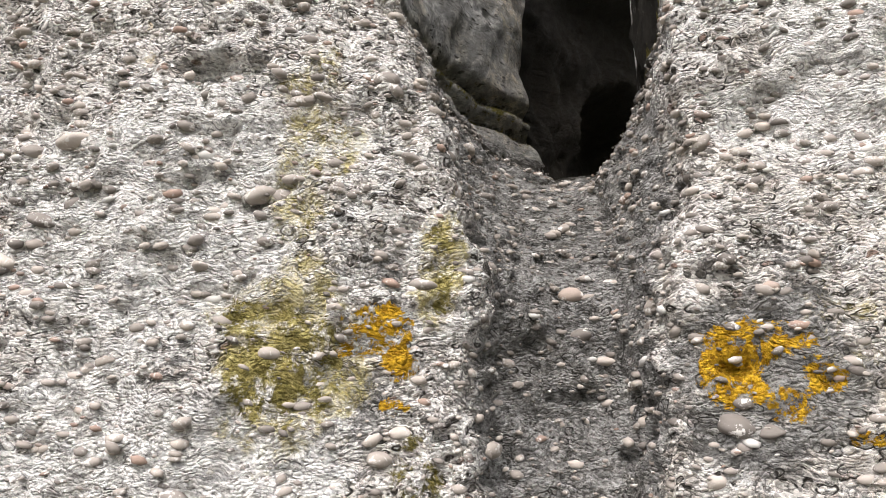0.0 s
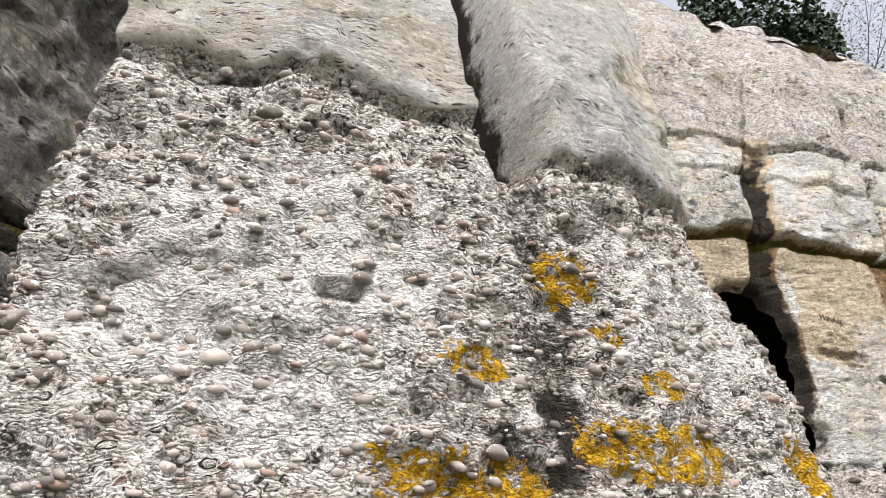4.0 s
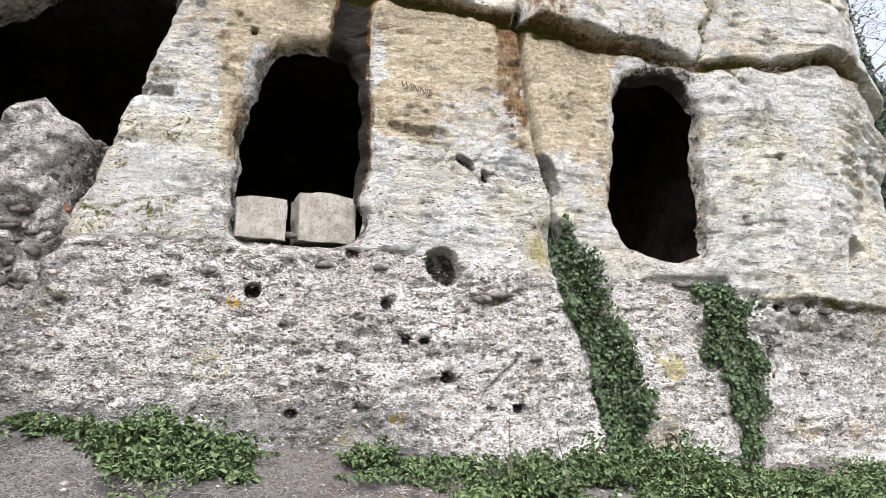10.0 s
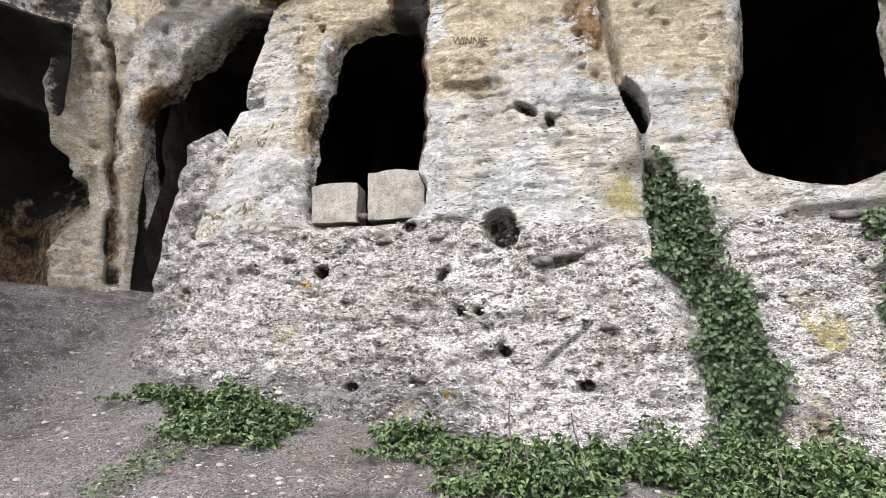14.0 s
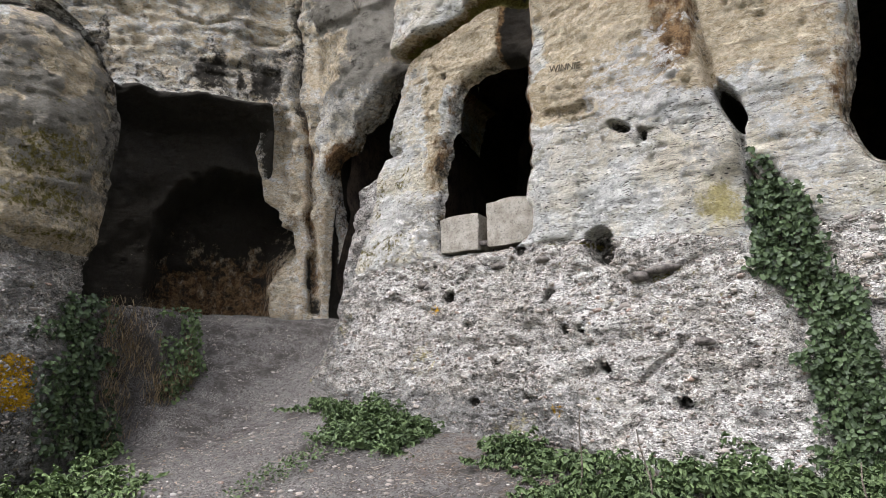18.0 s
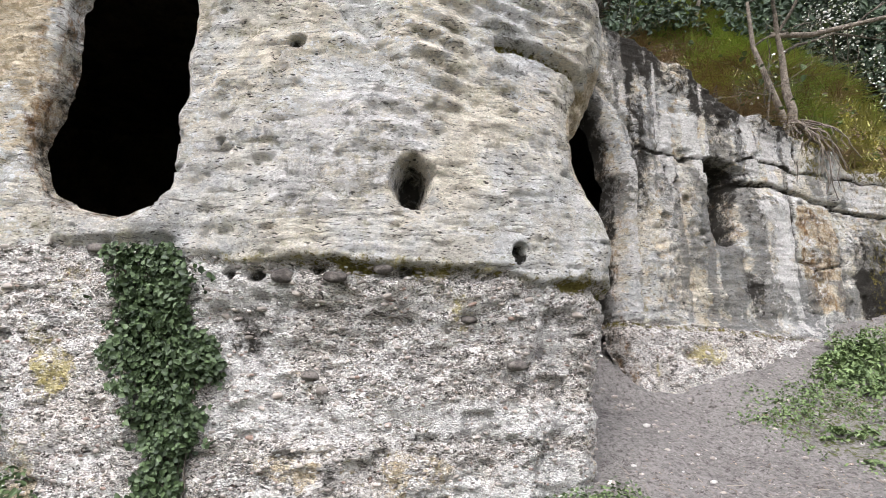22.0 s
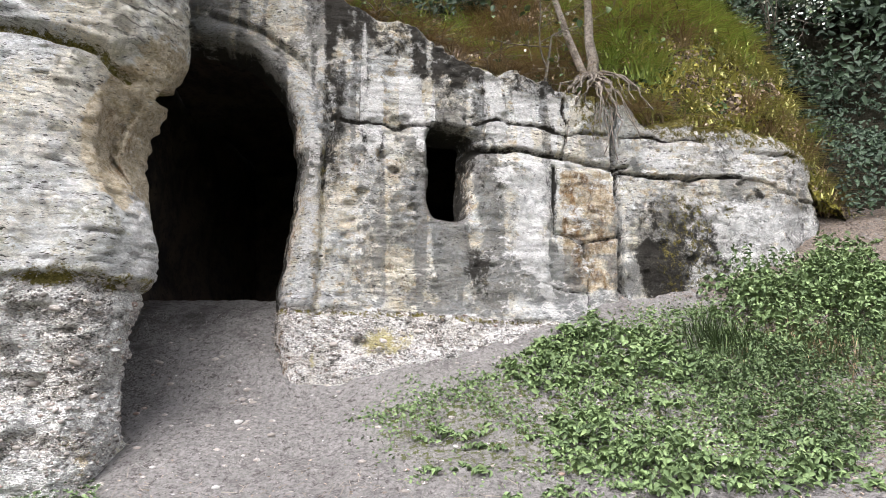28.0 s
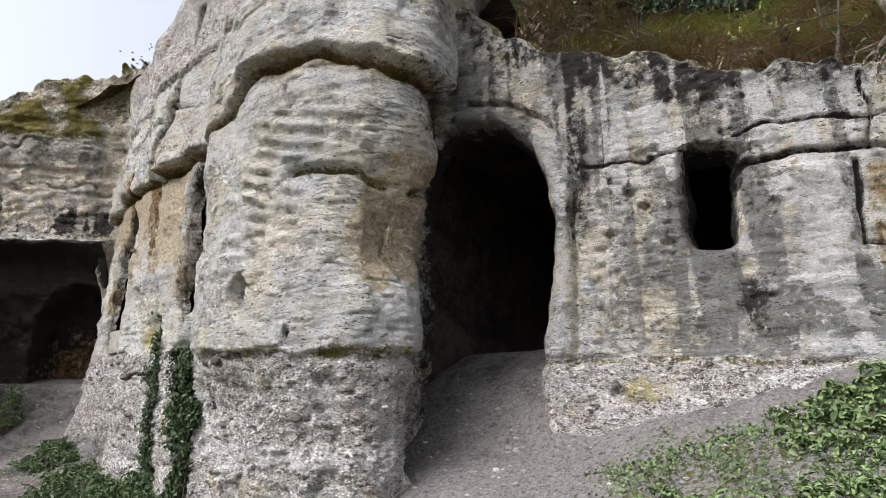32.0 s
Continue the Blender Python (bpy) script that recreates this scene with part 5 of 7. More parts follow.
def carve_back(s):
    p = s.p()
    x, y, z = s.x, s.y, s.z
    n1, n2 = fbm(p, 1.4, 3, 401), fbm(p, 4.5, 3, 403)
    s.out += (1 - 0.75 * sstep(2.3, 2.6, x)) * (0.10 * n1 + 0.035 * n2 + 0.05 * fbm(p, 3.2, 4, 405, stretch=(0.9, 0.9, 0.8)) - 0.03 * sstep(0.5, 0.75, vnoise(p * (8, 8, 12), 406)))
    # ribs run down between the hollow and the deep cave
    ribs = sstep(1.85, 2.1, x) * sstep(5.4, 5.0, z)
    s.out += ribs * (1 - 0.5 * sstep(2.5, 2.7, x)) * (0.07 * fbm(p, 3.2, 2, 407, stretch=(1.6, 1.6, 0.15)) + 0.03 * fbm(p, 7.0, 2, 408, stretch=(1.5, 1.5, 0.12)))
    m = s.groove([(2.62, 2.6), (2.58, 3.6), (2.5, 4.6), (2.42, 5.4), (2.3, 6.5), (2.3, 7.5)], 0.07, 0.14, 0.05)
    s.attr["rust"] += 0.5 * m
    s.attr["stain_shade"] += 0.4 * m
    # arched niche in the back wall
    u = (x - 1.45) * 0.70 + (y - 4.86) * 0.71
    arch = sstep(1.10, 0.94, np.sqrt((np.abs(u) / 0.80) ** 2.6 + (np.clip(z - 2.9, 0, 9) / 1.42) ** 2.6) + 0.05 * n2) * sstep(5.4, 5.2, y + 0.2 * (x - 2.0)) * (z < 4.8)
    s.out -= 0.75 * arch
    s.out += 0.42 * sstep(0.85, 1.25, np.hypot(np.clip(x - 1.45, 0, 9) / 0.60, np.clip(z - 3.9, 0, 9) / 1.05)) * sstep(2.2, 2.0, x) * sstep(5.25, 5.05, z)
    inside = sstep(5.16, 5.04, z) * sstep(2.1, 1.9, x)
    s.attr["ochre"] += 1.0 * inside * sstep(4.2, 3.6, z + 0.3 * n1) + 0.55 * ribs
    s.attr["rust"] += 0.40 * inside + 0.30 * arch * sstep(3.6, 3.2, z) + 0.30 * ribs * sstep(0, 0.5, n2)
    # unlit roof, walls and cave jamb painted dark; ribs and lip stained
    s.attr["stain_shade"] += 1.1 * inside * sstep(2.9, 4.3, z + 0.4 * n2) + 0.54 * inside * (1 - 0.25 * arch) + 0.35 * inside * sstep(1.1, 0.7, x) + 2.2 * sstep(5.42, 5.52, y) * sstep(2.5, 2.7, x) + 0.35 * ribs * sstep(0.1, 0.5, fbm(p, 2.5, 3, 409, stretch=(2, 2, 0.3))) + 0.42 * sstep(5.05, 5.12, z) * sstep(6.2, 5.4, z + 0.2 * n2) * sstep(2.4, 2.1, x)
    s.attr["grey"] += 0.30 * ribs + 0.42 * inside * sstep(1.0, 0.6, x)
    carve_cliff_above(s, p, x, z, n1)
    s.keep &= z < np.interp(x, (-4.2, -1.5, -0.2, 0.7, 3.0), (5.7, 6.1, 7.4, 8.7, 8.9)) + 0.25 * n1


def carve_lintel(s):
    p = s.p()
    x, z = s.x, s.z
    n1, n2 = fbm(p, 1.4, 3, 401), fbm(p, 4.5, 3, 403)
    s.out += 0.10 * n1 + 0.035 * n2 + 0.05 * fbm(p, 3.2, 4, 405, stretch=(0.9, 0.9, 0.8)) - 0.03 * sstep(0.5, 0.75, vnoise(p * (8, 8, 12), 406))
    s.attr["ochre"] += 0.5 * np.exp(-(((x - 2.95) / 0.2) ** 2 + ((z - 4.5) / 0.25) ** 2)) + 0.2 * sstep(4.4, 4.8, z)
    s.attr["rust"] += 0.5 * np.exp(-(((x - 2.95) / 0.2) ** 2 + ((z - 4.5) / 0.22) ** 2)) + 0.4 * np.exp(-(((x - 3.9) / 0.35) ** 2 + ((z - 5.4) / 0.12) ** 2))
    # shade of the cave mouth painted onto its inner side
    s.attr["stain_shade"] += 2.0 * sstep(5.46, 5.56, s.y) * sstep(4.6, 4.2, z)
    s.attr["stain_shade"] += 0.5 * np.exp(-(((x - 4.3) / 0.5) ** 2 + ((z - 5.55) / 0.25) ** 2))
    s.attr["grey"] += 0.40 * sstep(4.3, 4.8, z)
    carve_cliff_above(s, p, x, z, n1)


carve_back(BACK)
BACK.build("cliff_recess", ROCK, "sandstone hollow and arched niche with their shade painted on")
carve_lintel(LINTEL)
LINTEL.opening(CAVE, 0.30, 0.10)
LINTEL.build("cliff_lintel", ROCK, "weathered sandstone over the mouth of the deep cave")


# ---- chambers behind the openings, their darkness painted into the rock ----
def chamber(name, x0, x1, y0, y1, z0, z1, label, seed, skew=0.0):
    """Floor, back, sides and roof of a room cut in the rock, open to the front."""
    verts, faces = [], []

    def sheet(o, u, v, nu, nv):
        a, b = np.meshgrid(np.linspace(0, 1, nu), np.linspace(0, 1, nv))
        q = np.array(o)[None] + a.ravel()[:, None] * np.array(u)[None] + b.ravel()[:, None] * np.array(v)[None]
        q = q + 0.10 * np.stack([fbm(q, 1.3, 3, seed + k) for k in range(3)], 1)
        base = sum(len(w) for w in verts)
        verts.append(q)
        faces.append(grid_faces(nu, nv) + base)

    w, d, h, e = x1 - x0, y1 - y0, z1 - z0, 0.3 + abs(skew)
    sheet((x0 - 0.3, y1, z0 - 0.3), (w + 0.6, 0, 0), (0, 0, h + 0.6), 50, 24)
    sheet((x0, y0, z0 - 0.3), (0, d + e, 0), (0, 0, h + 0.6), 24, 24)
    sheet((x1, y0 + skew, z0 - 0.3), (0, d + e, 0), (0, 0, h + 0.6), 24, 24)
    sheet((x0, y0, z1 - 0.1), (w, skew, 0), (0, d + e, 0), 50, 24)
    sheet((x0, y0, z0), (w, skew, 0), (0, d + e, 0), 50, 24)
    tagged(new(name, mesh_from(name, np.concatenate(verts), np.concatenate(faces), UNLIT_ROCK)), label, "cave", kind="structure")


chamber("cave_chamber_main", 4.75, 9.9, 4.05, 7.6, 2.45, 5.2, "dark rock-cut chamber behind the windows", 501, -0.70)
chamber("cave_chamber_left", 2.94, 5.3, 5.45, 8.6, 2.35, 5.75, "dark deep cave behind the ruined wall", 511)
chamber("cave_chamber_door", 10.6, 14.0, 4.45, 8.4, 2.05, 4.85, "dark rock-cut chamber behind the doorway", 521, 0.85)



# ---- hill above and behind ----
HILL_Y = table((-10, -3.5, -1, 0.5, 2, 3.5, 5, 7, 9.5, 10.6, 11.3, 12, 13, 14, 15, 16, 17, 17.6, 18.5, 22, 30), (3.2, 3.1, 3.6, 4.1, 4.7, 5.2, 4.9, 4.5, 4.2, 4.5, 5.0, 4.9, 5.05, 5.2, 5.45, 5.65, 6.1, 6.4, 6.3, 6.2, 6.5))
HILL_Z = table((-10, -3.5, -1, 0.5, 2, 3.5, 5, 7, 9.5, 10.9, 11.3, 11.9, 13, 14, 15, 16, 17, 17.6, 18.5, 22, 30), (5.4, 5.4, 5.9, 7.6, 8.3, 8.5, 9.2, 9.2, 9.2, 9.0, 7.4, 5.25, 4.72, 4.45, 4.22, 4.18, 3.9, 3.55, 3.45, 3.5, 3.9))


def hill_point(x, d):
    """A point of the slope, d metres behind its front edge."""
    y = HILL_Y(x) + d
    steep = np.interp(x, (9, 12, 15, 17, 19), (0.35, 0.62, 0.85, 1.0, 1.0))
    z = HILL_Z(x) + steep * d + 0.25 * np.clip(d - 1.6, 0, 20) * (x > 14) - 0.012 * d * d * (x < 12)
    z = z + 0.80 * sstep(14.0, 15.6, x) * sstep(17.75, 17.2, x) * sstep(-0.05, 0.50, d)
    p = np.stack([x, y, z], 1)
    return p + np.stack([0 * x, 0 * x, 0.12 * fbm(p, 0.9, 3, 601) + 0.11 * fbm(p, 3.5, 4, 603)], 1)


def hill_material():
    n = Nodes("mossy_bank")
    f, m = n.noise(40, 7, 0.75), n.noise(5, 8, 0.7)
    col = n.mix(n.ramp(m, 0.53, 0.62), n.mix(n.ramp(f, 0.4, 0.6), (0.055, 0.042, 0.030), (0.27, 0.21, 0.15)), n.mix(n.ramp(f, 0.4, 0.6), (0.06, 0.055, 0.012), (0.33, 0.28, 0.07)))
    col = n.mix(n.ramp(n.noise(2.0, 5), 0.56, 0.68), col, n.mix(n.ramp(f, 0.4, 0.6), (0.045, 0.065, 0.014), (0.15, 0.19, 0.05)))
    col = n.mix(n.math("MULTIPLY", n.ramp(n.noise(9, 9, 0.76), 0.48, 0.42), 0.6), col, (0.030, 0.024, 0.017))
    # slope beneath the shrubs darkened in colour to stand for their shade
    col = n.mix(n.attr("shrub_shade"), col, n.mix(f, (0.012, 0.010, 0.007), (0.05, 0.045, 0.028)))
    return n.done(col, 0.95, n.bump(n.math("ADD", m, f), 1.0, 0.05), 0.1)


BANK = hill_material()


def hill():
    xs = np.unique(np.r_[np.linspace(-12, 9, 90), np.arange(9, 24, 0.07), np.linspace(24, 34, 30)])
    ds = np.r_[np.arange(-0.16, 3, 0.07), np.linspace(3, 16, 50)]
    X, Dd = np.meshgrid(xs, ds)
    v = hill_point(X.ravel(), Dd.ravel())
    tagged(new("hillside", mesh_from("hillside", v, grid_faces(len(xs), len(ds)), BANK, {"shrub_shade": sstep(1.5, 2.4, Dd.ravel() + 0.5 * fbm(v, 0.8, 2, 611)) * sstep(11, 12, X.ravel()) + sstep(17.2, 18.0, X.ravel())})), "mossy overgrown bank above the cliff", "hillside", kind="structure")


hill()


# ---- plants ----
def leaf_material(name, dark, light, rough=0.5):
    n = Nodes(name)
    r = n.island()
    col = n.mix(r, dark, light)
    col = n.mix(n.math("MULTIPLY", n.noise(30, 4), 0.4), col, light)
    mat = n.done(col, rough, None, 0.35)
    return mat


IVY_LEAF = leaf_material("ivy_leaf", (0.010, 0.019, 0.009), (0.082, 0.120, 0.050), 0.55)
NETTLE_LEAF = leaf_material("nettle_leaf", (0.024, 0.044, 0.016), (0.125, 0.175, 0.068), 0.6)
GRASS_BLADE = leaf_material("grass_blade", (0.06, 0.10, 0.02), (0.27, 0.34, 0.09), 0.7)
WEED_LEAF = leaf_material("ground_ivy_leaf", (0.030, 0.055, 0.018), (0.195, 0.265, 0.105), 0.65)
DRY_BLADE = leaf_material("dry_blade", (0.13, 0.085, 0.045), (0.38, 0.29, 0.17), 0.8)
MOSS_TUFT = leaf_material("moss_tuft", (0.13, 0.115, 0.015), (0.46, 0.41, 0.09), 0.9)
SHRUB_LEAF = leaf_material("shrub_leaf", (0.008, 0.018, 0.009), (0.050, 0.078, 0.040), 0.6)
BLOSSOM = leaf_material("white_blossom", (0.65, 0.66, 0.60), (0.85, 0.85, 0.82), 0.6)
BARK = plain("grey_bark", (0.045, 0.038, 0.03), (0.17, 0.145, 0.115), 18, 0.9, 0.6)
ROOT_BARK = plain("root_bark", (0.085, 0.07, 0.055), (0.25, 0.21, 0.17), 25, 0.9, 0.6)


def unit(v):
    return v / np.maximum(np.linalg.norm(v, axis=1, keepdims=True), 1e-9)


def leaves(rng, centre, normal, size, lobed=0.75, droop=0.25, wild=0.55):
    """Folded leaves, each two quads along a midrib, at the given places."""
    n = len(centre)
    nrm = unit(normal + wild * rng.normal(size=(n, 3)))
    t = unit(np.cross(nrm, rng.normal(size=(n, 3))))
    b = np.cross(nrm, t)
    s = (size * rng.uniform(0.6, 1.25, n))[:, None]
    fold = 0.18 * s * nrm
    tip = centre + t * s - droop * s * nrm
    base = centre - t * s * 0.25
    l1, l2 = centre + b * s * 0.5 * lobed + fold, centre + t * s * 0.55 + b * s * 0.42 * lobed + fold
    r1, r2 = centre - b * s * 0.5 * lobed + fold, centre + t * s * 0.55 - b * s * 0.42 * lobed + fold
    v = np.stack([base, l1, l2, tip, r2, r1], 1).reshape(-1, 3)
    k = np.arange(n)[:, None] * 6
    return v, np.concatenate([k + np.array([[0, 1, 2, 3]]), k + np.array([[0, 3, 4, 5]])])


def blades(rng, root, height, lean=0.5, width=0.006):
    n = len(root)
    h = (height * rng.uniform(0.5, 1.3, n))[:, None]
    d = rng.normal(size=(n, 3)) * (1, 1, 0)
    d = unit(d)
    side = np.stack([-d[:, 1], d[:, 0], 0 * d[:, 0]], 1) * width
    mid = root + d * h * 0.25 * lean + np.array([[0, 0, 1]]) * h * 0.6
    tip = root + d * h * lean + np.array([[0, 0, 1]]) * h * (1 - 0.35 * lean)
    v = np.stack([root - side, root + side, mid + side * 0.8, mid - side * 0.8, tip + side * 0.15, tip - side * 0.15], 1).reshape(-1, 3)
    k = np.arange(n)[:, None] * 6
    return v, np.concatenate([k + np.array([[0, 1, 2, 3]]), k + np.array([[3, 2, 4, 5]])])


def stuff(name, vf, mat, label, category="plants"):
    return tagged(new(name, mesh_from(name, vf[0], vf[1], mat)), label, category, kind="stuff")


def tubes(lines, sides=5):
    """Tapered tubes along polylines of (x, y, z, radius)."""
    V, F, base = [], [], 0
    ang = np.linspace(0, 2 * math.pi, sides, endpoint=False)
    for ln in lines:
        q = np.array(ln, float)
        t = unit(np.gradient(q[:, :3], axis=0))
        a = unit(np.cross(t, np.tile([[0.31, 0.17, 0.93]], (len(q), 1))))
        b = np.cross(t, a)
        ring = q[:, None, :3] + q[:, 3][:, None, None] * (np.cos(ang)[None, :, None] * a[:, None] + np.sin(ang)[None, :, None] * b[:, None])
        V.append(ring.reshape(-1, 3))
        m = len(q)
        i, j = np.meshgrid(np.arange(m - 1), np.arange(sides), indexing="ij")
        a0 = i * sides + j
        a1 = i * sides + (j + 1) % sides
        F.append(np.stack([a0, a1, a1 + sides, a0 + sides], -1).reshape(-1, 4) + base)
        base += m * sides
    return np.concatenate(V), np.concatenate(F)


def gz(x, y):
    p = np.stack([x, y, np.zeros_like(x)], 1)
    return ground_height(x, y) + 0.030 * fbm(p, 1.2, 3, 31) + 0.012 * fbm(p, 7, 3, 33)


# nettles and ground ivy along the foot of the cliff
FOOT = table((3.6, 4.0, 4.5, 5.9, 6.8, 8.5, 9.5, 10.3, 11.0, 11.5), (4.0, 3.75, 3.68, 3.58, 3.30, 3.08, 2.82, 2.70, 2.72, 2.9))


def weed_patch(outline, n, seed, height, size, mat, label):
    """Stalked weeds in a patch of ground, in whorls that rise to a tip."""
    rng = np.random.default_rng(seed)
    o = curve_pts(outline)
    x, y = rng.uniform(o[:, 0].min(), o[:, 0].max(), n), rng.uniform(o[:, 1].min(), o[:, 1].max(), n)
    q = np.stack([x, y, 0 * x], 1)
    lump = fbm(q, 2.6, 3, seed + 1)
    d = sdf(o, x, y) + 0.16 * fbm(q, 2.4, 3, seed) + 0.05 * rng.normal(size=n)
    k = (d < 0) & (lump + 0.35 * rng.normal(size=n) > -0.35)
    x, y, d, lump = x[k], y[k], d[k], lump[k]
    h = height * np.clip(-d / 0.35, 0.12, 1) * rng.uniform(0.35, 1.2, len(x)) * np.clip(0.75 + 0.8 * lump, 0.15, 1.5)
    base = np.stack([x, y, gz(x, y)], 1)
    C, N, S = [], [], []
    lean = 0.10 * rng.normal(size=(len(x), 2))
    for lift in (0.35, 0.6, 0.8, 0.95, 1.0):
        for arm in range(4):
            a = rng.uniform(0, 2 * math.pi, len(x))
            r = 0.045 * (1.25 - lift) * (size / 0.03)
            C.append(base + np.stack([lean[:, 0] * lift + r * np.cos(a), lean[:, 1] * lift + r * np.sin(a), h * lift * rng.uniform(0.9, 1.1, len(x))], 1))
            N.append(np.stack([0.45 * np.cos(a), 0.45 * np.sin(a) - 0.15, np.full(len(x), 0.9)], 1))
            S.append(np.full(len(x), size * (1.25 - 0.55 * lift)))
    C, N, S = np.concatenate(C), np.concatenate(N), np.concatenate(S)
    stuff("nettle_bed", leaves(rng, C, N, S, 0.7, 0.35, 0.55), mat, label)


weed_patch([(3.95, 3.78), (4.15, 3.55), (4.42, 3.55), (4.38, 3.8)], 130, 11, 0.20, 0.038, NETTLE_LEAF, "small clump of fresh green nettles by the cliff foot")
weed_patch([(4.5, 3.72), (4.62, 3.3), (5.05, 3.15), (5.2, 3.25), (5.2, 3.55), (5.0, 3.7)], 520, 12, 0.20, 0.038, NETTLE_LEAF, "dense green nettle bed at the cliff foot")
weed_patch([(5.95, 3.5), (6.05, 3.1), (6.6, 2.6), (7.4, 2.3), (8.3, 2.25), (8.5, 3.1), (7.2, 3.3)], 2300, 13, 0.25, 0.040, NETTLE_LEAF, "dense green nettle bed at the cliff foot")
weed_patch([(8.35, 3.15), (8.2, 2.3), (9.0, 2.15), (9.9, 2.1), (10.0, 2.5), (9.3, 2.75), (8.9, 3.1)], 1300, 14, 0.17, 0.036, NETTLE_LEAF, "green nettles below the hanging ivy")
weed_patch([(9.9, 2.85), (10.1, 2.5), (10.8, 2.4), (11.35, 2.6), (11.3, 2.9), (10.8, 2.85)], 560, 15, 0.20, 0.038, NETTLE_LEAF, "green nettles at the corner of the cliff")


def straggle(name, x0, x1, y0, y1, n, seed, size, label, mat):
    rng = np.random.default_rng(seed)
    x, y = rng.uniform(x0, x1, n), rng.uniform(y0, y1, n)
    p = np.stack([x, y, 0 * x], 1)
    k = fbm(p, 2.0, 3, seed) > 0.18
    x, y = x[k], y[k]
    c = np.stack([x, y, gz(x, y) + rng.uniform(0.01, 0.07, len(x))], 1)
    stuff(name, leaves(rng, c, np.tile([[0, -0.3, 1.0]], (len(c), 1)), size), mat, label)


straggle("ground_ivy", 4.5, 11.6, 0.6, 3.1, 26000, 21, 0.022, "low ground ivy straggling over the path edge", NETTLE_LEAF)
straggle("ground_ivy", 8.0, 11.6, 1.9, 3.0, 9000, 23, 0.020, "low ground ivy and grass below the ivy", WEED_LEAF)


def green_bed(n, seed, size, hmax, mat, name, label, push=0.0):
    rng = np.random.default_rng(seed)
    x, y = rng.uniform(12.3, 17.2, n), rng.uniform(2.2, 5.4, n)
    p = np.stack([x, y, 0 * x], 1)
    d = sdf(GREEN_BED, x, y) + 0.22 * fbm(p, 1.5, 3, 36)
    k = (d + 0.10 * rng.normal(size=n) < 0.02) & (fbm(p, 2.3, 3, 37) + 0.35 * rng.normal(size=n) > -0.36 + push)
    x, y, d = x[k], y[k], d[k]
    lump = np.clip(0.35 + 0.95 * fbm(np.stack([x, y, 0 * x], 1), 1.4, 3, 71) + 0.5 * sstep(3.4, 4.6, y), 0.05, 1.3)
    h = hmax * lump * np.clip(-d / 0.4, 0.15, 1)
    c = np.stack([x, y, gz(x, y) + h * rng.uniform(0.2, 1, len(x))], 1)
    stuff(name, leaves(rng, c, np.tile([[0, -0.35, 0.9]], (len(c), 1)), size, 0.85, 0.25, 0.7), mat, label)


green_bed(60000, 31, 0.020, 0.10, WEED_LEAF, "ground_ivy_bed", "bright green ground ivy and nettles on the bank")
weed_patch([(13.7, 4.3), (13.9, 3.9), (14.6, 3.7), (15.2, 4.1), (15.0, 4.7), (14.4, 4.65)], 420, 32, 0.24, 0.045, WEED_LEAF, "broad-leaved nettles below the dark rock")
weed_patch([(15.4, 4.85), (15.7, 4.2), (16.6, 4.2), (17.1, 4.8), (17.3, 5.7), (16.5, 5.3)], 700, 33, 0.36, 0.046, WEED_LEAF, "tall nettles at the end of the rock")
weed_patch([(13.2, 3.7), (13.7, 3.1), (14.6, 2.75), (15.3, 2.75), (15.4, 3.4), (14.2, 3.7)], 520, 34, 0.14, 0.040, WEED_LEAF, "low broad-leaved weeds at the edge of the bank")
weed_patch([(15.0, 4.0), (15.3, 3.1), (16.1, 3.3), (16.9, 4.1), (16.3, 4.4), (15.7, 4.3)], 800, 35, 0.26, 0.026, NETTLE_LEAF, "dense feathery green weeds on the bank")
rng = np.random.default_rng(41)
tuft = np.concatenate([np.stack([cx + 0.13 * rng.normal(size=150), cy + 0.10 * rng.normal(size=150)], 1) for cx, cy in ((15.35, 4.35), (15.45, 4.3), (15.9, 4.0), (15.3, 4.4))])
stuff("grass_tufts", blades(rng, np.stack([tuft[:, 0], tuft[:, 1], gz(tuft[:, 0], tuft[:, 1])], 1), 0.22, 1.4, 0.003), NETTLE_LEAF, "long green grass tufts among the weeds", "grass")
tuft = np.stack([15.9 + 0.2 * rng.normal(size=300), 4.1 + 0.15 * rng.normal(size=300)], 1)
stuff("grass_tufts", blades(rng, np.stack([tuft[:, 0], tuft[:, 1], gz(tuft[:, 0], tuft[:, 1])], 1), 0.16, 0.9, 0.003), DRY_BLADE, "dry straw-coloured grass among the weeds", "grass")


def on_sheet(s, rng, n, test):
    """Random points of a rock face, with its normals, where test holds."""
    idx = np.flatnonzero(test(s) & s.keep)
    gap = np.hypot(np.gradient(s.x.reshape(s.nv, s.nu), axis=1), np.gradient(s.y.reshape(s.nv, s.nu), axis=1)).ravel()[idx]
    idx = rng.choice(idx, n, p=gap / gap.sum())
    jit = rng.uniform(-0.01, 0.01, (n, 3))
    return s.v[idx] + jit, np.stack([s.nx[idx], s.ny[idx], 0.25 + 0 * s.nx[idx]], 1)


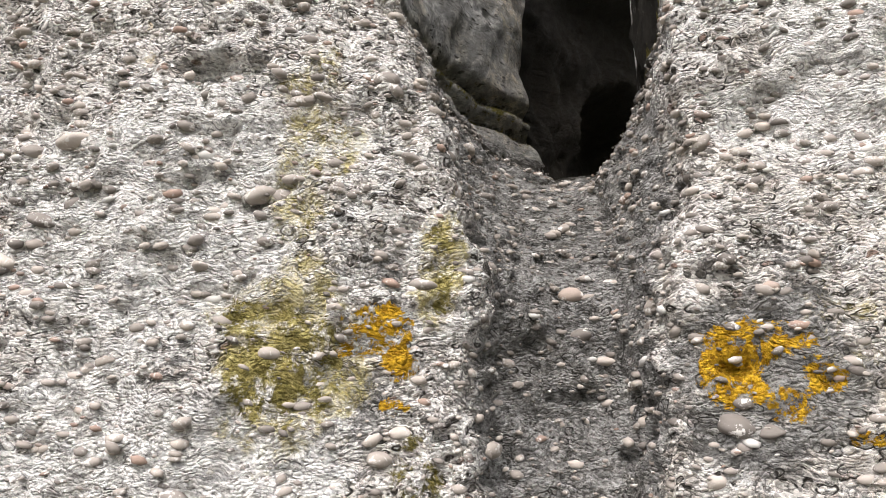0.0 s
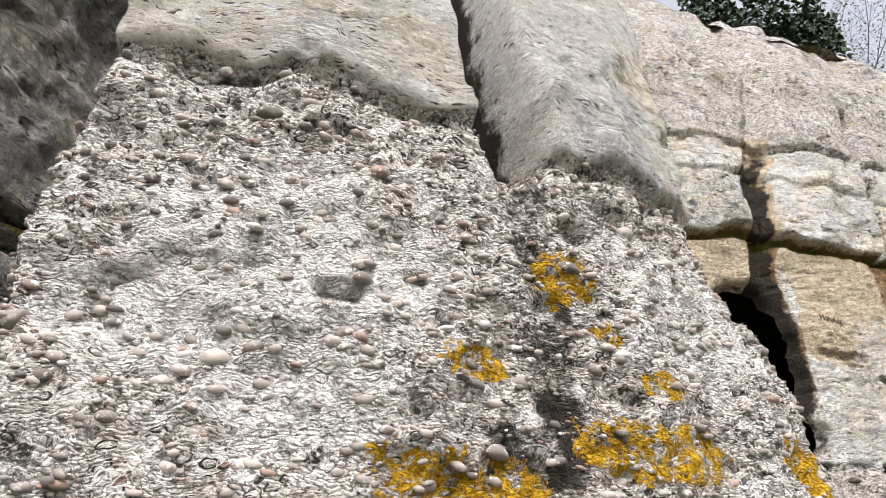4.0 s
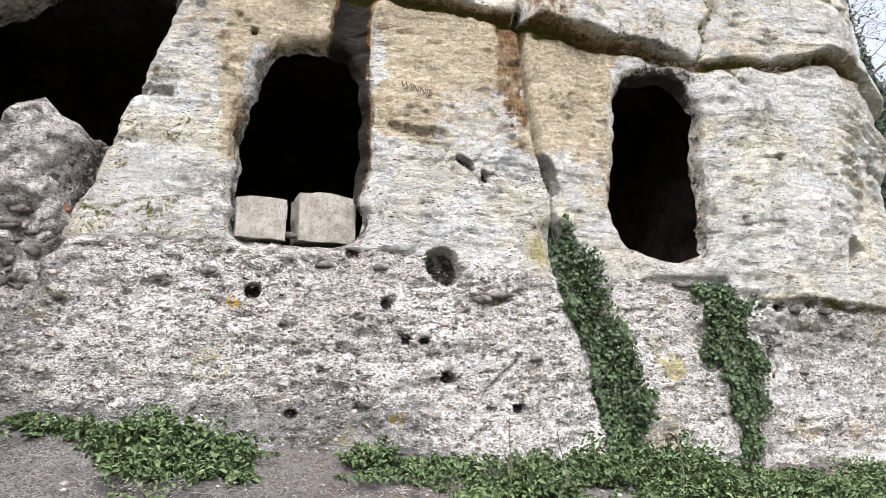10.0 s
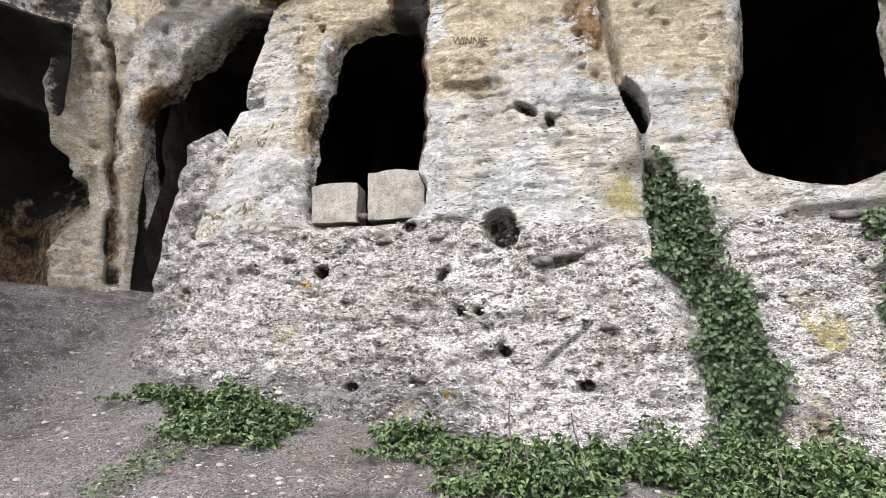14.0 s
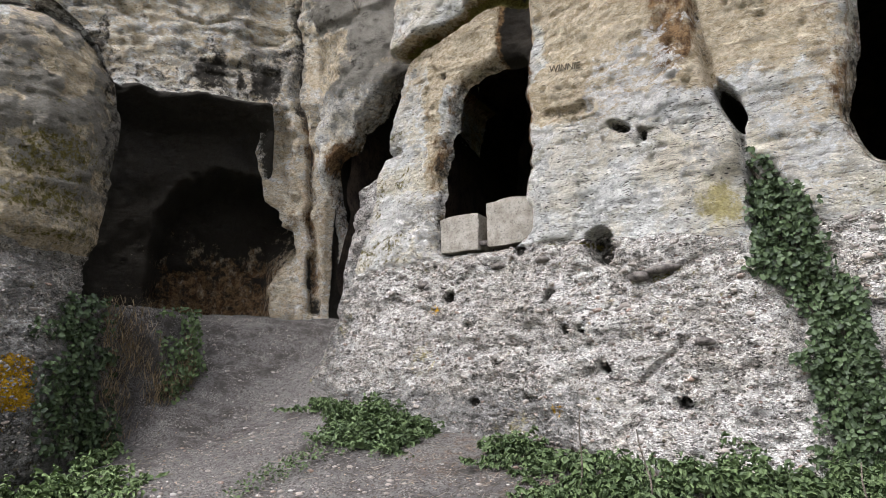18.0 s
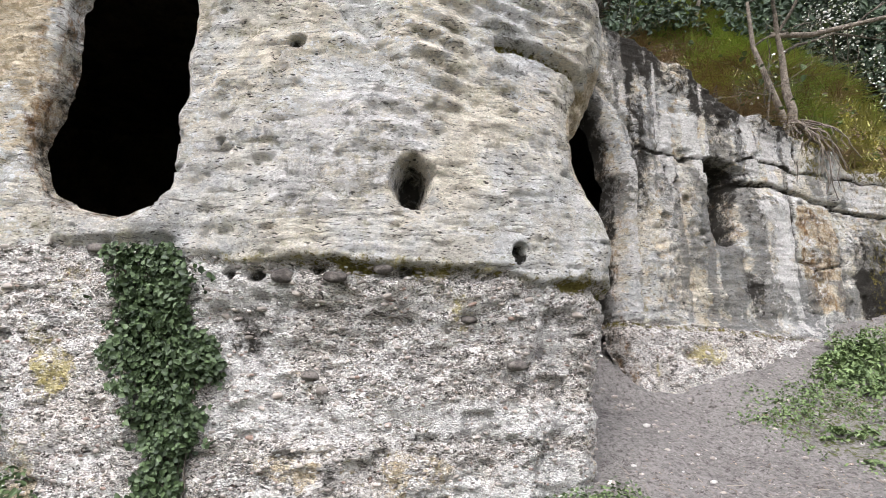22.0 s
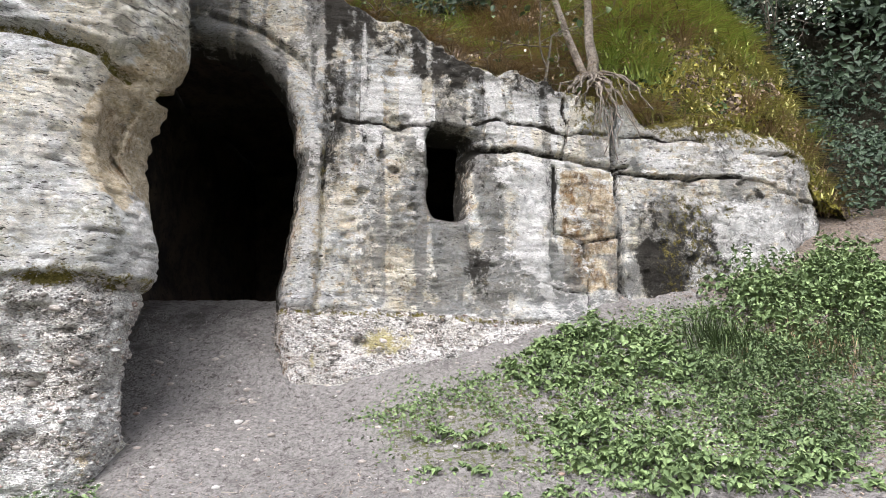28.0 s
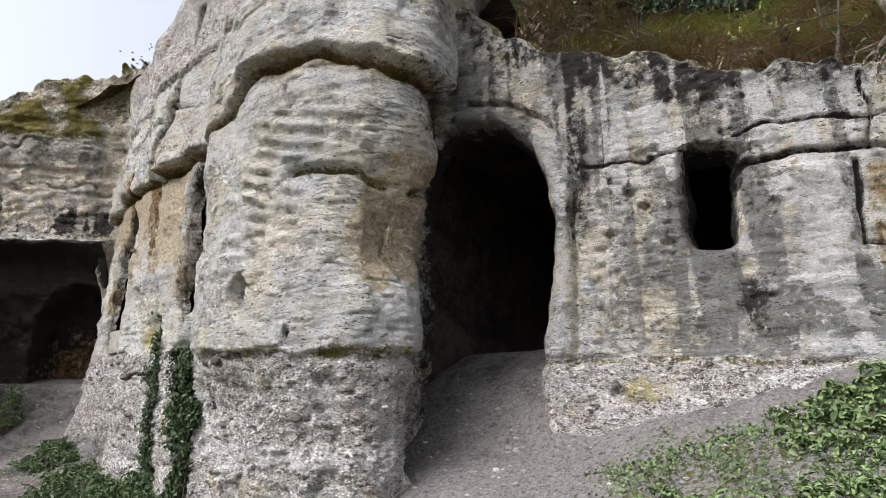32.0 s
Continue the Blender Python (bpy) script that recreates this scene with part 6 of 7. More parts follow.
def ivy(name, s, line, widths, n, seed, label, thick=0.10):
    """Leaves hanging in a strip down a face."""
    rng = np.random.default_rng(seed)
    lz = [q[1] for q in line][::-1]
    lx = [q[0] for q in line][::-1]
    w = list(widths)[::-1]
    wob = 0.085 * fbm(s.p(), 5.0, 4, seed, 0.7) + 0.022 * rng.normal(size=s.x.size)
    mask = lambda t: (np.abs(t.x - np.interp(t.z, lz, lx) + wob) < np.interp(t.z, lz, w)) & (t.z < lz[-1]) & (t.z > lz[0])
    c, nrm = on_sheet(s, rng, n, mask)
    c = c + nrm * rng.uniform(0.01, thick, n)[:, None]
    stems = []
    for k in range(16):
        t = rng.uniform(-0.6, 0.6)
        zs = np.linspace(lz[-1] - 0.03, lz[0] + 0.05, 16)
        xs = np.interp(zs, lz, lx) + t * np.interp(zs, lz, w) + 0.02 * np.cumsum(rng.normal(size=16)) * 0.4
        idx = [np.argmin((s.x - a) ** 2 + (s.z - b) ** 2) for a, b in zip(xs, zs)]
        stems.append(np.c_[s.v[idx] + 0.035 * np.stack([s.nx[idx], s.ny[idx], 0 * s.nx[idx]], 1), np.full(16, 0.005)])
    ob = stuff(name, leaves(rng, c, nrm, 0.028, 0.95, 0.1, 0.65), IVY_LEAF, label, "ivy")
    part("stems", mesh_from("ivy_stems", *tubes(stems), BARK), ob, "brown ivy stems")


ivy("ivy", MAIN, [(7.56, 3.10), (7.62, 2.9), (7.74, 2.6), (7.80, 2.4), (7.92, 1.9), (8.03, 1.25)], (0.02, 0.06, 0.14, 0.15, 0.15, 0.13), 5200, 51, "dark green ivy hanging down a crack in the cliff")
ivy("ivy", MAIN, [(8.92, 2.58), (8.95, 2.3), (9.03, 2.0), (9.05, 1.6), (9.06, 1.2)], (0.16, 0.19, 0.24, 0.15, 0.11), 6000, 52, "dark green ivy hanging below the cave window")

# ivy, weeds and dry grass on the edge of the hollow's floor
def ledge_growth(n, seed, y0, y1, size, thick):
    rng = np.random.default_rng(seed)
    y, t = rng.uniform(y0, y1, n), rng.uniform(0, 1, n)
    low = gz(np.full(n, 2.75), y)
    z = low + (2.47 - low) * t
    x = 2.60 - 0.16 * t - 0.05 * np.sin(7 * y) + rng.uniform(0, thick, n)
    c = np.stack([x, y, z], 1)
    return rng, c[fbm(c, 3.0, 3, seed) + 0.2 * rng.normal(size=n) > -0.1]


rng, c = ledge_growth(2400, 60, 2.15, 2.85, 0.04, 0.12)
stuff("ivy", leaves(rng, c, np.tile([[0.8, -0.35, 0.4]], (len(c), 1)), 0.040, 0.95), IVY_LEAF, "dark ivy over the edge of the hollow's floor", "ivy")
rng, c = ledge_growth(2600, 65, 2.7, 3.55, 0.04, 0.10)
stuff("dry_grass", blades(rng, c, 0.12, 1.4, 0.0025), DRY_BLADE, "dry grass hanging over the edge of the floor", "grass")
rng, c = ledge_growth(700, 66, 3.2, 3.7, 0.04, 0.14)
stuff("ivy", leaves(rng, c, np.tile([[0.8, -0.35, 0.4]], (len(c), 1)), 0.034, 0.95), NETTLE_LEAF, "green weeds on the edge of the floor", "weeds")


weed_patch([(2.2, 1.0), (2.9, 1.1), (3.3, 1.5), (3.25, 2.1), (2.95, 2.7), (2.6, 2.6), (2.8, 1.9), (2.5, 1.2)], 900, 67, 0.26, 0.045, WEED_LEAF, "fresh green nettles below the buttress")
weed_patch([(2.9, 1.2), (3.6, 1.6), (3.95, 2.05), (3.7, 2.5), (3.3, 2.3), (3.0, 1.8)], 420, 68, 0.20, 0.040, WEED_LEAF, "fresh green nettles beside the trodden path")
stalks = []
for sx, sy, sh, lean in ((6.62, 2.75, 0.50, 0.06), (7.02, 2.70, 0.42, -0.03), (7.9, 2.65, 0.35, 0.05)):
    stalks.append([(sx + lean * t + 0.02 * math.sin(5 * t), sy, float(gz(np.array([sx]), np.array([sy]))[0]) + sh * t, 0.0055 * (1.1 - 0.5 * t)) for t in np.linspace(0, 1, 6)])
for q in stalks:
    tagged(new("dead_stalk", mesh_from("dead_stalk", *tubes([q], 6), ROOT_BARK)), "dry brown dead plant stalk among the nettles", "stalk", "dead stalks in the nettles")
rng = np.random.default_rng(61)
c, nrm = on_sheet(NEAR, rng, 1500, lambda s: (s.y > 1.95) & (s.y < 2.6) & (s.z < 2.5 - 0.8 * np.abs(s.y - 2.3) + 0.35 * fbm(s.p(), 3.0, 3, 62)) & (s.z > 1.2) & (s.x > 2.0) & (fbm(s.p(), 5.0, 3, 64) > -0.25))
stuff("ivy", leaves(rng, c + nrm * rng.uniform(0.01, 0.10, 1500)[:, None], nrm, 0.036, 0.95, 0.1, 0.7), IVY_LEAF, "dark ivy creeping round the buttress end", "ivy")


# ---- bank top: moss, grass, shrubs ----
def on_hill(rng, n, x0, x1, d0, d1):
    x, d = rng.uniform(x0, x1, n), rng.uniform(d0, d1, n)
    return hill_point(x, d)


rng = np.random.default_rng(71)
UPHILL = np.array([[-0.1, -0.8, 0.6]])


def tussocks(name, n, each, x0, x1, d0, d1, height, lean, width, spread, mat, label, test):
    """Grass in clumps, each springing from one root."""
    c = on_hill(rng, n, x0, x1, d0, d1)
    c = c[test(c)]
    q = np.repeat(c, each, axis=0) + spread * rng.normal(size=(len(c) * each, 3)) * (1, 1, 0.25)
    stuff(name, blades(rng, q, height, lean, width), mat, label, "grass")


def litter(name, n, x0, x1, d0, d1, size, mat, label, category, test, lift=0.02):
    c = on_hill(rng, n, x0, x1, d0, d1)
    c = c[test(c)]
    stuff(name, leaves(rng, c + (0, 0, lift) * rng.uniform(0.3, 1.5, (len(c), 1)), np.tile(UPHILL, (len(c), 1)), size, 0.8, 0.3, 0.8), mat, label, category)


DEAD_LEAF = leaf_material("dead_leaf", (0.10, 0.070, 0.050), (0.50, 0.39, 0.29), 0.9)
BANK_GRASS = leaf_material("bank_grass_blade", (0.10, 0.15, 0.03), (0.42, 0.50, 0.15), 0.7)
OLD_GRASS = leaf_material("old_grass", (0.13, 0.13, 0.04), (0.50, 0.48, 0.17), 0.8)
right = lambda c, k: sstep(14.4, 15.6, c[:, 0] + k * fbm(c, 1.7, 2, 79))
tussocks("bank_grass", 900, 34, 14.6, 18.0, 0.15, 4.2, 0.26, 1.3, 0.009, 0.05, BANK_GRASS, "bright spring grass on the bank top", lambda c: (right(c, 1.0) > 0.5) & (fbm(c, 1.3, 3, 80) + 0.7 * (c[:, 2] - 5.1) > 0.0))
tussocks("bank_grass", 420, 26, 11.8, 15.4, 0.15, 3.0, 0.20, 1.3, 0.008, 0.04, BANK_GRASS, "tufts of fresh grass among the dry leaves", lambda c: fbm(c, 1.9, 3, 81) > 0.08)
tussocks("bank_grass", 1100, 24, 11.2, 17.6, -0.16, 3.2, 0.22, 1.7, 0.008, 0.05, DRY_BLADE, "dry tangled grass on the bank top", lambda c: fbm(c, 2.0, 3, 82) > -0.15)
tussocks("bank_grass", 800, 26, 12.6, 17.7, -0.14, 2.0, 0.15, 1.7, 0.008, 0.05, OLD_GRASS, "yellowed grass hanging over the rock edge", lambda c: right(c, 0.5) + 0.8 * fbm(c, 1.8, 2, 84) > 0.22)
litter("moss", 26000, 12.0, 17.7, -0.16, 1.8, 0.045, MOSS_TUFT, "yellow-green moss cushions on the bank edge", "moss", lambda c: fbm(c, 1.9, 3, 77) > 0.22 - 0.40 * right(c, 0.0))
litter("bank_weeds", 9000, 11.4, 17.0, 0.05, 2.6, 0.055, WEED_LEAF, "scattered green weeds on the bank top", "plants", lambda c: fbm(c, 1.6, 3, 83) > 0.15, 0.08)
litter("leaf_litter", 30000, 10.8, 17.4, -0.12, 3.6, 0.055, DEAD_LEAF, "brown dead leaves and earth on the bank top", "leaves", lambda c: fbm(c, 1.5, 3, 78) > -0.25 + 0.3 * right(c, 0.0))


def shrub_bank(n, seed, x0, x1, d0, d1, size, hgt, label):
    rng = np.random.default_rng(seed)
    c = on_hill(rng, n, x0, x1, d0, d1)
    lump = np.clip(0.5 + 0.7 * fbm(c, 0.55, 3, seed), 0.02, 1.4)
    k = fbm(c, 1.6, 2, seed + 3) > -0.55
    c, lump = c[k], lump[k]
    c = c + np.stack([0 * lump, -0.35 * lump, hgt * lump * rng.uniform(0.1, 1, len(c)) ** 0.5], 1)
    stuff("evergreen_shrubs", leaves(rng, c, np.tile([[-0.3, -0.7, 0.5]], (len(c), 1)), size, 0.7), SHRUB_LEAF, label, "shrubs")


shrub_bank(92000, 81, 15.6, 33.5, 1.7, 12.0, 0.095, 2.1, "dark glossy evergreen shrubs covering the slope")
shrub_bank(26000, 82, 17.4, 33.5, 0.0, 2.4, 0.055, 0.35, "ivy and bramble covering the lower slope")
shrub_bank(22000, 83, 11.5, 16.5, 2.2, 9.0, 0.085, 1.1, "dark evergreen shrubs behind the bank top")
shrub_bank(20000, 85, 8.2, 11.8, 0.2, 3.2, 0.10, 3.0, "dark evergreen bushes on the cliff top")
shrub_bank(60000, 84, 18.5, 33.5, 2.0, 7.0, 0.11, 5.0, "tall dark evergreen thicket at the edge of the wood")


# ---- bare trees ----
def branch(rng, start, direction, length, radius, depth, lines, tips, bend=0.35, split=3, rise=0.12):
    m = 7
    q = [np.array([*start, radius])]
    d = np.array(direction, float)
    d /= np.linalg.norm(d)
    for k in range(1, m):
        d = d + bend * 0.35 * rng.normal(size=3) + (0, 0, rise * 0.3)
        d /= np.linalg.norm(d)
        q.append(np.array([*(q[-1][:3] + d * length / (m - 1)), radius * (1 - 0.62 * k / (m - 1))]))
    lines.append(np.array(q))
    tips.append((q[-1][:3], depth))
    if depth > 0:
        for k in range(split):
            i = int(rng.integers(2, m))
            nd = d + 0.95 * rng.normal(size=3)
            branch(rng, q[i][:3], nd, length * rng.uniform(0.5, 0.75), q[i][3] * 0.66, depth - 1, lines, tips, bend, split, rise)


def tree(name, base, lean, height, radius, seed, depth, label, blossoms=0, leafs=0, split=3):
    rng = np.random.default_rng(seed)
    root = tagged(new(name), label, "tree")
    root.location = base
    trunk, tips, limbs = [], [], []
    branch(rng, (0, 0, -0.15), lean, height * 0.5, radius, 0, trunk, tips, 0.12, 0, 0.3)
    part("trunk", mesh_from("trunk", *tubes(trunk, 8), BARK), root)
    tips = []
    for k in range(split + 2):
        i = int(rng.integers(3, 7))
        branch(rng, trunk[0][i][:3], np.array(lean) * 0.7 + 0.9 * rng.normal(size=3) + (0, 0, 0.25), height * rng.uniform(0.35, 0.6), trunk[0][i][3] * 0.7, depth, limbs, tips, 0.4, split)
    big = [q for q in limbs if q[0][3] > 0.25 * radius]
    for q in big:
        part("limb", mesh_from("limb", *tubes([q], 5), BARK), root)
    rest = [q for q in limbs if q[0][3] <= 0.25 * radius]
    if rest:
        tagged(part("twigs", mesh_from("twigs", *tubes(rest, 4), BARK), root, "fine bare twigs"), kind="stuff")
    ends = np.array([t[0] for t in tips])
    for count, mat, nm, size in ((blossoms, BLOSSOM, "blossom", 0.034), (leafs, NETTLE_LEAF, "leaf_sprays", 0.05)):
        if count:
            c = ends[rng.integers(0, len(ends), count)] + 0.10 * rng.normal(size=(count, 3))
            part(nm, mesh_from(nm, *leaves(rng, c, np.tile([[0, 0, 1.0]], (count, 1)), size, 1.0), mat), root, "white spring blossom" if mat is BLOSSOM else "small fresh leaves")
    return root


def hz(x, d):
    return tuple(float(v) for v in hill_point(np.array([x]), np.array([d]))[0])


tree("bare_tree", hz(15.4, 2.6), (0.15, -0.25, 1), 3.6, 0.04, 101, 3, "bare spreading tree on the bank above the cliff")
tree("bare_tree", hz(20.5, 6.0), (-0.3, -0.3, 1), 8.0, 0.07, 104, 3, "tall bare tree on the slope", 0, 700)
tree("bare_tree", hz(22.5, 7.0), (-0.2, -0.1, 1), 9.0, 0.08, 105, 3, "tall bare tree at the edge of the wood", 0, 900)
tree("bare_tree", hz(13.0, 3.2), (0.1, -0.2, 1), 3.5, 0.035, 106, 3, "bare tree above the doorway", 0, 150)
tree("bare_tree", (25.5, 5.5, 2.6), (-0.1, 0.1, 1), 9.0, 0.16, 107, 3, "tall bare tree at the edge of the wood", 0, 1200)
for k, (tx, ty, hh) in enumerate(((22.6, 10.4, 9.5), (24.5, 10.0, 10.0))):
    tree("ivy_clad_tree", (tx, ty, float(hill_point(np.array([tx]), np.array([max(ty - HILL_Y(tx), 0.0)]))[0][2])), (-0.1, -0.1, 1), hh, 0.055, 140 + k, 3, "tall twiggy tree clad in ivy on the slope", 0, 2600, 4)
tree("bare_tree", (19.8, 11.4, hz(19.8, 5.0)[2]), (-0.25, -0.4, 1), 10.5, 0.07, 161, 3, "tall twiggy tree leaning over the slope", 0, 3000, 5)
tree("bare_tree", (21.5, 12.0, hz(21.5, 5.6)[2]), (-0.2, -0.35, 1), 11.5, 0.08, 162, 3, "tall twiggy tree leaning over the slope", 0, 3000, 5)
tree("hawthorn_bush", hz(12.75, 0.35), (-0.1, -0.3, 1), 1.1, 0.018, 108, 2, "small bare thorn bush on the cliff edge", 0, 40, 4)
tree("hawthorn_bush", (14.25, 5.2, 4.5), (0.25, -0.2, 1), 1.3, 0.022, 109, 3, "thin twiggy bush on the cliff edge", 40, 60, 4)
tree("hawthorn_bush", (3.2, 5.6, 7.95), (0.1, -0.2, 1), 1.2, 0.02, 110, 2, "fresh green bush on the cliff top", 0, 260, 4)
tree("hawthorn_bush", (17.9, 8.2, 6.0), (-0.1, -0.5, 1), 2.0, 0.03, 111, 2, "bush in white blossom above the path", 700, 100, 4)


def root_tree():
    """The small tree whose roots hang over the cliff edge."""
    rng = np.random.default_rng(121)
    base = np.array([14.78, 5.42, 4.62])
    ob = tagged(new("rooted_tree"), "slender tree with bare roots gripping the cliff edge", "tree")
    ob.location = base
    trunk, tips, limbs = [], [], []
    branch(rng, (0, 0, 0), (0.12, -0.02, 1), 1.4, 0.06, 0, trunk, tips, 0.5, 0, 0.2)
    part("trunk", mesh_from("trunk", *tubes(trunk, 8), ROOT_BARK), ob)
    for k in range(26):
        dx, dz, r = rng.uniform(-0.55, 0.55), -rng.uniform(0.45, 1.0), rng.uniform(0.004, 0.015)
        dy = -0.36 - 0.08 * rng.uniform()
        wx, wz, q = 0.0, 0.0, []
        for t in np.linspace(0, 1, 12):
            wx, wz = wx + 0.022 * rng.normal(), wz + 0.012 * rng.normal()
            q.append((dx * t ** 0.8 + wx, dy * min(1.0, 1.5 * t) + 0.012 * rng.normal(), 0.08 + dz * t ** 1.5 + wz, r * (1.25 - 0.9 * t) + 0.0015))
        part("root", mesh_from("root", *tubes([q], 6), ROOT_BARK), ob)
    for bow in ([(-0.06, 0, 0.05, 0.045), (-0.22, -0.02, 0.5, 0.036), (-0.34, 0.02, 1.0, 0.028), (-0.30, 0.08, 1.6, 0.02)],
                [(-0.12, 0, 1.15, 0.034), (0.3, -0.12, 1.12, 0.030), (0.8, -0.22, 1.24, 0.026), (1.3, -0.32, 1.36, 0.022), (1.9, -0.42, 1.48, 0.016), (2.6, -0.5, 1.75, 0.008)]):
        part("limb", mesh_from("limb", *tubes([bow], 7), ROOT_BARK), ob, "pale bare limb")
        for q in bow[2:]:
            branch(rng, q[:3], (0.7, -0.2, 0.35), 0.9, 0.5 * q[3], 1, limbs, tips, 0.4, 3)
    tips = []
    for k in range(3):
        branch(rng, trunk[0][4 + k % 3][:3], (0.8 - 0.5 * k, -0.2, 0.5), 1.6, 0.022, 2, limbs, tips, 0.4, 3)
    tagged(part("twigs", mesh_from("twigs", *tubes(limbs, 4), BARK), ob, "fine bare twigs"), kind="stuff")
    ends = np.array([t[0] for t in tips])
    c = ends[rng.integers(0, len(ends), 130)] + 0.06 * rng.normal(size=(130, 3))
    part("blossom", mesh_from("blossom", *leaves(rng, c, np.tile([[0, 0, 1.0]], (130, 1)), 0.025, 1.0), BLOSSOM), ob, "white spring blossom")


root_tree()
rng = np.random.default_rng(131)
twigs = []
for k in range(950):
    x = rng.uniform(11.4, 15.2)
    q0 = hill_point(np.array([x]), np.array([rng.uniform(-0.2, 0.9)]))[0] + (0, 0, 0.03)
    dd = rng.normal(size=3) * (1, 0.5, 0.3) + (0, -0.15, -0.15)
    ln = rng.uniform(0.15, 0.5)
    twigs.append([(*(q0 + dd * ln * t + (0, 0, 0.06 * math.sin(3 * t))), 0.004 * (1.2 - t)) for t in np.linspace(0, 1, 5)])
stuff("dead_twigs", tubes(twigs, 4), ROOT_BARK, "tangle of dead twigs and roots on the cliff edge", "twigs")


# ---- loose stones and masonry ----
def pebble_material():
    n = Nodes("river_pebble")
    r = n.math("FRACT", n.math("ADD", n.island(), n.math("MULTIPLY", n.random(), 7.31)))
    r2 = n.math("FRACT", n.math("MULTIPLY", r, 13.7))
    col = n.mix(r, (0.13, 0.113, 0.10), (0.40, 0.35, 0.305))
    col = n.mix(n.ramp(r2, 0.86, 0.92), col, (0.27, 0.19, 0.15))
    col = n.mix(n.ramp(r2, 0.95, 0.97), col, (0.46, 0.44, 0.41))
    col = n.mix(n.ramp(n.noise(38, 9, 0.78), 0.555, 0.59), col, (0.58, 0.555, 0.52))
    return n.done(col, 0.75, n.bump(n.noise(90, 5), 0.3, 0.004), 0.3)


PEBBLE = pebble_material()


def pebble_shape(seed):
    rng = np.random.default_rng(seed)
    bm = bmesh.new()
    bmesh.ops.create_icosphere(bm, subdivisions=3, radius=1.0)
    v = np.array([q.co[:] for q in bm.verts])
    f = np.array([[w.index for w in q.verts] for q in bm.faces])
    bm.free()
    v = v * (1 + 0.16 * fbm(v, 1.1, 2, seed))[:, None] * (1.2, rng.uniform(0.7, 0.95), rng.uniform(0.42, 0.68))
    return v, f


SHAPES = [pebble_shape(700 + k) for k in range(8)]
LOW = []
for k in range(8):
    bm = bmesh.new()
    bmesh.ops.create_icosphere(bm, subdivisions=1, radius=1.0)
    lv = np.array([q.co[:] for q in bm.verts])
    lf = np.array([[w.index for w in q.verts] for q in bm.faces])
    bm.free()
    LOW.append((lv * (1 + 0.16 * fbm(lv, 1.1, 2, 720 + k))[:, None] * (1.2, 0.85, 0.48 + 0.03 * k), lf))


def scatter_pebbles(sheet, parent, n_part, n_rest, sizes, rest_sizes, test, seed):
    """Pebbles standing proud of a conglomerate face: the largest as parts, the rest joined."""
    rng = np.random.default_rng(seed)
    meshes = [mesh_from("pebble", v, f, PEBBLE) for v, f in SHAPES]
    c, nrm = on_sheet(sheet, rng, n_part, test)
    for k in range(n_part):
        ob = part("pebble", meshes[k % 8], parent)
        s = rng.uniform(*sizes) * rng.uniform(0.7, 1.0)
        ob.matrix_basis = Matrix.Translation(c[k] - nrm[k] * s * 0.42) @ Euler((rng.normal() * 0.25, rng.normal() * 0.2, math.atan2(-nrm[k][0], nrm[k][1]) + rng.normal() * 0.4)).to_matrix().to_4x4() @ Matrix.Diagonal((s, s, s, 1))
    c, nrm = on_sheet(sheet, rng, n_rest, test)
    V, F, base = [], [], 0
    for k in range(n_rest):
        v, f = LOW[k % 8]
        s = rest_sizes[0] + (rest_sizes[1] - rest_sizes[0]) * rng.uniform() ** 2.6
        a = rng.uniform(-0.6, 0.6) + math.atan2(-nrm[k][0], nrm[k][1])
        R = np.array(Euler((rng.normal() * 0.25, rng.normal() * 0.22, a)).to_matrix())
        V.append((v * s) @ R.T + c[k] - nrm[k] * s * 0.42)
        F.append(f + base)
        base += len(v)
    ob = part("gravel", mesh_from("gravel", np.concatenate(V), np.concatenate(F), PEBBLE), parent, "small pebbles set in the conglomerate")
    tagged(ob, kind="stuff")


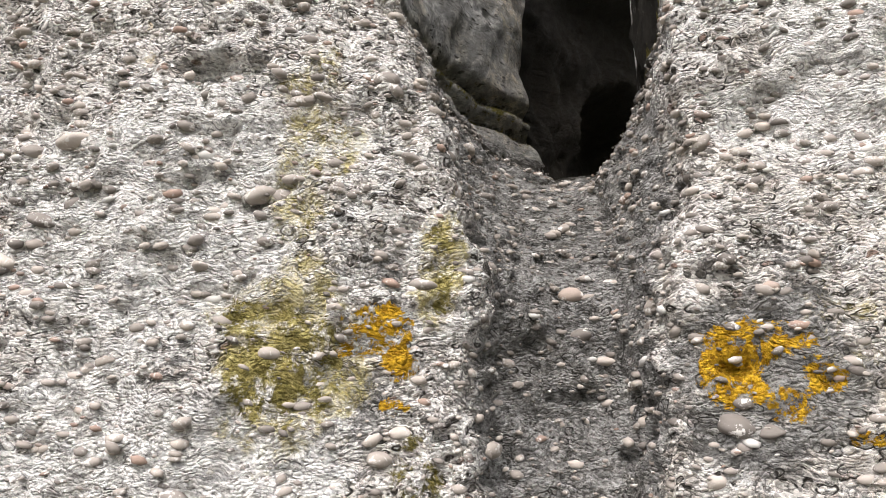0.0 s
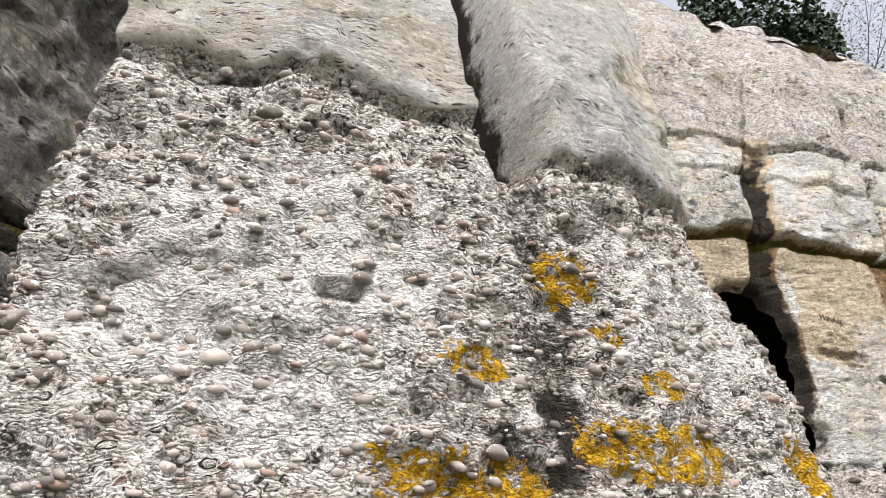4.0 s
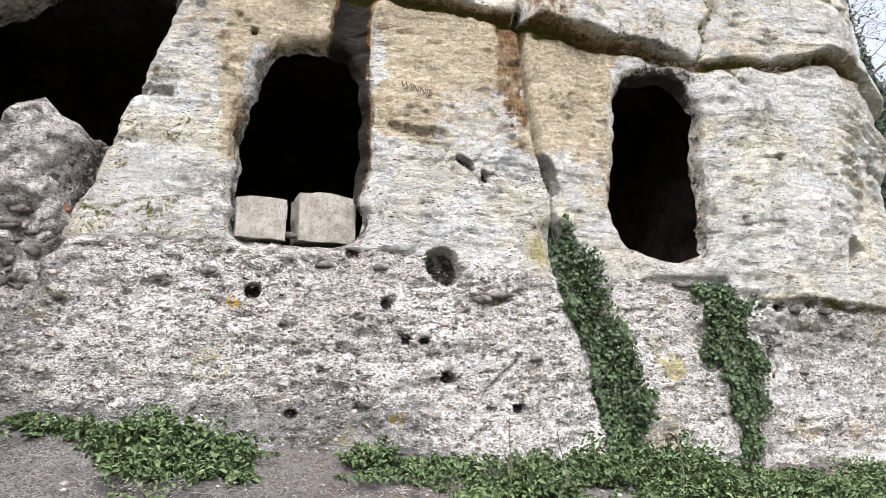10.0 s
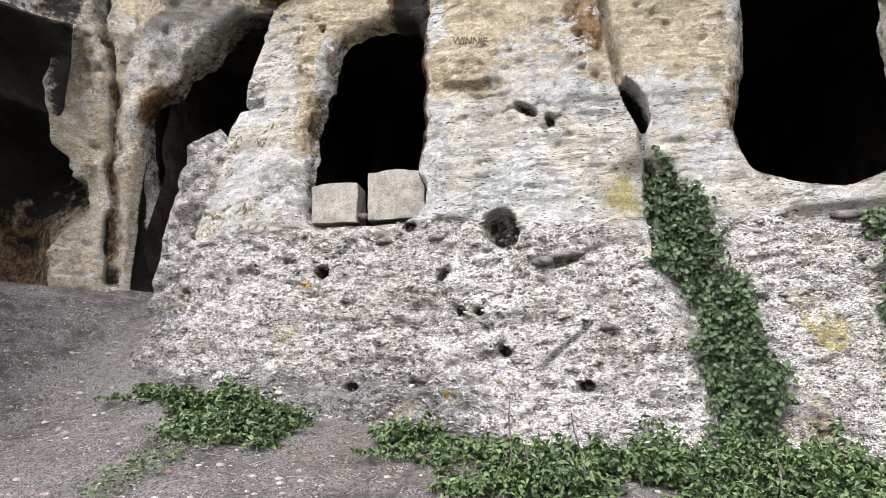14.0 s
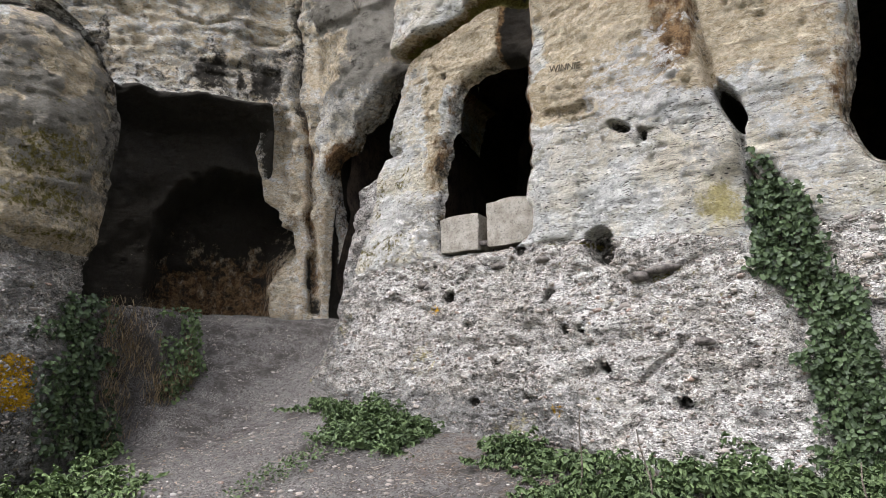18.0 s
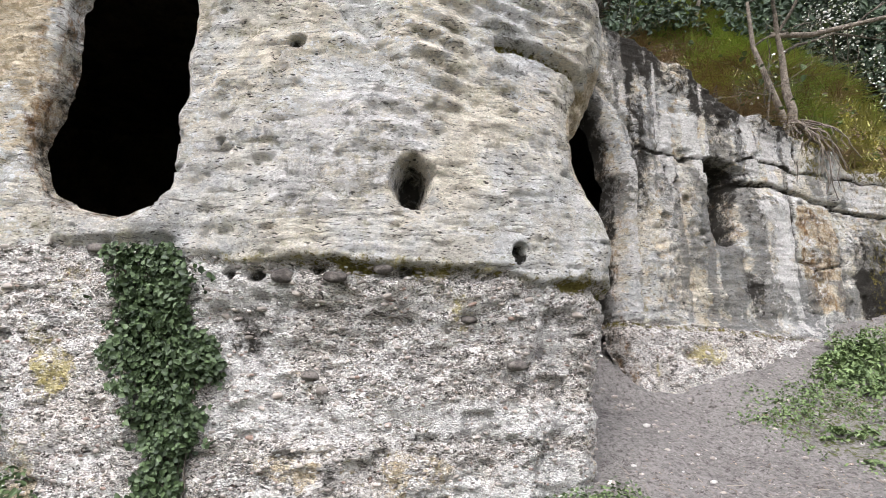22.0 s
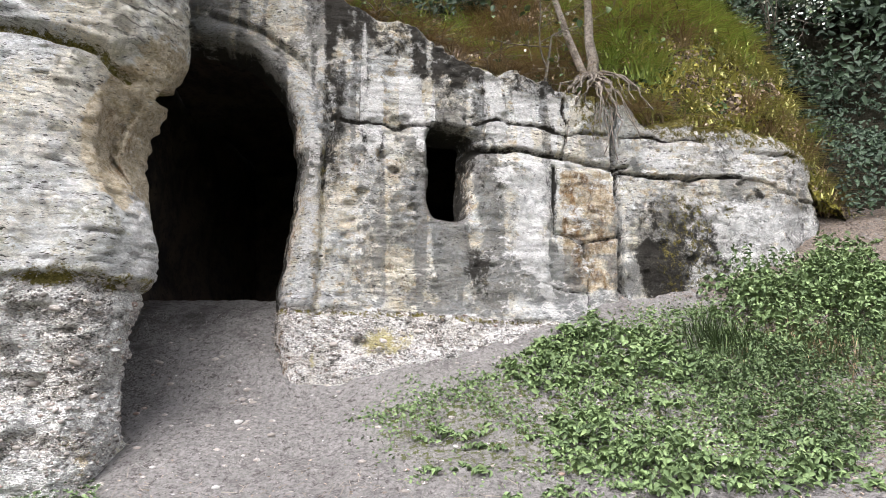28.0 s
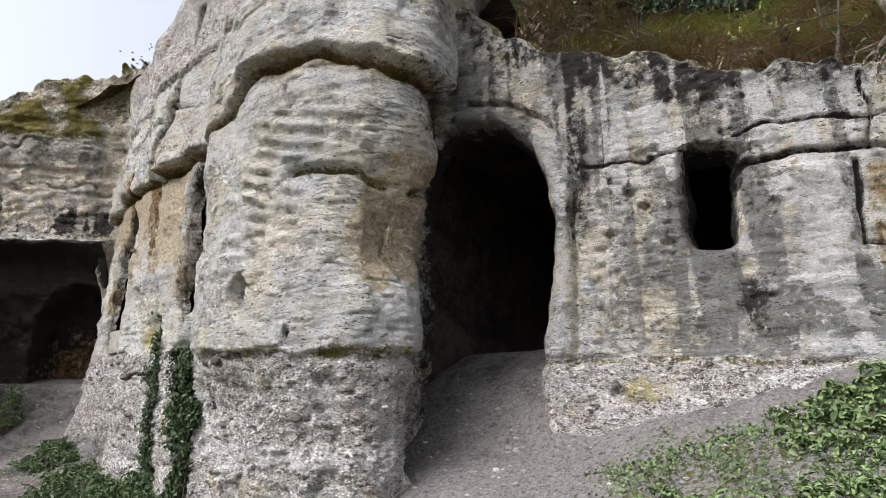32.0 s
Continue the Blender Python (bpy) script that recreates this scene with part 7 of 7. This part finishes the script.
def rubble_wall():
    """The stub of mortared rubble in the mouth of the left cave."""
    ob = tagged(new("ruined_wall"), "ruined stub of mortared rubble walling in the cave mouth", "wall")
    rng = np.random.default_rng(801)
    n = 110
    u, w = np.meshgrid(np.linspace(-1, 1, n), np.linspace(0, 1, n))
    u, w = u.ravel(), w.ravel()
    top = np.interp(u, (-1, -0.55, -0.2, 0.2, 1), (3.95, 4.10, 3.95, 3.88, 3.92))
    z = 2.0 + (top - 2.0) * w
    left = np.interp(z, (2.3, 3.2, 4.1), (3.22, 3.32, 3.55))
    x = left + (u + 1) / 2 * (4.55 - left)
    y = 4.92 + 0.28 * ((u + 1) / 2) ** 1.5 - 0.02 * w
    p = np.stack([x, y, z], 1)
    y = y + 0.07 * fbm(p, 3, 3, 805) + 0.035 * fbm(p, 9, 3, 807) - 0.030 * lumps(p, 0.17, 809, 1.4) - 0.016 * lumps(p, 0.08, 811, 1.4) + 0.12 * sstep(0.93, 1.0, w) + 0.30 * sstep(-0.86, -1.0, u) + 0.24 * sstep(-0.05, 0.4, u) * sstep(0.12, 0.3, w)
    front = np.stack([x, y, z], 1)
    # the recessed right half has its shade painted into the colour
    dark = 0.58 * sstep(-0.15, 0.35, u) * sstep(0.05, 0.2, w)
    skin = {"conglo": np.full(2 * n * n, 0.75), "grey": np.full(2 * n * n, 0.40), "stain_shade": np.r_[dark, dark + 0.3]}
    back = np.stack([x, y * 0 + 5.55, z - 0.05 * w], 1)
    f = grid_faces(n, n)
    V, F = [front, back], [f, f[:, ::-1] + n * n]
    rim = np.r_[np.arange(n * (n - 1), n * n), ]
    F.append(np.stack([rim[:-1], rim[1:], rim[1:] + n * n, rim[:-1] + n * n], 1))
    edge = np.arange(0, n * n, n)
    F.append(np.stack([edge[:-1] + n * n, edge[1:] + n * n, edge[1:], edge[:-1]], 1))
    part("mortar_core", mesh_from("mortar_core", np.concatenate(V), np.concatenate(F), ROCK, skin), ob, "grey crumbling lime mortar core")
    kinds = [mesh_from("rubble_stone", v, fc, RUBBLE) for v, fc in SHAPES]
    brick = mesh_from("rubble_stone", SHAPES[0][0] * (1, 1, 1.2), SHAPES[0][1], RED_BRICK)
    for k in range(150):
        uu, ww = rng.uniform(0.30, 0.98), rng.uniform(0.10, 0.97)
        zt = 2.3 + (3.92 - 2.3) * ww
        lx = np.interp(zt, (2.3, 3.2, 4.1), (3.22, 3.32, 3.55))
        s = rng.uniform(0.02, 0.065)
        red = 0.50 < uu < 0.70 and 0.38 < ww < 0.58
        q = part("rubble_stone", brick if red else kinds[k % 8], ob, "red brick fragment" if red else "")
        q.matrix_basis = Matrix.Translation((lx + uu * (4.5 - lx), 4.95 + 0.28 * uu ** 1.5 + 0.22 * float(sstep(0.48, 0.70, uu)) * float(sstep(0.12, 0.3, ww)), zt)) @ Euler((rng.normal() * 0.6, rng.normal() * 0.5, rng.normal() * 0.6)).to_matrix().to_4x4() @ Matrix.Diagonal((s * (1.5 if red else 1.1), s, s * (0.7 if red else 1.25), 1))


RUBBLE = plain("rubble_stone", (0.07, 0.06, 0.055), (0.22, 0.195, 0.175), 12, 0.95, 0.7)
RED_BRICK = plain("red_brick", (0.16, 0.055, 0.035), (0.30, 0.13, 0.085), 14, 0.95, 0.6)
BLOCK_STONE = plain("dressed_stone", (0.24, 0.215, 0.18), (0.37, 0.34, 0.295), 9, 0.92, 0.6)
rubble_wall()


def stone_block(x0, x1, z0, z1, y, depth, seed, label, crown=0.02, slant=0.0):
    bm = bmesh.new()
    bmesh.ops.create_cube(bm, size=1.0)
    bmesh.ops.subdivide_edges(bm, edges=bm.edges, cuts=13, use_grid_fill=True)
    for v in bm.verts:
        q = np.array(v.co[:])
        r = np.abs(q) * 2
        q = q * (1 - 0.02 * (np.maximum(r[[1, 2, 0]], r[[2, 0, 1]]) ** 30))
        zz = q[2] * (z1 - z0) + (crown * (1 - (2 * q[0]) ** 2) + slant * q[0] if q[2] > 0.3 else 0)
        w = np.array([q[0] * (x1 - x0), q[1] * depth, zz])
        w = w + 0.010 * noise.noise_vector(Vector(w) * 6 + Vector((seed, 0, 0))) + 0.006 * np.array(noise.noise_vector(Vector(w) * 19 + Vector((seed, 3, 0))))
        v.co = w
    me = bpy.data.meshes.new("stone_block")
    bm.to_mesh(me)
    bm.free()
    me.materials.append(BLOCK_STONE)
    for q in me.polygons:
        q.use_smooth = True
    me.set_sharp_from_angle(angle=radians(38))
    ob = tagged(new("stone_block", me), label, "stone block", "blocks on the window ledge")
    ob.location = ((x0 + x1) / 2, y + depth / 2, (z0 + z1) / 2)


stone_block(5.155, 5.515, 2.815, 3.115, 3.89, 0.28, 1, "squared brownish stone block set in the cave window", 0.015, 0.02)
stone_block(5.595, 6.035, 2.825, 3.185, 3.87, 0.28, 5, "squared pale stone block set in the cave window", 0.03, 0.0)
wedge = part("wedge_stone", mesh_from("wedge_stone", SHAPES[2][0] * 0.05, SHAPES[2][1], RUBBLE))
wedge.location = (5.555, 3.93, 2.87)
tagged(wedge, "small loose stone between the two ledge blocks", "stone")


def inscription():
    """Letters scratched in the rock beside the window."""
    cu = bpy.data.curves.new("carved_letters", "FONT")
    cu.body, cu.size, cu.extrude, cu.space_character = "WINNIE", 0.075, 0.004, 0.95
    ob = new("carved_letters", cu)
    ob.location = (6.27, 3.585, 4.055)
    ob.rotation_euler = (radians(90), radians(10), radians(-9))
    cu.materials.append(plain("scratched_rock", (0.10, 0.08, 0.055), (0.16, 0.125, 0.085), 20))
    tagged(ob, "dark capital letters scratched into the sandstone", "lettering")


inscription()

# loose grit on the path
rng = np.random.default_rng(901)
V, F, base = [], [], 0
for k in range(9000):
    x = rng.uniform(2.0, 17.5)
    y = rng.uniform(0.9, 4.6) if x < 4 or x > 11 else rng.uniform(1.0, 3.1)
    v, f = LOW[k % 8]
    s = 0.004 + 0.022 * rng.uniform() ** 6
    V.append(v * s + (x, y, 0))
    F.append(f + base)
    base += len(v)
V = np.concatenate(V)
cx = V.reshape(-1, 12, 3)[:, :, :2].mean(1)
V[:, 2] += np.repeat(gz(cx[:, 0], cx[:, 1]), 12)
stuff("path_grit", (V, np.concatenate(F)), PEBBLE, "small loose stones scattered on the trodden earth", "stones")
rng = np.random.default_rng(911)
n = 5200
x, y = rng.uniform(14.3, 19.5, n), rng.uniform(1.6, 7.5, n)
k = (sdf(GREEN_BED, x, y) > 0) | (rng.uniform(size=n) < 0.25)
x, y = x[k], y[k]
stuff("leaf_litter", leaves(rng, np.stack([x, y, gz(x, y) + 0.008], 1), np.tile([[0, 0, 2.0]], (len(x), 1)), 0.017), DEAD_LEAF, "brown dead leaves lying on the path", "leaves")
rng = np.random.default_rng(912)
n = 2500
x, y = rng.uniform(2.2, 13.0, n), rng.uniform(0.8, 3.4, n)
stuff("leaf_litter", leaves(rng, np.stack([x, y, gz(x, y) + 0.008], 1), np.tile([[0, 0, 2.0]], (len(x), 1)), 0.014), DEAD_LEAF, "small dead leaves on the trodden earth", "leaves")

# larger stones that stand out of the conglomerate
for k, (sx, sz, wide, tall) in enumerate(((7.03, 2.44, 0.10, 0.035), (6.88, 2.40, 0.06, 0.03), (8.62, 2.60, 0.07, 0.035), (5.75, 2.63, 0.06, 0.03), (9.62, 2.42, 0.055, 0.04), (9.9, 2.41, 0.06, 0.04), (10.15, 2.44, 0.05, 0.035),
                                          (6.15, 2.62, 0.05, 0.03), (7.25, 1.98, 0.05, 0.035), (5.0, 2.55, 0.05, 0.03), (10.62, 2.2, 0.05, 0.03), (9.75, 1.9, 0.045, 0.03), (10.9, 1.95, 0.05, 0.03))):
    i = np.argmin((MAIN.x - sx) ** 2 + (MAIN.z - sz) ** 2 + (MAIN.y > 3.9))
    ob = part("embedded_stone", mesh_from("embedded_stone", SHAPES[k % 8][0] * (wide, 0.06, 1.6 * tall), SHAPES[k % 8][1], RUBBLE), CLIFF, "flat stone standing out of the conglomerate")
    ob.matrix_basis = Matrix.Translation(MAIN.v[i]) @ Euler((0, 0.08 * (k % 3 - 1), math.atan2(-MAIN.nx[i], MAIN.ny[i]) + math.pi)).to_matrix().to_4x4()

# straw and twigs on the earth by the nettles
rng = np.random.default_rng(921)
bits = []
for k in range(1500):
    x = rng.uniform(3.2, 14.0)
    y = float(FOOT(min(x, 11.4))) - rng.uniform(0.2, 2.0) if x < 11.4 else rng.uniform(1.8, 3.2)
    a, ln = rng.uniform(0, 6.28), 0.02 + 0.10 * rng.uniform() ** 2
    xs, ys = x + math.cos(a) * ln * np.linspace(0, 1, 4), y + math.sin(a) * ln * np.linspace(0, 1, 4)
    bits.append(np.stack([xs, ys, gz(xs, ys) + 0.010 + 0.02 * rng.uniform() * np.linspace(0, 1, 4), np.linspace(0.002, 0.001, 4)], 1))
stuff("straw_litter", tubes(bits, 4), leaf_material("straw", (0.11, 0.09, 0.07), (0.36, 0.31, 0.25), 0.9), "dry straw and broken twigs on the trodden earth", "straw")

# pebbles of the conglomerate
scatter_pebbles(NEAR, BUTTRESS, 290, 13000, (0.016, 0.036), (0.004, 0.019), lambda s: (s.attr["conglo"] > 0.5) & (s.x > -1.1) & (s.z > 1.25) & (s.y < 2.3), 1001)
scatter_pebbles(MAIN, CLIFF, 280, 14000, (0.020, 0.036), (0.005, 0.020), lambda s: (s.attr["conglo"] > 0.5) & (s.z > 1.3) & (s.z < 2.9), 1002)
scatter_pebbles(DOORWALL, DOOR_CLIFF, 60, 1800, (0.02, 0.04), (0.006, 0.02), lambda s: (s.attr["conglo"] > 0.5) & (s.z > 1.5), 1003)
